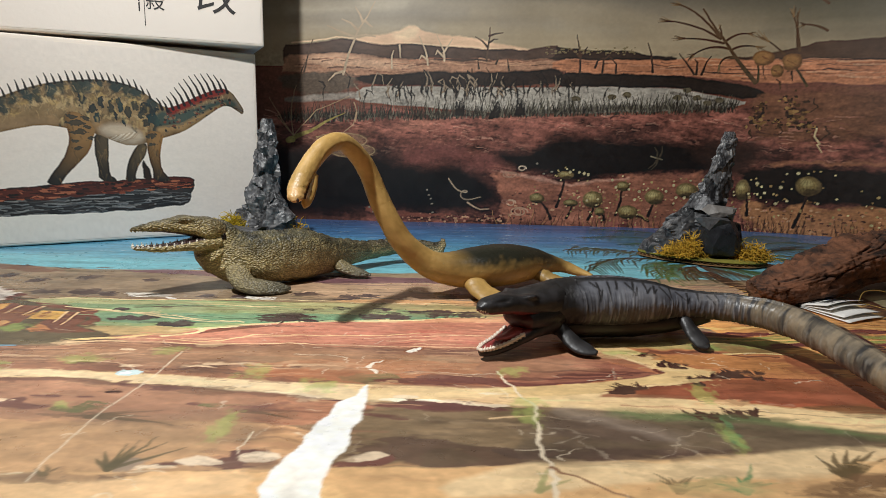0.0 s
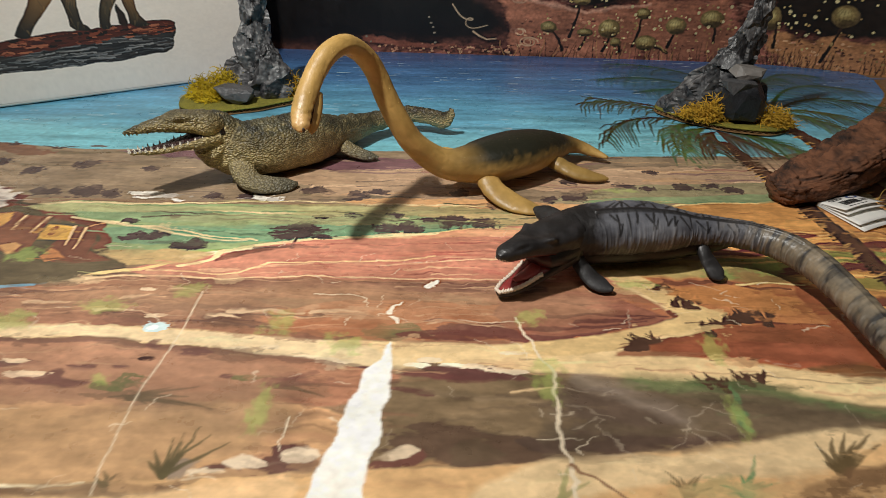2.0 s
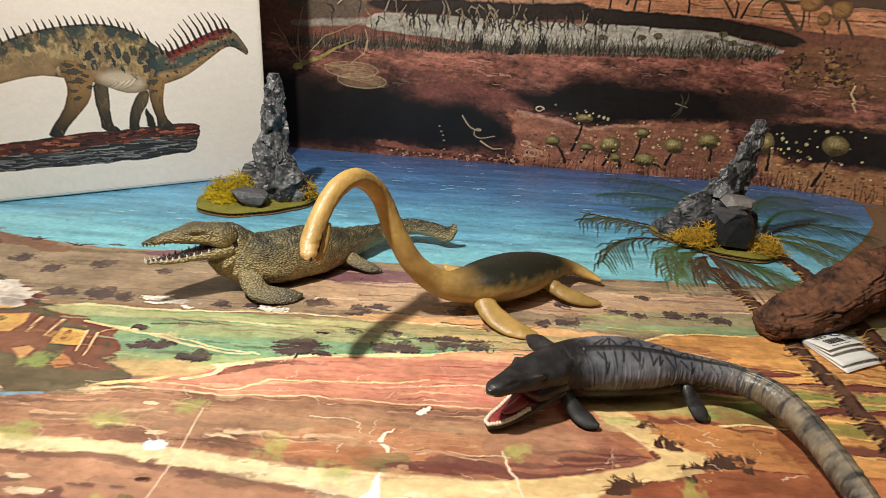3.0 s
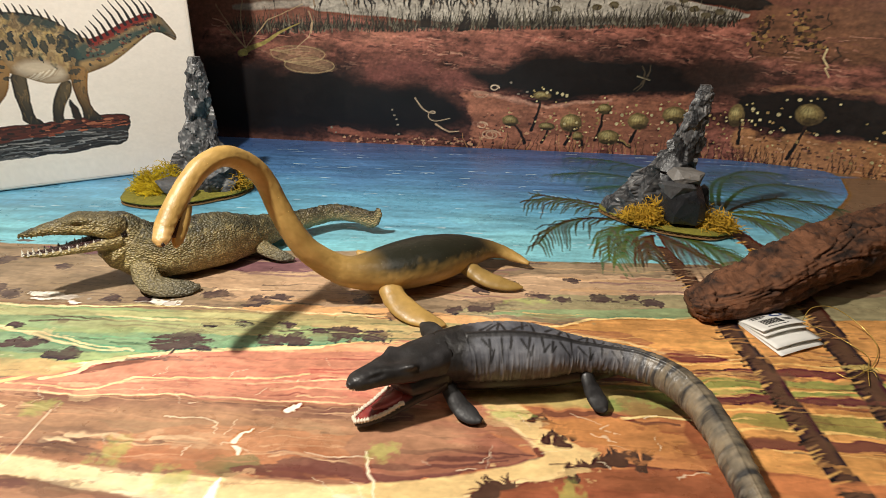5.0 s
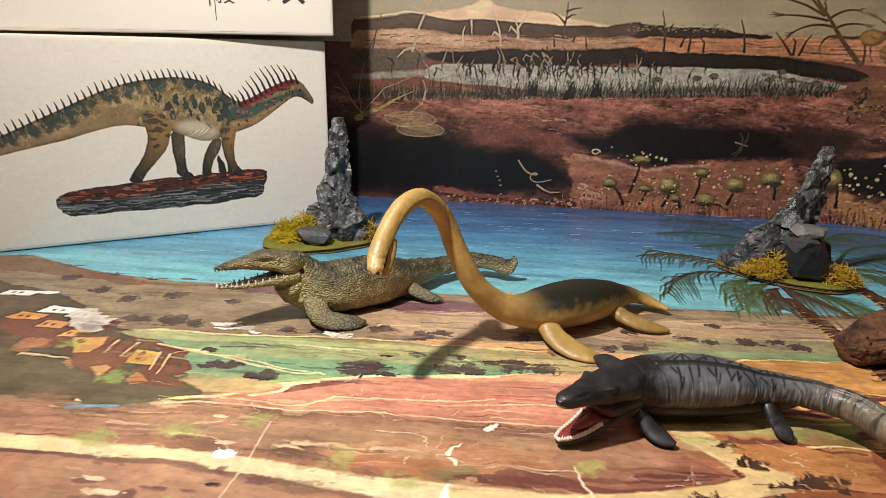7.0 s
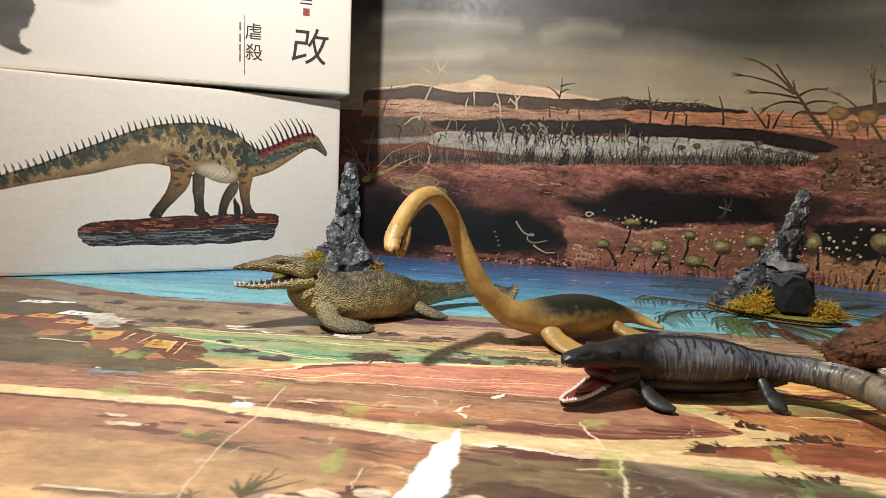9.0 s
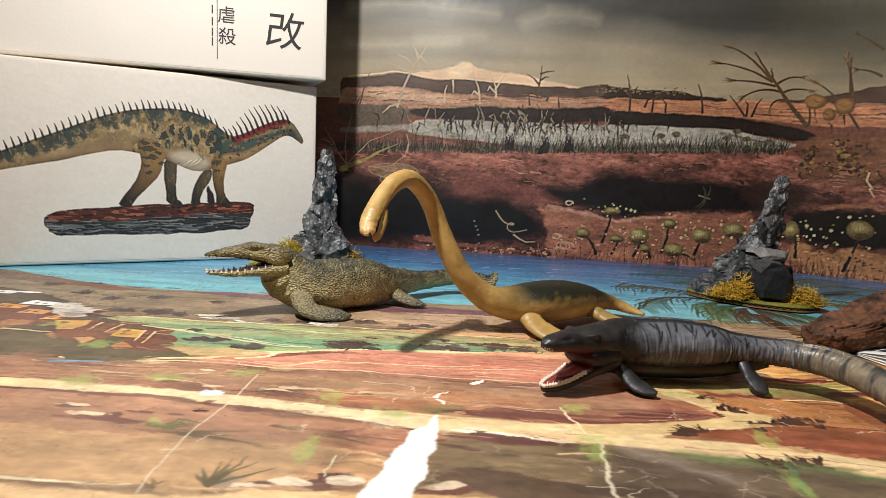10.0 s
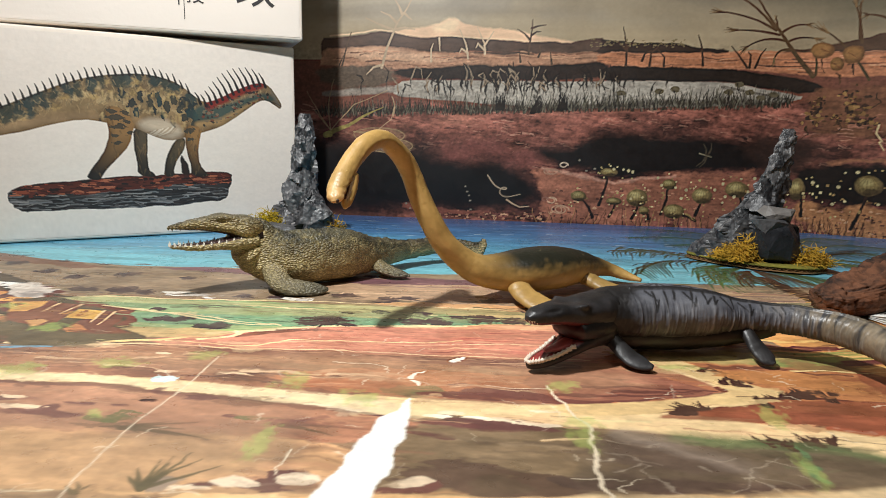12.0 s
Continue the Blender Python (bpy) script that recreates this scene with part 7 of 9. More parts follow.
    while x < 29:
        y = spine_at(x)
        wide = dice.uniform(0.22, 0.46)
        deep = (0.9 if x < 15 else 1.25 - 0.04 * (x - 15)) * dice.uniform(0.75, 1.3)
        p.patch([(x - wide, y + 0.2), (x + wide, y + 0.2), (x + wide * 1.1, y - 0.6 * deep), (x + 0.3 * wide, y - 1.2 * deep), (x - 0.8 * wide, y - 0.9 * deep)], dice.choice((teal, rgb(36, 56, 58), rgb(46, 58, 54))), 1.6, 0.14, mix=0.88, mottle=0.35)
        x += 2 * wide + dice.uniform(0.1, 0.35)
    for _ in range(420):
        x = dice.uniform(8, 27)
        y = spine_at(x) - dice.uniform(0.0, 2.6) * (1.0 if x < 16 else 0.55)
        p.line([(x, y), (x + dice.uniform(-0.25, 0.3), y - dice.uniform(0.1, 0.45))], dice.uniform(0.05, 0.11), dice.choice((rgb(150, 136, 104), rgb(34, 44, 48), rgb(104, 98, 80), rgb(204, 176, 128), rgb(84, 70, 52))), 0.02, rough=0.6, mix=0.4)
    for x, y, ru, rv in ((14.0, 10.1, 0.5, 0.22), (13.7, 9.3, 0.55, 0.2), (14.1, 8.5, 0.4, 0.16), (12.9, 10.7, 0.3, 0.45), (12.2, 11.3, 0.25, 0.5), (11.5, 10.9, 0.2, 0.5), (10.9, 11.2, 0.22, 0.55), (10.3, 10.6, 0.2, 0.5), (9.8, 11.2, 0.25, 0.5), (9.3, 10.5, 0.3, 0.45),
                         (8.7, 10.9, 0.55, 0.5), (8.4, 10.0, 0.5, 0.6), (8.2, 9.3, 0.35, 0.4), (9.0, 9.7, 0.25, 0.3), (13.4, 11.4, 0.3, 0.4), (11.2, 10.2, 0.16, 0.35), (10.6, 9.9, 0.14, 0.3), (12.5, 10.0, 0.18, 0.4)):
        p.blot(x, y, ru, rv, dice.choice((teal, rgb(58, 60, 54), rgb(40, 50, 52))), 0.7, 0.92)
    for _ in range(70):
        x = dice.uniform(8.6, 15.2)
        y = spine_at(x) - dice.uniform(0.9, 3.4)
        p.line([(x, y), (x + dice.uniform(-0.2, 0.2), y - dice.uniform(0.2, 0.55))], dice.uniform(0.10, 0.2), dice.choice((rgb(206, 182, 128), rgb(188, 164, 112), rgb(92, 78, 52), rgb(58, 62, 54))), 0.04, rough=0.7, mix=0.65, soft=0.08)
    # neck: red mane above, slate side, tan throat
    p.patch([(8.2, 10.9), (6.6, 10.6), (5.2, 11.2), (3.8, 11.8), (2.4, 12.2), (1.6, 11.6), (2.4, 11.3), (3.8, 10.9), (5.4, 9.9), (7.0, 9.3), (8.4, 9.3)], rgb(56, 78, 74), 0.4, 0.15, mix=0.9)
    p.line([(8.0, 9.2), (6.3, 9.5), (5.0, 10.3), (3.8, 11.1), (2.8, 11.6)], 0.5, rgb(180, 146, 98), 0.2, rough=0.3, soft=0.15, mix=0.9)
    p.patch([(7.5, 11.2), (6.4, 11.6), (4.8, 12.5), (3.1, 13.1), (2.3, 12.9), (2.9, 12.4), (3.9, 12.1), (5.5, 11.3), (7.3, 10.3)], rgb(124, 42, 36), 0.35, 0.12)
    for _ in range(110):
        x = dice.uniform(2.2, 8)
        p.blot(x, spine_at(x) - dice.uniform(0.15, 2.0), dice.uniform(0.05, 0.16), dice.uniform(0.05, 0.13), dice.choice((rgb(38, 46, 50), rgb(130, 114, 92), rgb(56, 36, 36), rgb(120, 66, 50))), 0.5, 0.8)
    p.blot(2.35, 12.0, 0.14, 0.11, rgb(20, 16, 16), 0.1)
    p.line([(1.3, 11.1), (1.8, 11.35), (2.3, 11.45)], 0.07, rgb(36, 30, 30), 0.04)
    p.patch([(2.2, 12.8), (1.5, 11.6), (1.2, 11.0), (1.6, 11.0), (2.0, 12.0)], rgb(112, 110, 104), 0.2, 0.1, mix=0.6)
    under_side = p.cover([(x, y + 0.45) for x, y in back + under], 0.12, 0.35)
    p.c *= 1 - 0.34 * (1 - under_side)
    p.c = held * (1 - shape) + p.c * shape

    leg([(14.7, 10.5), (14.6, 9.2), (14.5, 8.2), (14.9, 7.1), (15.5, 6.1), (16.0, 5.4), (16.3, 4.8), (15.4, 4.6), (15.2, 5.0), (14.7, 5.7), (13.9, 6.6), (13.2, 7.4), (12.8, 8.5), (12.7, 9.3), (13.5, 10.4)], rgb(146, 112, 70), 5.2, 8.4)
    leg([(9.1, 9.2), (9.1, 7.8), (8.9, 6.6), (8.7, 5.8), (8.7, 4.9), (7.3, 4.8), (7.6, 5.3), (8.0, 5.8), (8.1, 6.8), (8.0, 7.8), (7.7, 9.0)], rgb(150, 114, 70), 5.0, 8.2)
    for x, y, ru, rv in ((14.0, 9.6, 0.55, 0.2), (13.8, 8.9, 0.5, 0.18), (14.3, 10.1, 0.35, 0.16), (13.3, 9.3, 0.3, 0.14), (13.1, 8.4, 0.25, 0.16), (14.0, 7.6, 0.3, 0.12), (14.2, 8.2, 0.3, 0.14), (13.4, 10.0, 0.3, 0.2), (8.5, 8.7, 0.4, 0.18), (8.6, 8.0, 0.25, 0.14)):
        p.blot(x, y, ru, rv, rgb(54, 58, 54), 0.7, 0.85)
    # spines
    for x in np.arange(8.6, 30, 0.47):
        y, h = spine_at(x), dice.uniform(0.5, 0.72)
        p.line([(x, y - 0.1), (x + 0.10, y + 0.5 * h), (x + 0.22, y + h)], 0.19, rgb(40, 36, 36), 0.05, rough=0.1)
    for k, x in enumerate(np.arange(2.5, 8.0, 0.44)):
        y = spine_at(x)
        h = 0.62 + 0.85 * math.sin(math.pi * min(1.0, 0.1 + k / 12))
        p.line([(x, y - 0.25), (x + 0.25 * h, y + 0.45 * h), (x + 0.6 * h, y + h)], 0.24, rgb(40, 26, 32), 0.06, rough=0.1)
    ink = (p.c < 0.6 * p.c[0, 0]).any(-1, keepdims=True)
    p.c *= np.where(ink, 0.88, 0.94)
    p.crisp(0.45, 4.0, 0.03)
    return p


def print_upper_front():
    p = Print(steps((0.25, 20, 0.5), (20, 28, 0.12), (28, 37.8, 1.0)), steps((16.15, 33.7, 0.12)), WHITE, 17)
    # grey model at the left edge of the print
    p.patch([(24.6, 17.4), (25.4, 17.5), (25.6, 18.6), (24.8, 19.4), (24.5, 20.6), (24.7, 22.6), (27.8, 25), (30, 24), (29, 19), (26.5, 17.3), (25.5, 16.9)], rgb(96, 92, 88), 0.4, 0.06)
    p.patch([(18, 21.9), (22, 21.3), (25, 22.6), (25, 24), (20, 23.4)], rgb(178, 172, 166), 0.5, 0.5, mix=0.8)
    p.c *= 0.94
    return p


carton("carton", LOWER_AT, LOWER_ALONG, LOWER_BACK, 38, 9.5, 0.0, 15.9, print_lower_front(), "white carton printed with a spiny long-necked model on bark", wedge=0.4, fall=0.7)
upper = carton("carton", UPPER_AT, UPPER_ALONG, UPPER_BACK, 38, 10.5, 15.93, 34, print_upper_front(), "white carton with dark brush lettering, stacked on another")


def on_upper(along, up, lift=0.05):
    n = (-UPPER_BACK[0], -UPPER_BACK[1])
    return Matrix(((-UPPER_ALONG[0], 0, n[0], (UPPER_AT[0] + UPPER_ALONG[0] * along + n[0] * lift) * CM), (-UPPER_ALONG[1], 0, n[1], (UPPER_AT[1] + UPPER_ALONG[1] * along + n[1] * lift) * CM),
                   (0, 1, 0, up * CM), (0, 0, 0, 1)))


def lettering(text, along, up, size, shear=0.0, fat=0.0):
    data = bpy.data.curves.new("lettering", "FONT")
    data.body, data.size, data.align_x, data.align_y, data.shear, data.offset = text, size * CM, "CENTER", "CENTER", shear, fat * CM
    data.extrude = 0.0001
    data.materials.append(INK_MAT)
    ob = new("lettering", data)
    ob.parent = upper
    ob.matrix_parent_inverse = upper.matrix_world.inverted()
    ob.matrix_basis = on_upper(along, up)
    return tagged(ob, "dark grey printed character")


lettering("虐", 8.35, 20.45, 1.45)
lettering("殺", 8.3, 18.75, 1.45)
lettering("改", 3.75, 19.55, 3.3, 0.12)


def mark(name, along0, up0, along1, up1, mat):
    bm = bmesh.new()
    made = bmesh.ops.create_cube(bm, size=1.0)["verts"]
    bmesh.ops.scale(bm, vec=(abs(along1 - along0) * CM, abs(up1 - up0) * CM, 0.0003), verts=made)
    bmesh.ops.transform(bm, matrix=on_upper((along0 + along1) / 2, (up0 + up1) / 2), verts=bm.verts)
    return part(name, bm, mat, upper, smooth=False)


mark("printed_rule", 9.10, 16.95, 9.05, 21.8, INK_MAT)
for z in (20.55, 19.6, 18.75, 18.0):
    mark("caption_bar", 9.50, z, 9.40, z + 0.66, INK_MAT)
mark("seal", 4.25, 22.35, 3.7, 22.95, RED_INK_MAT)
for z in (23.3, 23.6, 23.9):
    mark("caption_bar", 4.5, z, 3.5, z + 0.1, INK_MAT)


# ---- toy figures ----
def glide(values, rings):
    """Smooth run through rows of numbers (Catmull-Rom)."""
    rows = np.array(values, float)
    rows = np.vstack([2 * rows[0] - rows[1], rows, 2 * rows[-1] - rows[-2]])
    n = len(values) - 1
    out = []
    for k in range(rings):
        s = n * k / (rings - 1)
        i = min(int(s), n - 1)
        t = s - i
        a, b, c, d = rows[i:i + 4]
        out.append(0.5 * (2 * b + (c - a) * t + (2 * a - 5 * b + 4 * c - d) * t * t + (3 * b - a - 3 * c + d) * t ** 3))
    return np.array(out)


def sweep(bm, stations, rings, sides, colour, relief=None, side=None, square=2.0):
    """A closed skin round a bent axis. stations: x, y, z, half width, half height in centimetres. colour(s, up, place), relief(s, angle, place)."""
    paint = bm.verts.layers.float_color.get("paint") or bm.verts.layers.float_color.new("paint")
    run = glide(stations, rings)
    before = Vector(side) if side else None
    loops = []
    for k in range(rings):
        here = Vector(run[k][:3])
        way = (Vector(run[min(k + 1, rings - 1)][:3]) - Vector(run[max(k - 1, 0)][:3])).normalized()
        level = way.cross(UP)
        if before is None:
            across = level.normalized()
        elif side is None and abs(way.z) < 0.75:
            across = level.normalized()
            if across.dot(before) < 0:
                across = -across
        else:
            across = (before - way * before.dot(way)).normalized()
        before = across
        over = across.cross(way)
        if over.z < 0 and side is None and abs(way.z) < 0.75:
            over = -over
        elif k and over.dot(last_over) < 0:
            over = -over
        last_over = over
        w, h = max(run[k][3], 0.01), max(run[k][4], 0.01)
        s = k / (rings - 1)
        ring = []
        for j in range(sides):
            a = 2 * math.pi * j / sides
            ca, sa = math.cos(a), math.sin(a)
            ca, sa = math.copysign(abs(ca) ** (2 / square), ca), math.copysign(abs(sa) ** (2 / square), sa)
            out = across * (w * ca) + over * (h * sa)
            swell = relief(s, a, here + out) if relief else 0.0
            at = here + out * (1 + swell / max(out.length, 0.05))
            v = bm.verts.new(at * CM)
            v[paint] = (*colour(s, sa, at), 1.0)
            ring.append(v)
        loops.append(ring)
    for one, two in zip(loops, loops[1:]):
        for j in range(sides):
            bm.faces.new((one[j], one[(j + 1) % sides], two[(j + 1) % sides], two[j]))
    for ring in (loops[0], loops[-1]):
        mid = bm.verts.new(sum((v.co for v in ring), Vector()) / sides)
        mid[paint] = ring[0][paint]
        for j in range(sides):
            bm.faces.new((ring[j], ring[(j + 1) % sides], mid))


def tooth(bm, at, tip, r, colour):
    paint = bm.verts.layers.float_color.get("paint")
    at, tip = Vector(at), Vector(tip)
    way = (tip - at).normalized()
    a = way.orthogonal().normalized()
    b = way.cross(a)
    ring = [bm.verts.new((at + a * r * math.cos(k * 1.2566) + b * r * math.sin(k * 1.2566)) * CM) for k in range(5)]
    top = bm.verts.new(tip * CM)
    for v in (*ring, top):
        v[paint] = (*colour, 1)
    for k in range(5):
        bm.faces.new((ring[k], ring[(k + 1) % 5], top))


def blend(a, b, t):
    t = min(max(t, 0.0), 1.0)
    return tuple(x * (1 - t) + y * t for x, y in zip(a, b))


def grain(p, scale, seed=0.0):
    return noise.fractal(Vector(p) * scale + Vector((seed, seed, seed)), 0.6, 2.0, 4)


def jaw_teeth(bm, rows, side_out, down, long, r, colour, count):
    """Teeth along both edges of a jaw given by its rows."""
    run = glide(rows, count)
    for k in range(count):
        x, y, z, w, h = run[k]
        i, j = run[min(k + 1, count - 1)][:3], run[max(k - 1, 0)][:3]
        way = Vector(i) - Vector(j)
        across = way.cross(UP).normalized()
        for sgn in (-1, 1):
            at = Vector((x, y, z + down * h * 0.35)) + across * (sgn * w * side_out)
            tooth(bm, at, at + Vector((0, 0, down * long * (1.15 if k % 2 else 0.85))) + across * (sgn * 0.03), r, colour)


def green_figure():
    bm = bmesh.new()
    back, flank, pale, dark = rgb(88, 84, 62), rgb(188, 168, 116), rgb(230, 212, 158), rgb(44, 42, 33)

    def skin(s, up, p):
        if s < 0.012:
            return rgb(44, 22, 20)
        c = blend(flank, back, 0.22 + 0.95 * up + 0.35 * grain(p, 0.9))
        c = blend(c, pale, 0.18 - abs(up + 0.15) * 0.6 + 0.6 * grain(p, 0.7, 9))
        band = math.sin(s * 52 + 2.4 * grain(p, 0.5, 4))
        c = blend(c, dark, (band + 0.1) * 0.75 * max(0.0, up + 0.05))
        c = blend(c, rgb(104, 76, 54), 0.2 * min(1.0, max(0.0, (s - 0.55) / 0.2)))
        c = blend(c, rgb(132, 106, 72), max(0.0, -up - 0.55) * 1.2)
        return blend(c, rgb(208, 188, 128), max(0.0, grain(p, 3.0, 2) - 0.2) * 0.6)

    def ridge(s, a, p):
        crest = max(0.0, math.sin(a)) ** 40 * (0.04 + 0.045 * math.sin(s * 330))
        folds = abs(noise.noise(Vector((s * 34, a * 2.2, 3.0)))) - 0.25
        return 0.06 * grain(p, 1.1, 5) + 0.05 * folds + 0.02 * grain(p, 4.0, 7) + crest * (1 if 0.16 < s < 0.9 else 0)

    spine = [(-13.75, 38.2, 3.22, 0.80, 0.86), (-13.5, 38.6, 2.80, 1.02, 1.30), (-13.1, 38.9, 2.15, 1.22, 1.50), (-12.3, 39.2, 1.66, 1.42, 1.48), (-11.2, 39.75, 1.58, 1.54, 1.48), (-10.2, 40.5, 1.56, 1.56, 1.5), (-9.0, 41.5, 1.5, 1.46, 1.46), (-7.6, 43.2, 1.22, 1.02, 1.02), (-5.9, 45.5, 1.08, 0.66, 0.62),
               (-3.9, 47.0, 1.16, 0.50, 0.54), (-2.2, 46.9, 1.14, 0.40, 0.48), (-1.2, 46.5, 1.0, 0.22, 0.52), (-0.72, 46.3, 1.40, 0.12, 0.30), (-0.62, 46.25, 1.85, 0.05, 0.10)]
    sweep(bm, spine, 260, 64, skin, ridge, square=2.5)
    # a row of small keeled scales along the crest
    run = glide(spine, 118)
    for k in range(14, 108):
        x, y, z, w, h = run[k]
        way = (Vector(run[k + 1][:3]) - Vector(run[k - 1][:3])).normalized()
        at, size = Vector((x, y, z + h * 0.97)), 0.10 if k < 84 else 0.08
        tooth(bm, at - way * 0.03, at + way * 0.10 + UP * size, 0.075, blend(back, dark, 0.4))
    upper_jaw = [(-13.0, 38.6, 3.20, 0.62, 0.52), (-13.5, 38.25, 3.42, 0.88, 0.64), (-14.2, 37.8, 3.62, 0.82, 0.55), (-14.9, 37.3, 3.74, 0.64, 0.46), (-15.6, 36.8, 3.76, 0.47, 0.32), (-16.3, 36.25, 3.72, 0.30, 0.20), (-16.80, 35.88, 3.67, 0.10, 0.07)]
    lower_jaw = [(-13.2, 38.4, 2.75, 0.84, 0.52), (-13.9, 37.8, 2.70, 0.78, 0.40), (-14.7, 37.15, 2.62, 0.60, 0.28), (-15.5, 36.5, 2.60, 0.40, 0.20), (-16.1, 36.0, 2.64, 0.24, 0.15), (-16.62, 35.6, 2.70, 0.08, 0.06)]

    def head(s, up, p):
        c = blend(skin(0.5, up * 0.6 - 0.1, p), dark, max(0.0, up - 0.75) * 1.6)
        if s > 0.25 and up < -0.72:
            return rgb(70, 38, 32)
        return c

    def jaw(s, up, p):
        c = skin(0.5, -0.3 + up * 0.3, p)
        if s > 0.15 and up > 0.62:
            return rgb(58, 32, 28)
        return c

    def brow(s, a, p):
        side = abs(math.cos(a))
        arch = 0.20 * math.exp(-((s - 0.44) / 0.11) ** 2) * math.exp(-((math.sin(a) - 0.72) / 0.22) ** 2)
        socket = -0.16 * math.exp(-((s - 0.47) / 0.05) ** 2) * math.exp(-((math.sin(a) - 0.30) / 0.22) ** 2)
        cheek = 0.07 * math.exp(-((s - 0.20) / 0.10) ** 2) * side
        notch = -0.10 * math.exp(-((s - 0.29) / 0.035) ** 2) * math.exp(-((math.sin(a) - 0.15) / 0.35) ** 2)
        return 0.03 * grain(p, 2.2, 3) + 0.02 * grain(p, 6, 4) + arch + socket + cheek + notch

    sweep(bm, upper_jaw, 76, 48, head, brow, square=2.5)
    sweep(bm, lower_jaw, 60, 36, jaw, lambda s, a, p: 0.05 * grain(p, 3, 6), square=2.4)
    # palate and tongue close the throat
    sweep(bm, [(-13.0, 38.6, 3.0, 0.75, 0.42), (-13.7, 38.05, 3.0, 0.66, 0.36), (-14.3, 37.6, 3.02, 0.4, 0.14)], 8, 14, lambda s, up, p: rgb(34, 17, 15))
    jaw_teeth(bm, upper_jaw[2:], 0.92, -1, 0.15, 0.075, rgb(176, 164, 124), 15)
    jaw_teeth(bm, lower_jaw[1:], 0.80, 1, 0.25, 0.095, rgb(238, 232, 212), 12)
    # eyes
    for ex, ey in ((-14.58, 37.02), (-14.08, 38.02)):
        sweep(bm, [(ex - 0.10, ey - 0.07, 3.86, 0.02, 0.02), (ex - 0.05, ey - 0.03, 3.86, 0.09, 0.09), (ex + 0.05, ey + 0.03, 3.86, 0.09, 0.09), (ex + 0.10, ey + 0.07, 3.86, 0.02, 0.02)], 8, 10, lambda s, up, p: rgb(26, 20, 14))

    def flipper(rows, side):
        sweep(bm, rows, 30, 22, lambda s, up, p: blend(skin(0.5, up * 0.6, p), rgb(118, 112, 92), 0.25 + s), lambda s, a, p: 0.03 * grain(p, 3, 8), side=side)

    flipper([(-12.3, 38.6, 1.6, 0.55, 0.5), (-11.9, 37.9, 1.0, 0.66, 0.45), (-11.3, 37.35, 0.52, 0.66, 0.36), (-10.3, 37.3, 0.36, 0.60, 0.28), (-9.5, 37.6, 0.26, 0.50, 0.2), (-8.95, 37.9, 0.2, 0.12, 0.08)], (0.6, 0.9, 0.3))
    flipper([(-11.2, 40.6, 1.4, 0.5, 0.4), (-11.5, 42.0, 0.7, 0.6, 0.3), (-11.6, 43.2, 0.25, 0.45, 0.2), (-11.5, 43.8, 0.15, 0.1, 0.08)], (1, 0, 0))
    flipper([(-7.6, 42.8, 1.0, 0.4, 0.4), (-7.0, 42.3, 0.7, 0.48, 0.34), (-6.2, 42.0, 0.42, 0.46, 0.24), (-5.5, 41.85, 0.28, 0.36, 0.18), (-4.95, 41.85, 0.2, 0.1, 0.07)], (0.3, 1.0, 0.3))
    flipper([(-7.2, 43.9, 1.0, 0.4, 0.3), (-7.2, 45.2, 0.45, 0.5, 0.22), (-6.9, 46.0, 0.2, 0.2, 0.1)], (1, 0, 0))
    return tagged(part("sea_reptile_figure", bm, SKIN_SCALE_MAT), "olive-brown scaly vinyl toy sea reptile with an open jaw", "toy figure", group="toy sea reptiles")


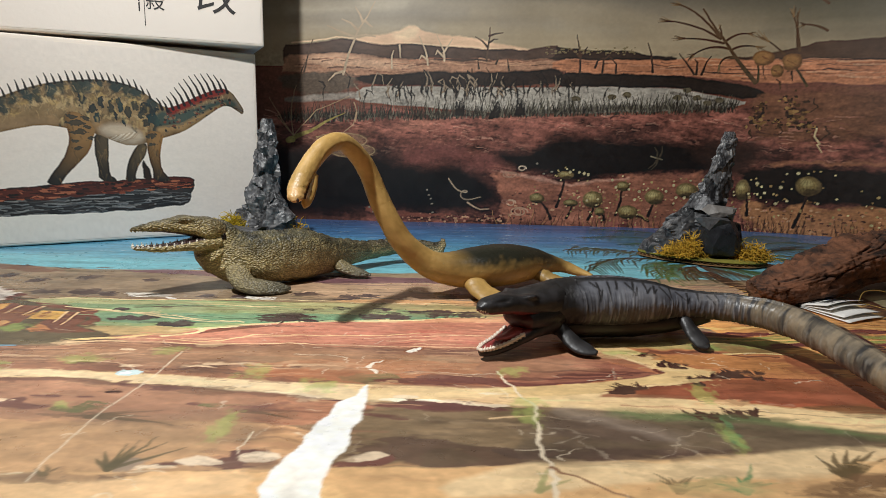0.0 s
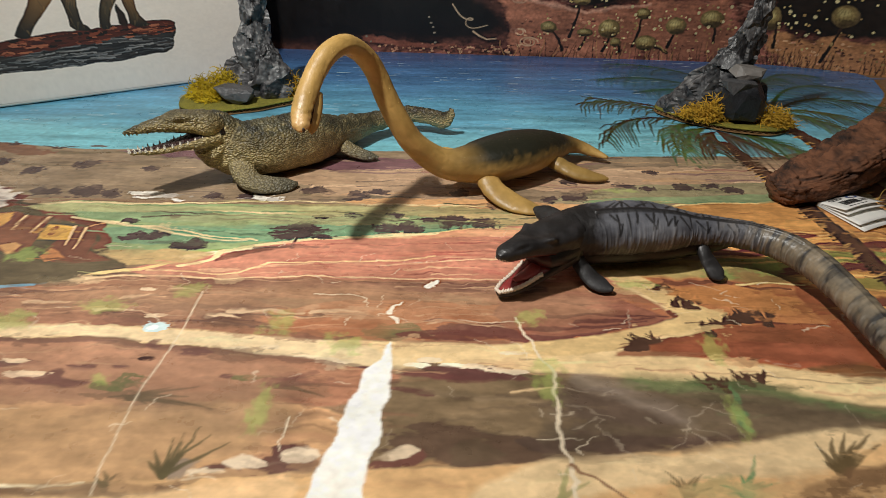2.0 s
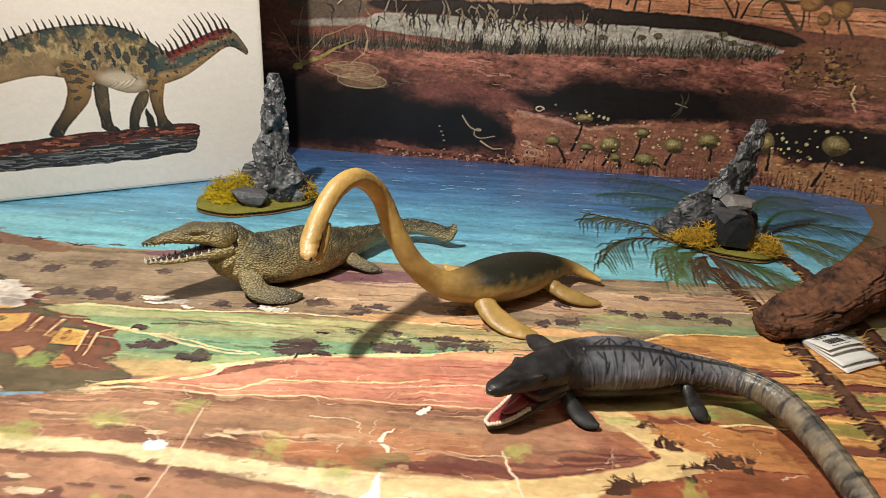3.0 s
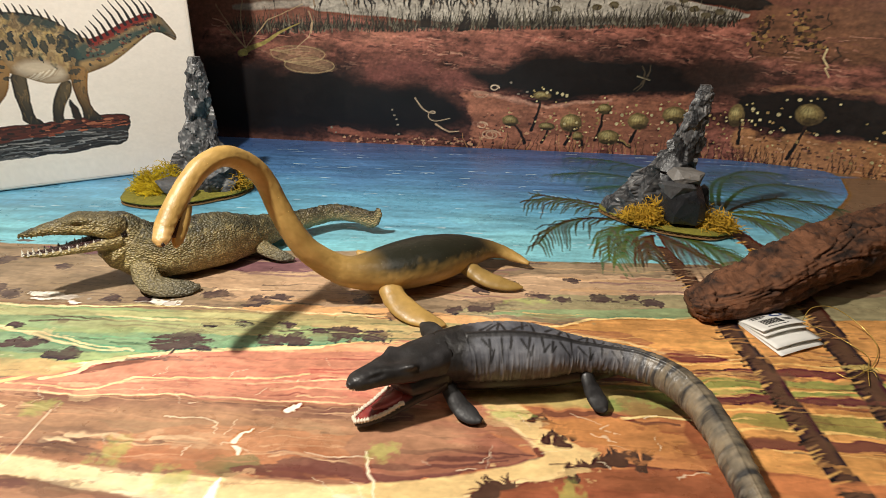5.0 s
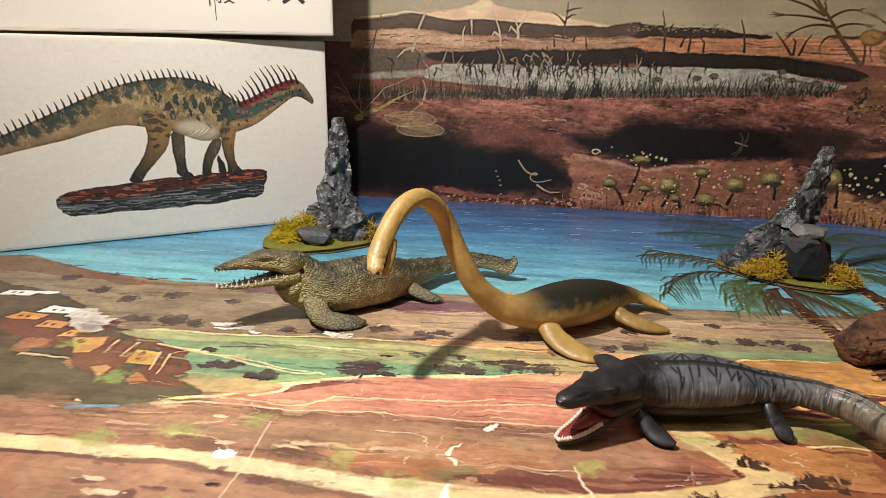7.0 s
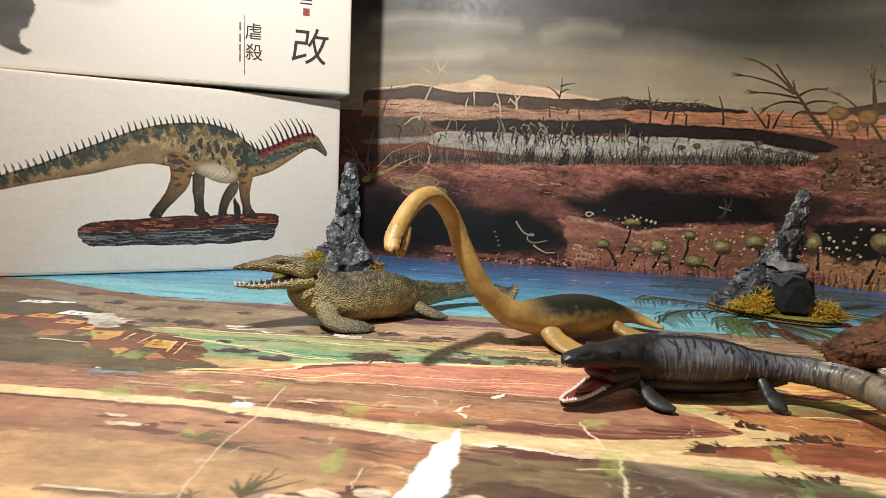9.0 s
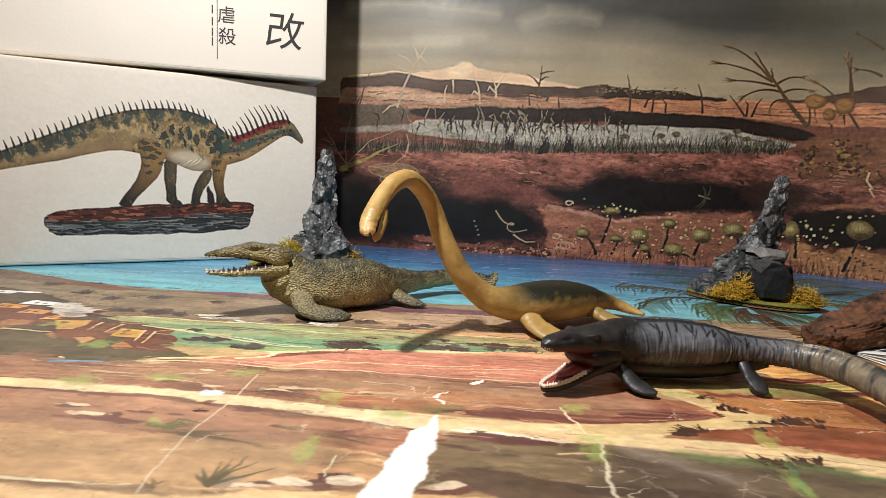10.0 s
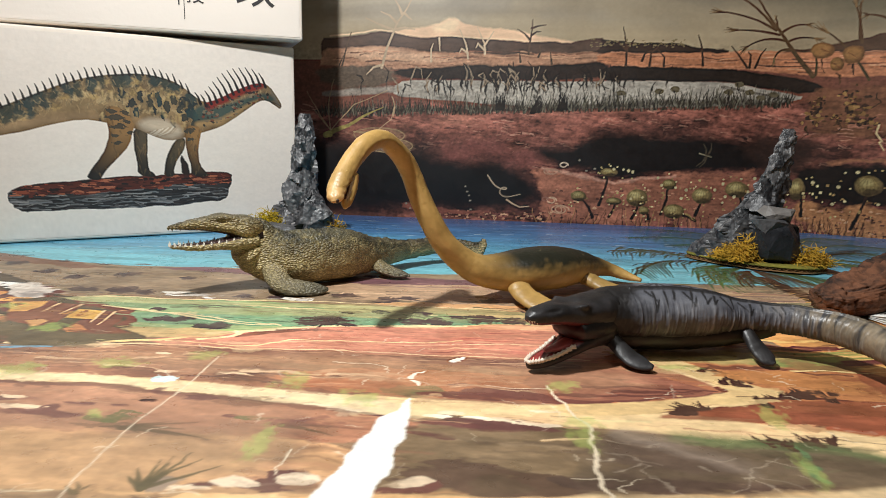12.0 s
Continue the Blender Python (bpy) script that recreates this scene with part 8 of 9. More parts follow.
def long_neck_figure():
    bm = bmesh.new()
    mustard, dark, warm = rgb(160, 128, 70), rgb(34, 34, 24), rgb(186, 150, 86)
    axis = [(8.75, 42.0, 0.40, 0.12, 0.10), (8.0, 42.45, 0.55, 0.36, 0.26), (7.0, 42.65, 0.85, 0.50, 0.40), (6.0, 42.3, 1.08, 0.85, 0.6), (4.7, 41.3, 1.28, 1.35, 0.98), (3.1, 39.95, 1.42, 1.75, 1.2), (1.5, 38.75, 1.45, 1.65, 1.15), (0.3, 37.95, 1.5, 1.2, 0.98),
            (-0.75, 37.3, 1.75, 0.82, 0.80), (-1.6, 37.0, 2.25, 0.70, 0.70), (-2.5, 36.5, 3.2, 0.62, 0.62), (-3.15, 36.3, 4.3, 0.57, 0.58), (-3.7, 36.35, 5.4, 0.54, 0.55), (-4.15, 36.4, 6.5, 0.51, 0.52), (-4.5, 36.15, 7.3, 0.49, 0.50), (-4.95, 35.5, 8.0, 0.47, 0.48),
            (-5.4, 34.6, 8.42, 0.46, 0.46), (-5.92, 33.8, 8.25, 0.46, 0.46), (-6.34, 33.1, 7.72, 0.46, 0.46), (-6.58, 32.4, 7.15, 0.45, 0.44), (-6.70, 31.85, 6.78, 0.45, 0.40), (-6.78, 31.4, 6.44, 0.44, 0.33), (-6.76, 31.0, 6.16, 0.36, 0.25), (-6.72, 30.7, 5.96, 0.24, 0.18), (-6.70, 30.54, 5.86, 0.08, 0.06)]

    def skin(s, up, p):
        c = blend(mustard, warm, 0.5 + 0.5 * grain(p, 0.5) + 0.3 * grain(p, 3.2, 4))
        body = min(1.0, max(0.0, (0.36 - s) / 0.09)) * min(1.0, max(0.0, (s - 0.06) / 0.08))
        c = blend(c, dark, body * min(1.0, max(0.0, (up + 0.15 + 0.10 * grain(p, 0.8, 3) + 0.14 * grain(p, 5.0, 5)) * 1.5)))
        if 0.3 < s < 0.62:
            c = blend(c, rgb(120, 90, 44), 0.3 * max(0.0, grain(p, 1.4, 11) + 0.1))
        if s > 0.90:
            c = blend(c, rgb(208, 166, 108), 0.55)
        return c

    def crease(s, a, p):
        keel = math.exp(-((a - math.pi) / 0.22) ** 2) * (0.035 if s > 0.6 else 0.0) * (1 + 0.7 * math.sin(s * 170 + 3 * grain(p, 1.0)) * (1 if 0.84 < s < 0.93 else 0.1))
        cheek = 0.06 * math.exp(-((s - 0.945) / 0.02) ** 2) * abs(math.cos(a))
        return 0.012 * grain(p, 1.2) + 0.012 * grain(p, 4.0, 5) + keel + cheek

    sweep(bm, axis, 210, 44, skin, crease)
    # jaw, mouth slit and nostrils
    sweep(bm, [(-6.34, 32.4, 6.88, 0.30, 0.28), (-6.32, 32.0, 6.42, 0.31, 0.25), (-6.36, 31.65, 6.02, 0.29, 0.21), (-6.40, 31.38, 5.70, 0.22, 0.16), (-6.42, 31.22, 5.52, 0.06, 0.05)], 26, 20, lambda s, up, p: blend(mustard, warm, 0.4 + 0.5 * grain(p, 2.0)), side=(0.95, 0.2, 0))
    sweep(bm, [(-6.46, 32.05, 6.62, 0.27, 0.24), (-6.52, 31.72, 6.24, 0.28, 0.22), (-6.56, 31.35, 5.9, 0.18, 0.14)], 10, 12, lambda s, up, p: rgb(58, 28, 16), side=(0.95, 0.2, 0))
    for ex, ey, ez in ((-6.86, 30.66, 5.92), (-6.58, 30.60, 5.90)):
        sweep(bm, [(ex, ey, ez + 0.10, 0.03, 0.03), (ex, ey, ez, 0.09, 0.07), (ex, ey, ez - 0.10, 0.03, 0.03)], 6, 8, lambda s, up, p: rgb(40, 22, 14), side=(1, 0, 0))

    # small warts along the neck and pale specks over the back
    dice = random.Random(17)
    run = glide(axis, 400)
    for k in range(420):
        i = dice.randrange(60, 385)
        x, y, z, w, h = run[i]
        way = (Vector(run[i + 1][:3]) - Vector(run[i - 1][:3])).normalized()
        across = way.cross(UP).normalized() if abs(way.z) < 0.9 else Vector((way.y, -way.x, 0)).normalized()
        over = across.cross(way)
        s, a = i / 399, dice.uniform(0, 6.283)
        if 0.36 < s < 0.9 and dice.random() < 0.62:
            continue
        at = Vector((x, y, z)) + across * (w * math.cos(a)) + over * (h * math.sin(a))
        n = (across * math.cos(a) + over * math.sin(a)).normalized()
        r = dice.uniform(0.018, 0.038)
        tone = rgb(150, 136, 96) if s < 0.34 else blend(warm, rgb(196, 164, 96), dice.random())
        tooth(bm, at - n * 0.03, at + n * r * 0.9, r * 1.3, tone)

    def flipper(rows, side, tone=0.0):
        sweep(bm, rows, 80, 24, lambda s, up, p: blend(blend(mustard, warm, 0.5 + grain(p, 0.6)), rgb(112, 92, 50), tone * (1 - s)),
              lambda s, a, p: 0.025 * grain(p, 2.0, 8) + 0.035 * math.sin(s * 62 + grain(p, 1.0)) * max(0.0, 1 - s / 0.42), side=side)

    flipper([(1.0, 38.3, 1.35, 0.50, 0.45), (1.3, 37.5, 0.98, 0.58, 0.42), (1.75, 36.7, 0.58, 0.64, 0.32), (2.5, 35.95, 0.34, 0.66, 0.24), (3.3, 35.5, 0.22, 0.52, 0.18), (4.05, 35.28, 0.14, 0.30, 0.12), (4.4, 35.22, 0.10, 0.06, 0.05)], (0.75, 0.65, 0.25))
    flipper([(0.7, 39.4, 1.3, 0.45, 0.4), (0.0, 40.3, 0.95, 0.5, 0.3), (-0.6, 41.0, 0.85, 0.45, 0.22), (-1.1, 41.4, 1.05, 0.1, 0.08)], (0.6, 0.5, 0.4))
    flipper([(4.9, 40.5, 1.0, 0.40, 0.40), (5.5, 40.05, 0.75, 0.50, 0.36), (6.4, 39.6, 0.48, 0.56, 0.26), (7.3, 39.4, 0.32, 0.46, 0.2), (8.0, 39.38, 0.22, 0.24, 0.14), (8.3, 39.4, 0.18, 0.06, 0.05)], (0.35, 0.9, 0.2), 0.6)
    return tagged(part("long_necked_reptile_figure", bm, SKIN_SMOOTH_MAT), "mustard vinyl toy reptile with a long arched neck and dark back", "toy figure", group="toy sea reptiles")


def black_figure():
    bm = bmesh.new()
    dice = random.Random(8)
    black, slate, ash, tan, mid = rgb(29, 27, 27), rgb(76, 77, 84), rgb(106, 107, 113), rgb(142, 127, 104), rgb(50, 49, 50)
    axis = [(3.5, 29.0, 1.60, 0.82, 0.80), (4.3, 29.8, 1.66, 1.08, 0.98), (5.2, 30.3, 1.68, 1.30, 1.08), (6.4, 30.6, 1.70, 1.44, 1.10), (7.6, 30.75, 1.70, 1.44, 1.08), (8.9, 30.8, 1.66, 1.20, 0.96), (10.0, 30.85, 1.58, 0.86, 0.74), (11.2, 30.75, 1.55, 0.68, 0.65), (12.3, 30.45, 1.55, 0.61, 0.64), (13.2, 29.85, 1.55, 0.60, 0.65),
            (13.85, 28.95, 1.56, 0.59, 0.67), (14.28, 27.7, 1.52, 0.55, 0.65), (14.5, 26.0, 1.45, 0.51, 0.63), (14.62, 24.0, 1.34, 0.46, 0.60), (14.7, 22.2, 1.2, 0.40, 0.54), (14.65, 20.6, 0.92, 0.31, 0.46), (14.4, 19.3, 0.62, 0.20, 0.34), (14.2, 18.6, 0.40, 0.06, 0.10)]
    LONG, GIRTH = 29.0, 1.3
    # dark slashes off the crest: along and down, in centimetres
    slashes = []
    for side in (-1, 1):
        at = 4.6
        while at < 13.6:
            near, lean, deep = dice.uniform(0.15, 0.35), dice.uniform(-0.3, 0.85), dice.uniform(0.35, 1.0)
            slashes.append((side, at, near, at + lean, near + deep))
            if dice.random() < 0.6:
                slashes.append((side, at + lean, near + deep, at + lean + dice.uniform(0.05, 0.3), near + deep * dice.uniform(0.2, 0.5)))
            at += dice.uniform(0.4, 0.75)

    def fold_at(s, a):
        return noise.noise(Vector((s * 150, a * 0.9, 2.0))) + 0.6 * noise.noise(Vector((s * 330, a * 1.4, 9.0)))

    def skin(s, up, p):
        here = axis_angle[0]
        turn = (here - 1.30 + math.pi) % (2 * math.pi) - math.pi
        arc = abs(turn)
        tail = min(1.0, max(0.0, (s - 0.40 + 0.03 * grain(p, 1.0)) / 0.16))
        c = blend(slate, ash, 0.45 + 0.8 * grain(p, 0.8))
        wave = noise.noise(Vector((s * 36, 0.3 * arc, 4.0))) + 0.5 * noise.noise(Vector((s * 110, 0.6 * arc, 8.0)))
        striped = blend(blend(tan, rgb(92, 86, 76), 0.5 + 0.8 * grain(p, 1.0, 5)), rgb(50, 48, 47), (0.02 - wave) * 3.6)
        striped = blend(striped, rgb(40, 38, 34), max(0.0, fold_at(s, arc)) * 0.55)
        # pale highlights of the tail folds, painted in
        striped = blend(striped, rgb(146, 132, 108), max(0.0, -fold_at(s, arc) - 0.15) * 0.7)
        c = blend(c, striped, tail)
        # slate turns black below, with the shade of the underside painted in
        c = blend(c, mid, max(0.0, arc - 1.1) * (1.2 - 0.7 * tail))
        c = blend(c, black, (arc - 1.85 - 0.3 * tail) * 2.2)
        head = min(1.0, max(0.0, (0.175 - s + 0.03 * grain(p, 1.0)) / 0.06))
        c = blend(c, black, head)
        # highlights on the flank folds are painted pale into the skin
        fold = max(0.0, fold_at(s, arc) - 0.1) * min(1.0, max(0.0, (arc - 0.5) * 2.5)) * max(0.0, min(1.0, (2.1 - arc) * 3))
        if s >= 0.52:
            c = blend(c, rgb(184, 176, 162), 0.55 * fold)
        if 0.13 < s < 0.52:
            x, y, side = s * LONG, arc * GIRTH, 1 if turn < 0 else -1
            near = 9.0
            for sd, x0, y0, x1, y1 in slashes:
                if sd == side and x0 - 1.2 < x < x0 + 1.6:
                    dx, dy = x1 - x0, y1 - y0
                    t = min(1.0, max(0.0, ((x - x0) * dx + (y - y0) * dy) / (dx * dx + dy * dy)))
                    near = min(near, math.hypot(x - x0 - t * dx, y - y0 - t * dy) / (1.15 - 0.6 * t))
            c = blend(c, black, min(1.0, max(0.0, (0.095 - near) / 0.05)) * 0.92 * (1 - tail))
            c = blend(c, black, min(1.0, max(0.0, (0.17 - y) / 0.06)) * 0.95)
            c = blend(c, rgb(176, 176, 180), 0.7 * fold * (1 - head))
            # painted highlight along the crease above the belly
            if 0.2 < s < 0.46:
                c = blend(c, rgb(120, 118, 116), 0.7 * math.exp(-((arc - 2.2 - 0.08 * grain(p, 0.8)) / 0.06) ** 2))
        return c

    axis_angle = [0.0]

    def wrinkle(s, a, p):
        axis_angle[0] = a
        if s < 0.13:
            return 0.03 * grain(p, 1.5)
        arc = abs((a - 1.30 + math.pi) % (2 * math.pi) - math.pi)
        flank = min(1.0, max(0.0, (arc - 0.4) * 1.6))
        spine = 0.09 * math.exp(-(arc / 0.09) ** 2) * (1 if s < 0.6 else 0.4)
        shelf = -0.14 * min(1.0, max(0.0, (arc - 2.2) * 6)) * (1 if s < 0.5 else 0.4)
        return 0.045 * fold_at(s, arc) * flank + spine + shelf + 0.025 * grain(p, 1.1, 4)

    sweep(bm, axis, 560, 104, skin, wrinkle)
    # belly close to the ground, coloured black for the shade under the body
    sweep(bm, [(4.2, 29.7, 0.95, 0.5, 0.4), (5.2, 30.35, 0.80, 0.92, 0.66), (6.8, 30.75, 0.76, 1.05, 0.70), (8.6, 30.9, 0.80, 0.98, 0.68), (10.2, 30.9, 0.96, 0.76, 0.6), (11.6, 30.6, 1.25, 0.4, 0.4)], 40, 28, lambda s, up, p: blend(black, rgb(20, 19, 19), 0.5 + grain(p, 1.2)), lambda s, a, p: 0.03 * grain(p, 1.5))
    upper_jaw = [(4.4, 29.85, 1.80, 1.02, 0.86), (3.7, 29.25, 1.96, 0.98, 0.62), (3.05, 28.68, 2.03, 0.84, 0.48), (2.4, 28.1, 2.16, 0.64, 0.42), (1.9, 27.65, 2.18, 0.50, 0.36), (1.55, 27.33, 2.17, 0.38, 0.29), (1.34, 27.14, 2.15, 0.14, 0.12)]
    lower_jaw = [(4.3, 29.6, 1.15, 0.92, 0.66), (3.6, 29.0, 0.98, 0.82, 0.48), (2.9, 28.45, 0.68, 0.66, 0.34), (2.3, 28.0, 0.44, 0.53, 0.28), (1.8, 27.68, 0.31, 0.38, 0.25), (1.45, 27.45, 0.28, 0.14, 0.16)]
    gum, flesh = rgb(142, 52, 48), rgb(104, 24, 26)

    def head(s, up, p):
        if s > 0.22 and up < -0.5:
            return rgb(96, 34, 32)
        return blend(black, rgb(46, 44, 45), 0.5 + grain(p, 1.3))

    def jaw(s, up, p):
        if s > 0.3 and up > 0.45:
            return blend(flesh, gum, 0.5 + grain(p, 2.0))
        return blend(black, rgb(40, 38, 38), 0.5 + grain(p, 1.3))

    def skull(s, a, p):
        lift = max(0.0, math.sin(a))
        brow = 0.22 * math.exp(-((s - 0.34) / 0.06) ** 2) * math.exp(-((lift - 0.70) / 0.16) ** 2)
        dip = -0.12 * math.exp(-((s - 0.36) / 0.12) ** 2) * lift ** 12 - 0.10 * math.exp(-((s - 0.62) / 0.12) ** 2) * math.exp(-((lift - 0.5) / 0.3) ** 2)
        return 0.02 * grain(p, 2.0) + brow + dip

    sweep(bm, upper_jaw, 70, 48, head, skull, square=2.6)
    sweep(bm, lower_jaw, 44, 30, jaw, lambda s, a, p: 0.02 * grain(p, 2.0) - 0.10 * max(0.0, math.sin(a)) ** 3 * (1 if s > 0.2 else 0))
    sweep(bm, [(3.9, 29.2, 1.2, 0.5, 0.24), (3.2, 28.6, 0.98, 0.36, 0.14), (2.6, 28.1, 0.80, 0.30, 0.11), (2.1, 27.75, 0.74, 0.14, 0.06)], 20, 14, lambda s, up, p: rgb(178, 84, 78))
    sweep(bm, [(4.4, 29.8, 1.4, 1.0, 0.8), (3.75, 29.2, 1.42, 1.0, 0.68), (3.3, 28.85, 1.40, 0.94, 0.58), (3.02, 28.62, 1.38, 0.84, 0.44), (2.85, 28.45, 1.36, 0.5, 0.2)], 14, 18, lambda s, up, p: black if s < 0.72 else rgb(60, 20, 20))
    white = rgb(226, 210, 190)
    jaw_teeth(bm, upper_jaw[2:], 0.80, -1, 0.10, 0.05, white, 15)
    run = glide(lower_jaw[2:], 22)
    rim = []
    for k, sgn in [(k, 1) for k in range(22)] + [(k, -1) for k in range(21, -1, -1)]:
        x, y, z, w, h = run[k]
        way = Vector(run[min(k + 1, 21)][:3]) - Vector(run[max(k - 1, 0)][:3])
        at = Vector((x, y, z + h * 0.72)) + way.cross(UP).normalized() * (sgn * w * 0.88)
        rim.append((at.x, at.y, at.z, 0.07, 0.085))
    sweep(bm, rim, 130, 10, lambda s, up, p: white, lambda s, a, p: 0.02 * math.sin(s * 150), side=(0, 0, 1))
    jaw_teeth(bm, lower_jaw[2:], 0.86, 1, 0.24, 0.075, white, 13)

    def flipper(rows, side):
        sweep(bm, rows, 30, 22, lambda s, up, p: blend(black, rgb(44, 43, 44), 0.5 + grain(p, 1.5)), lambda s, a, p: 0.012 * grain(p, 3.0), side=side)

    for ex, ey in ((3.42, 28.32), (2.62, 29.12)):
        sweep(bm, [(ex - 0.08, ey - 0.06, 2.12, 0.03, 0.03), (ex - 0.03, ey - 0.02, 2.12, 0.10, 0.09), (ex + 0.03, ey + 0.02, 2.12, 0.10, 0.09), (ex + 0.08, ey + 0.06, 2.12, 0.03, 0.03)], 6, 10, lambda s, up, p: rgb(14, 13, 13))
    flipper([(4.7, 29.5, 1.05, 0.30, 0.30), (5.05, 29.0, 0.66, 0.34, 0.24), (5.45, 28.55, 0.36, 0.40, 0.16), (5.85, 28.25, 0.22, 0.36, 0.12), (6.25, 28.05, 0.15, 0.12, 0.07)], (0.75, 0.6, 0.3))
    flipper([(10.35, 30.5, 1.2, 0.26, 0.26), (10.5, 30.0, 0.88, 0.29, 0.20), (10.72, 29.6, 0.52, 0.36, 0.15), (10.95, 29.25, 0.26, 0.34, 0.12), (11.12, 29.05, 0.15, 0.12, 0.07)], (0.9, 0.35, 0.25))
    flipper([(5.0, 31.2, 1.5, 0.3, 0.3), (4.3, 31.9, 1.45, 0.42, 0.2), (3.75, 32.6, 1.4, 0.40, 0.14), (3.4, 33.1, 1.35, 0.1, 0.06)], (0.6, 0.5, 0.7))
    flipper([(10.6, 32.0, 1.1, 0.3, 0.3), (10.7, 32.9, 0.6, 0.42, 0.18), (10.9, 33.5, 0.3, 0.2, 0.1)], (1, 0.1, 0))
    return tagged(part("sea_reptile_figure", bm, SKIN_DARK_MAT), "black and slate vinyl toy reptile with banded tail and red mouth", "toy figure", group="toy sea reptiles")


green_figure()
long_neck_figure()
black_figure()


# ---- rock islets on cardboard ----
def spire_mesh(rows, depth, seed, sides=64, rings=90, crease=0.62):
    """A spire of crumpled painted paper: flat tilted facets with creases between. rows: height, middle x, middle y, half width."""
    rnd = np.random.RandomState(int(seed * 7))
    run = glide(rows, rings)
    turn = np.linspace(0, 2 * np.pi, sides, endpoint=False)
    out = np.stack([np.cos(turn), depth * np.sin(turn)], -1)
    at = np.zeros((rings, sides, 3))
    at[..., :2] = run[:, None, 1:3] + run[:, None, 3:4] * out[None]
    at[..., 2] = run[:, None, 0]
    flat = at.reshape(-1, 3)
    # facets: the nearest of scattered seeds, each with its own tilt
    stretched = flat * np.array([1.0, 1.0, 0.72])
    pick = rnd.choice(len(flat), int(0.55 * run[:, 3].sum() * 2 * np.pi * (run[-1, 0] - run[0, 0]) / rings / crease ** 2) + 24, replace=False)
    seeds, tilt, rise = stretched[pick], rnd.normal(0, 0.42, (len(pick), 3)), rnd.uniform(-0.10, 0.10, len(pick))
    far = np.linalg.norm(stretched[:, None] - seeds[None], axis=-1)
    order = np.argsort(far, 1)
    one, two = order[:, 0], order[:, 1]
    k = np.arange(len(flat))
    push = rise[one] + ((stretched - seeds[one]) * tilt[one]).sum(-1)
    ridge = np.clip(1 - (far[k, two] - far[k, one]) / 0.10, 0, 1)
    thick = np.repeat(np.clip(run[:, 3], 0.35, 1.4), sides)
    push = np.clip(push, -0.3, 0.3) * thick + rnd.uniform(-0.018, 0.018, len(flat))
    push[:sides] *= 0.2
    side = np.tile(np.concatenate([out, np.zeros((sides, 1))], -1), (rings, 1))
    flat = flat + side * push[:, None]
    shade = rnd.uniform(-0.35, 0.45, len(pick))[one]
    bm = bmesh.new()
    paint = bm.verts.layers.float_color.new("paint")
    verts = []
    for q, r, sh in zip(flat, ridge, shade):
        v = bm.verts.new(Vector(q) * CM)
        # pale highlights painted along the creases, over random grey facet tones
        painted_light = 0.34 + sh + 0.5 * r * (0.5 + grain(q, 1.3, seed)) + 0.7 * grain(q, 3.6, seed + 3)
        v[paint] = (*blend(blend(rgb(28, 29, 32), rgb(104, 104, 106), painted_light), rgb(186, 184, 180), max(0.0, painted_light - 0.85)), 1)
        verts.append(v)
    for i in range(rings - 1):
        for j in range(sides):
            bm.faces.new((verts[i * sides + j], verts[i * sides + (j + 1) % sides], verts[(i + 1) * sides + (j + 1) % sides], verts[(i + 1) * sides + j]))
    bm.faces.new(verts[-sides:])
    bmesh.ops.triangulate(bm, faces=bm.faces)
    return bm


def boulder_mesh(cx, cy, z0, rx, ry, h, seed, count=30, turn=0.0, wedge=0.0):
    """A broken stone: the flat faces between points scattered over a squarish lump, chipped along its edges."""
    bm = bmesh.new()
    dice = random.Random(seed)
    for _ in range(count):
        d = Vector((dice.gauss(0, 1), dice.gauss(0, 1), dice.gauss(0, 1))).normalized()
        d = Vector([math.copysign(abs(c) ** 0.75, c) for c in d]) * dice.uniform(0.86, 1.06)
        x, y, z = d.x * rx, d.y * ry, z0 + h * (0.5 + 0.5 * max(-1.0, min(1.0, d.z)))
        z -= wedge * (d.x * 0.5 + 0.5) * (0.5 + 0.5 * d.z)
        bm.verts.new(Vector((cx + x * math.cos(turn) - y * math.sin(turn), cy + x * math.sin(turn) + y * math.cos(turn), max(z, z0))) * CM)
    hull = bmesh.ops.convex_hull(bm, input=bm.verts)
    bmesh.ops.delete(bm, geom=[v for v in bm.verts if not v.link_faces], context="VERTS")
    bmesh.ops.subdivide_edges(bm, edges=bm.edges, cuts=3, use_grid_fill=True)
    for v in bm.verts:
        q = v.co * 300 + Vector((seed, seed, 0))
        v.co += (v.co - Vector((cx, cy, z0 + h / 2)) * CM).normalized() * (0.035 * noise.noise(q) + 0.04 * noise.noise(q * 0.4)) * CM
        v.co.z = max(v.co.z, z0 * CM)
    bmesh.ops.triangulate(bm, faces=bm.faces)
    return bm


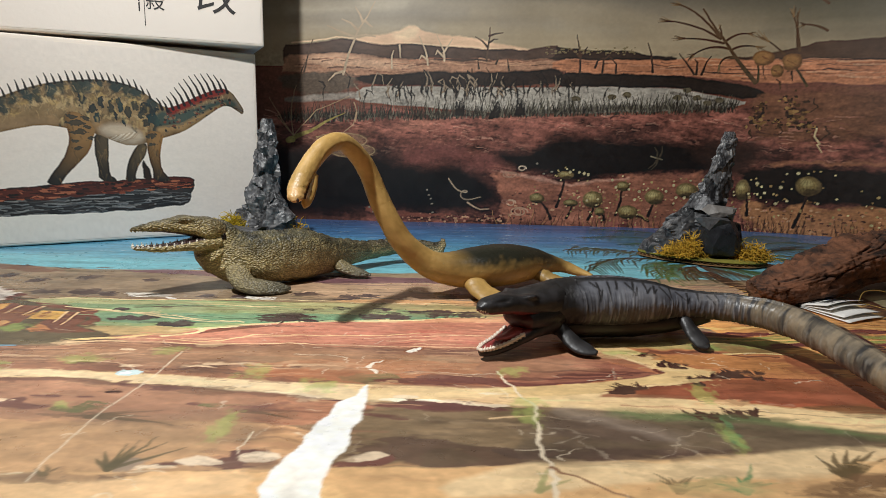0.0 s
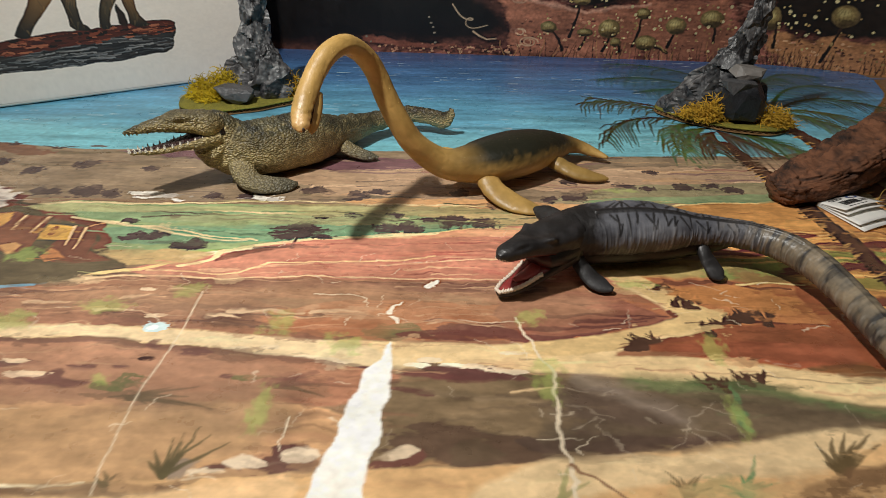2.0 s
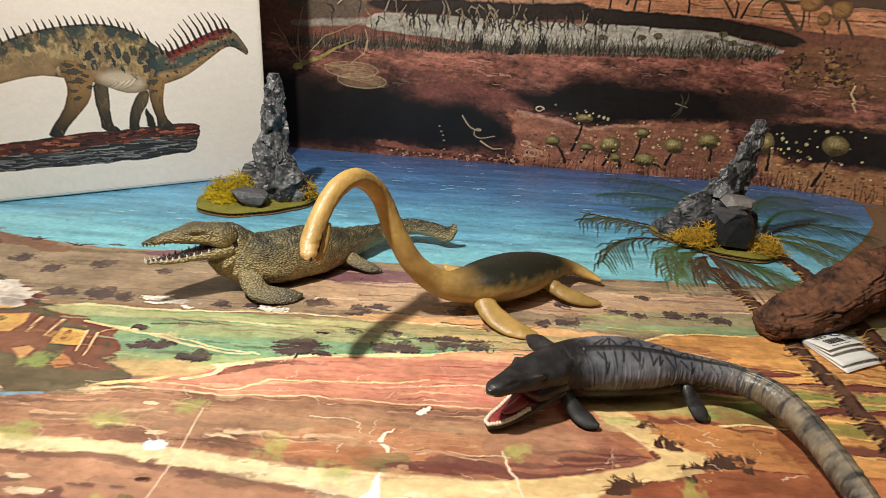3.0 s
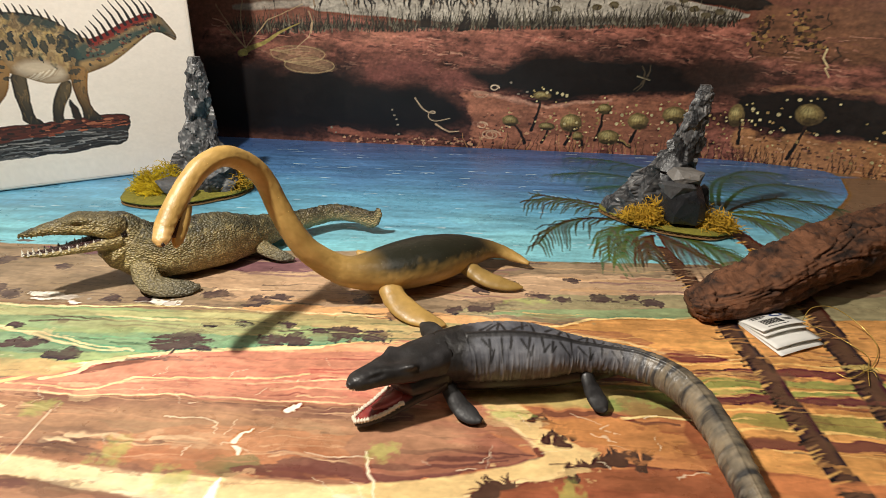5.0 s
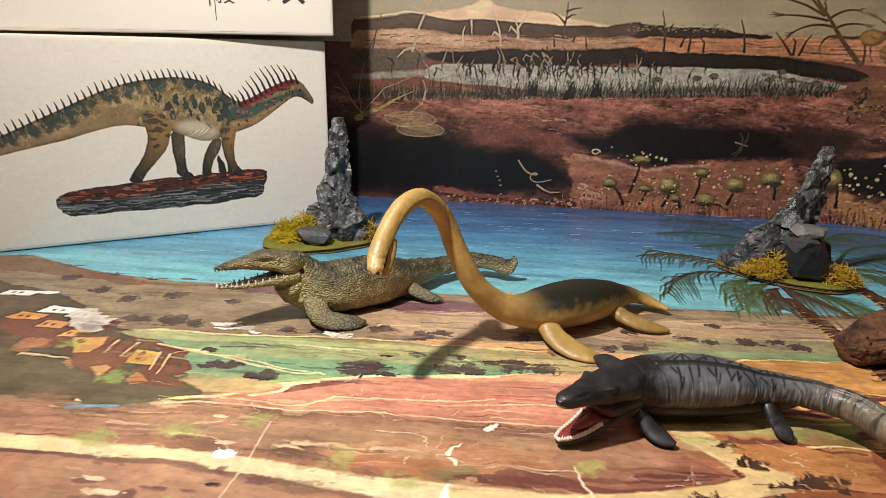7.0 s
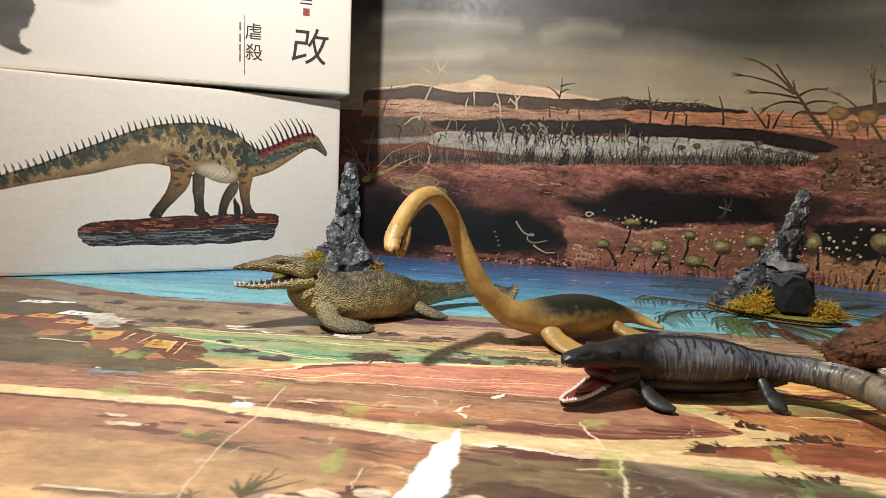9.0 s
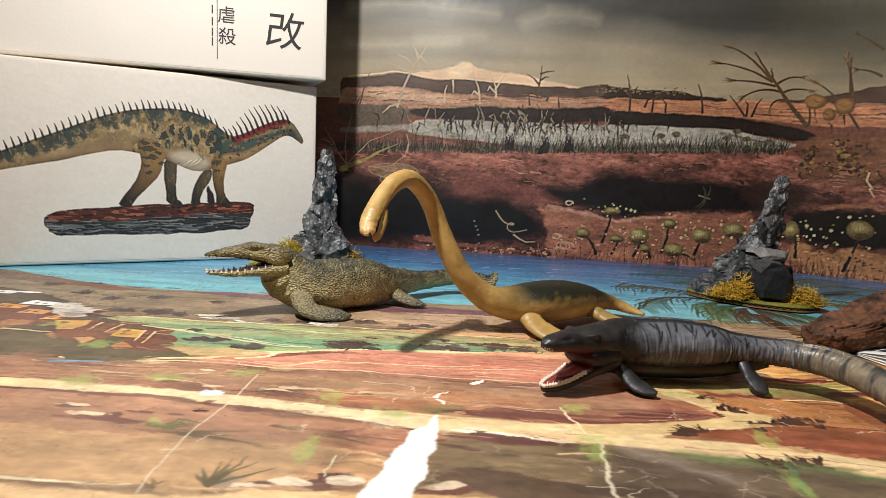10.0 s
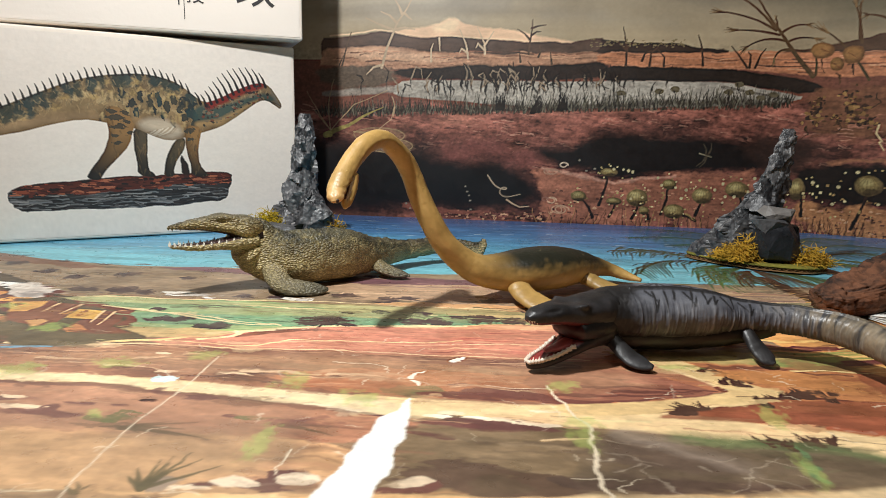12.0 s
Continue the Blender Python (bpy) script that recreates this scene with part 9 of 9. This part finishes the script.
def moss_mesh(spots, seed):
    """Foam moss: a thicket of short bent strands over small heaps. spots: x, y, base, radius, height, strands."""
    dice = random.Random(seed)
    verts, faces = [], []
    for x, y, z, r, h, count in spots:
        for _ in range(count):
            a, q = dice.uniform(0, 6.283), math.sqrt(dice.random())
            lift = h * (1 - q * q * 0.8)
            at = Vector((x + r * q * math.cos(a), y + r * 0.8 * q * math.sin(a), z + lift * dice.uniform(0.1, 1.0)))
            way = Vector((dice.uniform(-1, 1), dice.uniform(-1, 1), dice.uniform(-0.3, 0.9))).normalized()
            thick = dice.uniform(0.028, 0.055)
            long = dice.uniform(0.14, 0.3)
            base = len(verts)
            for k in range(4):
                c = at + way * (long * k)
                way = (way + Vector((dice.uniform(-0.6, 0.6), dice.uniform(-0.6, 0.6), dice.uniform(-0.5, 0.4)))).normalized()
                side = way.orthogonal().normalized()
                other = way.cross(side)
                t = thick * (1 - 0.18 * k)
                for j in range(3):
                    p = (c + side * (t * math.cos(j * 2.094)) + other * (t * math.sin(j * 2.094)))
                    verts.append((p.x * CM, p.y * CM, max(p.z, z + 0.01) * CM))
            for k in range(3):
                for j in range(3):
                    faces.append((base + 3 * k + j, base + 3 * k + (j + 1) % 3, base + 3 * k + 3 + (j + 1) % 3, base + 3 * k + 3 + j))
            faces.append((base, base + 2, base + 1))
            faces.append((base + 9, base + 10, base + 11))
    data = bpy.data.meshes.new("moss")
    data.from_pydata(verts, [], faces)
    return data


def outline(cx, cy, rx, ry, turn, seed, n=96):
    pts = []
    for k in range(n):
        a = 2 * math.pi * k / n
        r = 1 + 0.07 * math.sin(2 * a + seed) + 0.04 * math.sin(3 * a + 2 * seed) + 0.015 * math.sin(9 * a + seed)
        x, y = rx * r * math.cos(a), ry * r * math.sin(a)
        pts.append((cx + x * math.cos(turn) - y * math.sin(turn), cy + x * math.sin(turn) + y * math.cos(turn)))
    return pts


def slab(points, z0, z1, cx, cy, grow=1.0, dome=0.0):
    bm = bmesh.new()
    rings = []
    for f, z in ((grow, z0), (grow, z1), (0.9 * grow, z1 + 0.6 * dome), (0.5 * grow, z1 + dome)):
        rings.append([bm.verts.new(((cx + (x - cx) * f) * CM, (cy + (y - cy) * f) * CM, z * CM)) for x, y in points])
    n = len(points)
    for one, two in zip(rings, rings[1:]):
        for j in range(n):
            bm.faces.new((one[j], one[(j + 1) % n], two[(j + 1) % n], two[j]))
    bm.faces.new(rings[-1])
    bm.faces.new(list(reversed(rings[0])))
    return bm


def card_base(thing, cx, cy, rx, ry, turn, seed):
    edge = outline(cx, cy, rx, ry, turn, seed)
    part("lower_liner", slab(edge, 0.02, 0.08, cx, cy), CARD_EDGE_MAT, thing, smooth=False)
    fine = outline(cx, cy, rx, ry, turn, seed, 420)
    bm = bmesh.new()
    low, high = [], []
    for k, (x, y) in enumerate(fine):
        wave = 0.5 + 0.5 * math.sin(k * 2 * math.pi / 7)
        f = 0.985
        for row, z in ((low, 0.08 + 0.17 * wave), (high, 0.11 + 0.17 * wave)):
            row.append((bm.verts.new(((cx + (x - cx) * f) * CM, (cy + (y - cy) * f) * CM, z * CM)), bm.verts.new(((cx + (x - cx) * 0.8) * CM, (cy + (y - cy) * 0.8) * CM, z * CM))))
    n = len(fine)
    for k in range(n):
        j = (k + 1) % n
        bm.faces.new((low[k][0], low[j][0], high[j][0], high[k][0]))
        bm.faces.new((high[k][0], high[j][0], high[j][1], high[k][1]))
        bm.faces.new((low[k][0], low[k][1], low[j][1], low[j][0]))
    part("corrugated_flute", bm, CARD_EDGE_MAT, thing, smooth=False)
    part("turf", slab(edge, 0.28, 0.36, cx, cy, 1.0, 0.12), TURF_MAT, thing, "olive green flocked top")


def moss_part(thing, spots, seed, mat, label):
    data = moss_mesh(spots, seed)
    data.materials.append(mat)
    ob = new("moss", data)
    ob.parent = thing
    ob.matrix_parent_inverse = thing.matrix_world.inverted()
    return tagged(ob, label)


west_islet = tagged(empty("rock_islet", -16.3, 53.2), "grey crumpled paper rock spire with yellow moss on cardboard", "model rock", group="rock islets")
card_base(west_islet, -16.4, 53.2, 4.4, 3.5, 0.35, 1.0)
part("spire", spire_mesh([(0.3, -15.9, 54.4, 2.5), (1.6, -15.7, 54.3, 2.0), (3.4, -15.4, 54.2, 1.55), (5.4, -15.15, 54.1, 1.12), (7.4, -14.95, 54.0, 0.82), (9.0, -14.85, 54.0, 0.62), (9.9, -14.8, 54.0, 0.40)], 0.75, 3.0), SPIRE_MAT, west_islet, smooth=False)
part("boulder", spire_mesh([(0.3, -14.1, 53.2, 1.45), (1.0, -14.1, 53.2, 1.45), (2.2, -14.15, 53.3, 1.25), (3.4, -14.25, 53.4, 0.85), (4.2, -14.4, 53.5, 0.35)], 0.8, 11.0, 48, 44, 0.9), SPIRE_MAT, west_islet, smooth=False)
part("boulder", boulder_mesh(-16.3, 51.2, 0.3, 1.5, 0.9, 1.5, 9), SLATE_MAT, west_islet, smooth=False)
moss_part(west_islet, [(-19.0, 52.6, 0.4, 1.2, 1.4, 420), (-17.4, 52.4, 0.4, 1.3, 2.1, 560), (-18.4, 51.6, 0.4, 1.0, 0.9, 260)], 31, MOSS_MAT, "yellow-green foam moss")
moss_part(west_islet, [(-12.7, 53.6, 0.4, 0.85, 1.5, 260)], 32, MOSS_OCHRE_MAT, "ochre foam moss")

east_islet = tagged(empty("rock_islet", 19.0, 50.8), "dark grey crumpled rock spire with ochre moss on cardboard", "model rock", group="rock islets")
card_base(east_islet, 18.6, 50.8, 4.3, 2.7, -0.46, 2.2)
part("spire", spire_mesh([(0.3, 17.4, 52.0, 3.0), (1.2, 17.55, 51.7, 2.75), (2.7, 18.05, 51.3, 2.1), (4.3, 18.75, 50.9, 1.28), (5.9, 19.15, 50.5, 0.90), (7.8, 19.45, 50.2, 0.66), (8.9, 19.55, 50.1, 0.50), (9.4, 19.55, 50.1, 0.32)], 0.62, 7.0), SPIRE_MAT, east_islet, smooth=False)
part("boulder", boulder_mesh(18.9, 48.9, 0.3, 1.62, 1.0, 3.3, 12, 34), BOULDER_MAT, east_islet, smooth=False)
part("slate", boulder_mesh(18.5, 48.75, 2.3, 1.3, 0.95, 1.75, 33, 20, 0.15, 0.6), SLATE_MAT, east_islet, "grey broken slate", smooth=False)
part("slate", boulder_mesh(19.1, 49.35, 3.0, 1.45, 0.95, 1.35, 19, 18, 0.0, 0.15), PALE_STONE_MAT, east_islet, "flat pale grey slate", smooth=False)
part("slate", boulder_mesh(15.8, 51.3, 0.3, 1.2, 0.7, 1.2, 25, 16), SLATE_MAT, east_islet, "grey broken slate", smooth=False)
part("boulder", boulder_mesh(20.55, 50.0, 0.3, 0.55, 0.9, 2.6, 21), BOULDER_MAT, east_islet, smooth=False)
moss_part(east_islet, [(16.6, 49.6, 0.4, 1.0, 0.9, 300), (17.3, 49.2, 0.4, 0.75, 1.7, 320), (15.9, 50.2, 0.4, 0.7, 0.5, 110)], 41, MOSS_OCHRE_MAT, "ochre foam moss")
moss_part(east_islet, [(21.2, 48.8, 0.35, 1.1, 1.2, 360), (22.0, 48.5, 0.3, 0.7, 0.7, 140)], 42, MOSS_OCHRE_MAT, "ochre foam moss")


# ---- driftwood ----
def driftwood():
    thing = tagged(empty("driftwood", 20.0, 38.6), "reddish brown weathered driftwood log with deep grooves", "driftwood")
    bm = bmesh.new()
    light, dark = rgb(112, 72, 48), rgb(34, 21, 15)

    def fibre(s, a, p):
        """Long broken cracks and fine ribs that run with the grain: below zero in a crack."""
        bend = 0.7 * noise.noise(Vector((s * 6.0, a * 0.8, 2.0))) + 0.5 * s
        rib = abs(noise.noise(Vector((math.cos(a + bend) * 1.9, math.sin(a + bend) * 1.9, s * 5.5))))
        gap = min(1.0, max(0.0, 0.5 + 3.0 * noise.noise(Vector((s * 9.0, a * 1.3, 12.0)))))
        fine = noise.noise(Vector((math.cos(a + bend) * 11, math.sin(a + bend) * 11, s * 13.0 + 7.0)))
        return gap * (min(1.0, rib * 11.0) - 1.0), fine

    turned = [0.0]

    def wood(s, up, p):
        rib, fine = fibre(s, turned[0], p)
        c = blend(light, dark, 0.35 - 0.9 * grain(Vector((p.x * 0.5, p.y * 0.5, p.z * 1.6)), 0.9, 3) - 0.25 * grain(p, 3.2, 6) - 0.35 * fine)
        return blend(c, dark, -1.0 * rib)

    def groove(s, a, p):
        turned[0] = a
        rib, fine = fibre(s, a, p)
        crag = abs(grain(p, 0.75, 8)) - 0.25
        ledge = max(0.0, math.sin(a)) ** 3 * grain(p, 1.3, 14)
        blunt = 0.35 * grain(p, 0.9, 21) * max(0.0, 1 - s * 7)
        return 0.24 * rib + 0.05 * fine + 0.16 * crag + 0.24 * ledge + blunt + 0.12 * grain(Vector((p.x * 0.4, p.y * 0.4, p.z)), 1.1, 17) + 0.03 * grain(p, 2.8, 2)

    sweep(bm, [(16.5, 37.25, 0.60, 0.5, 0.42), (16.75, 37.3, 0.68, 0.95, 0.66), (17.6, 37.6, 0.78, 1.25, 0.78), (19.2, 38.3, 1.02, 1.5, 0.98), (21.2, 39.4, 1.36, 1.65, 1.15), (23.2, 40.8, 1.65, 1.75, 1.22), (25.6, 42.3, 1.8, 1.85, 1.3), (28.5, 43.9, 1.95, 2.0, 1.36), (32.5, 46.0, 2.0, 2.0, 1.45), (37, 48.2, 2.0, 1.8, 1.5), (41, 50.0, 1.8, 1.0, 1.0), (42.5, 50.6, 1.7, 0.2, 0.2)],
          300, 130, wood, groove, square=3.0)
    part("log", bm, DRIFT_MAT, thing)
    bm = bmesh.new()
    sweep(bm, [(22.2, 40.8, 2.0, 0.5, 0.4), (23.2, 41.4, 2.5, 0.85, 0.5), (24.6, 42.3, 2.8, 0.9, 0.5), (26.0, 43.1, 2.9, 0.7, 0.45), (27.6, 44.2, 2.8, 0.2, 0.2)], 60, 36, wood, groove)
    part("branch_stub", bm, DRIFT_MAT, thing)
    return thing


driftwood()


# ---- folded paper tag ----
def swing_tag():
    thing = tagged(empty("swing_tag", 20.3, 35.6), "white folded paper tag with barcode and gold string", "tag")

    def sheet(corners, lift, bend, name, mat, thick=0.02):
        bm = bmesh.new()
        n = 9
        grid = []
        for i in range(n):
            row = []
            for j in range(n):
                s, t = i / (n - 1), j / (n - 1)
                (ax, ay), (bx, by), (cx, cy), (dx, dy) = corners
                x = (ax * (1 - s) + bx * s) * (1 - t) + (dx * (1 - s) + cx * s) * t
                y = (ay * (1 - s) + by * s) * (1 - t) + (dy * (1 - s) + cy * s) * t
                z = lift[0] * (1 - s) * (1 - t) + lift[1] * s * (1 - t) + lift[2] * s * t + lift[3] * (1 - s) * t + bend * math.sin(math.pi * t)
                row.append((bm.verts.new((x * CM, y * CM, z * CM)), bm.verts.new((x * CM, y * CM, (z + thick) * CM))))
            grid.append(row)
        for i in range(n - 1):
            for j in range(n - 1):
                for k in (0, 1):
                    bm.faces.new([grid[a][b][k] for a, b in ((i, j), (i + 1, j), (i + 1, j + 1), (i, j + 1))])
        rim = [(i, 0) for i in range(n)] + [(n - 1, j) for j in range(1, n)] + [(i, n - 1) for i in range(n - 2, -1, -1)] + [(0, j) for j in range(n - 2, 0, -1)]
        for a, b in zip(rim, rim[1:] + rim[:1]):
            bm.faces.new((grid[a[0]][a[1]][0], grid[b[0]][b[1]][0], grid[b[0]][b[1]][1], grid[a[0]][a[1]][1]))
        return part(name, bm, mat, thing)

    a, b, c, d = (18.75, 36.75), (19.75, 33.9), (22.2, 35.1), (21.2, 37.75)
    sheet([a, b, c, d], (0.06, 0.03, 0.05, 0.08), 0.05, "page", TAG_MAT)
    sheet([a, (19.65, 34.25), (22.1, 35.3), d], (0.12, 0.20, 0.26, 0.14), 0.08, "page", TAG_MAT)
    sheet([a, (19.4, 35.0), (21.8, 36.0), d], (0.16, 0.38, 0.44, 0.18), 0.10, "page", TAG_MAT)
    sheet([a, (19.3, 35.15), (21.7, 36.15), d], (0.20, 0.56, 0.62, 0.22), 0.10, "page", TAG_MAT)

    def on_page(s, t):
        ax, ay, bx, by, cx, cy, dx, dy = *a, 19.3, 35.15, 21.7, 36.15, *d
        x = (ax * (1 - s) + bx * s) * (1 - t) + (dx * (1 - s) + cx * s) * t
        y = (ay * (1 - s) + by * s) * (1 - t) + (dy * (1 - s) + cy * s) * t
        z = 0.20 * (1 - s) * (1 - t) + 0.56 * s * (1 - t) + 0.62 * s * t + 0.22 * (1 - s) * t + 0.10 * math.sin(math.pi * t)
        return Vector((x, y, z + 0.035))

    def stripe(name, s0, t0, s1, t1, mat):
        bm = bmesh.new()
        low = [bm.verts.new(on_page(s, t) * CM) for s, t in ((s0, t0), (s1, t0), (s1, t1), (s0, t1))]
        high = [bm.verts.new((v.co.x, v.co.y, v.co.z + 0.00008)) for v in low]
        bm.faces.new(high)
        bm.faces.new(list(reversed(low)))
        for j in range(4):
            bm.faces.new((low[j], low[(j + 1) % 4], high[(j + 1) % 4], high[j]))
        return part(name, bm, mat, thing, smooth=False)

    dice = random.Random(3)
    t = 0.22
    while t < 0.62:
        w = dice.choice((0.012, 0.02, 0.03))
        stripe("barcode_bar", 0.42, t, 0.74, t + w, INK_MAT)
        t += w + dice.choice((0.014, 0.022))
    for s, t0, t1 in ((0.18, 0.14, 0.5), (0.26, 0.16, 0.42), (0.84, 0.2, 0.66), (0.5, 0.70, 0.92), (0.6, 0.70, 0.88)):
        stripe("caption_bar", s, t0, s + 0.035, t1, INK_MAT)
    for name, r, mat, up in (("blue_oval", 1.0, BLUE_INK_MAT, 0.0), ("oval_centre", 0.62, TAG_MAT, 0.012)):
        bm = bmesh.new()
        ring = []
        for k in range(28):
            q = on_page(0.20 + 0.10 * r * math.cos(k * 0.2244), 0.74 + 0.15 * r * math.sin(k * 0.2244))
            ring.append(bm.verts.new((q.x * CM, q.y * CM, (q.z + 0.01 + up) * CM)))
        bm.faces.new(ring)
        part(name, bm, mat, thing, smooth=False)

    def string(points, r):
        bm = bmesh.new()
        sweep(bm, [(*q, r, r) for q in points], 90, 7, lambda s, up, p: rgb(206, 176, 96), side=(0.2, 0.3, 1.0))
        return part("string", bm, STRING_MAT, thing)

    string([(21.6, 36.4, 0.5), (22.3, 37.1, 0.9), (23.4, 37.2, 0.9), (24.4, 36.4, 0.4), (24.6, 35.2, 0.10), (23.9, 33.9, 0.06), (23.0, 33.0, 0.05), (22.0, 32.4, 0.06), (21.6, 32.7, 0.08)], 0.022)
    string([(21.6, 36.3, 0.5), (22.6, 35.9, 0.3), (23.4, 35.2, 0.08), (23.7, 34.2, 0.05), (23.1, 33.0, 0.05), (22.6, 31.9, 0.05)], 0.020)
    for k in range(5):
        string([(22.9, 33.0, 0.07), (23.0 + 0.3 * math.cos(k * 1.3), 33.0 + 0.3 * math.sin(k * 1.3), 0.2), (22.9 + 0.6 * math.cos(k * 1.3), 32.9 + 0.5 * math.sin(k * 1.3), 0.12)], 0.016)
    return thing


swing_tag()
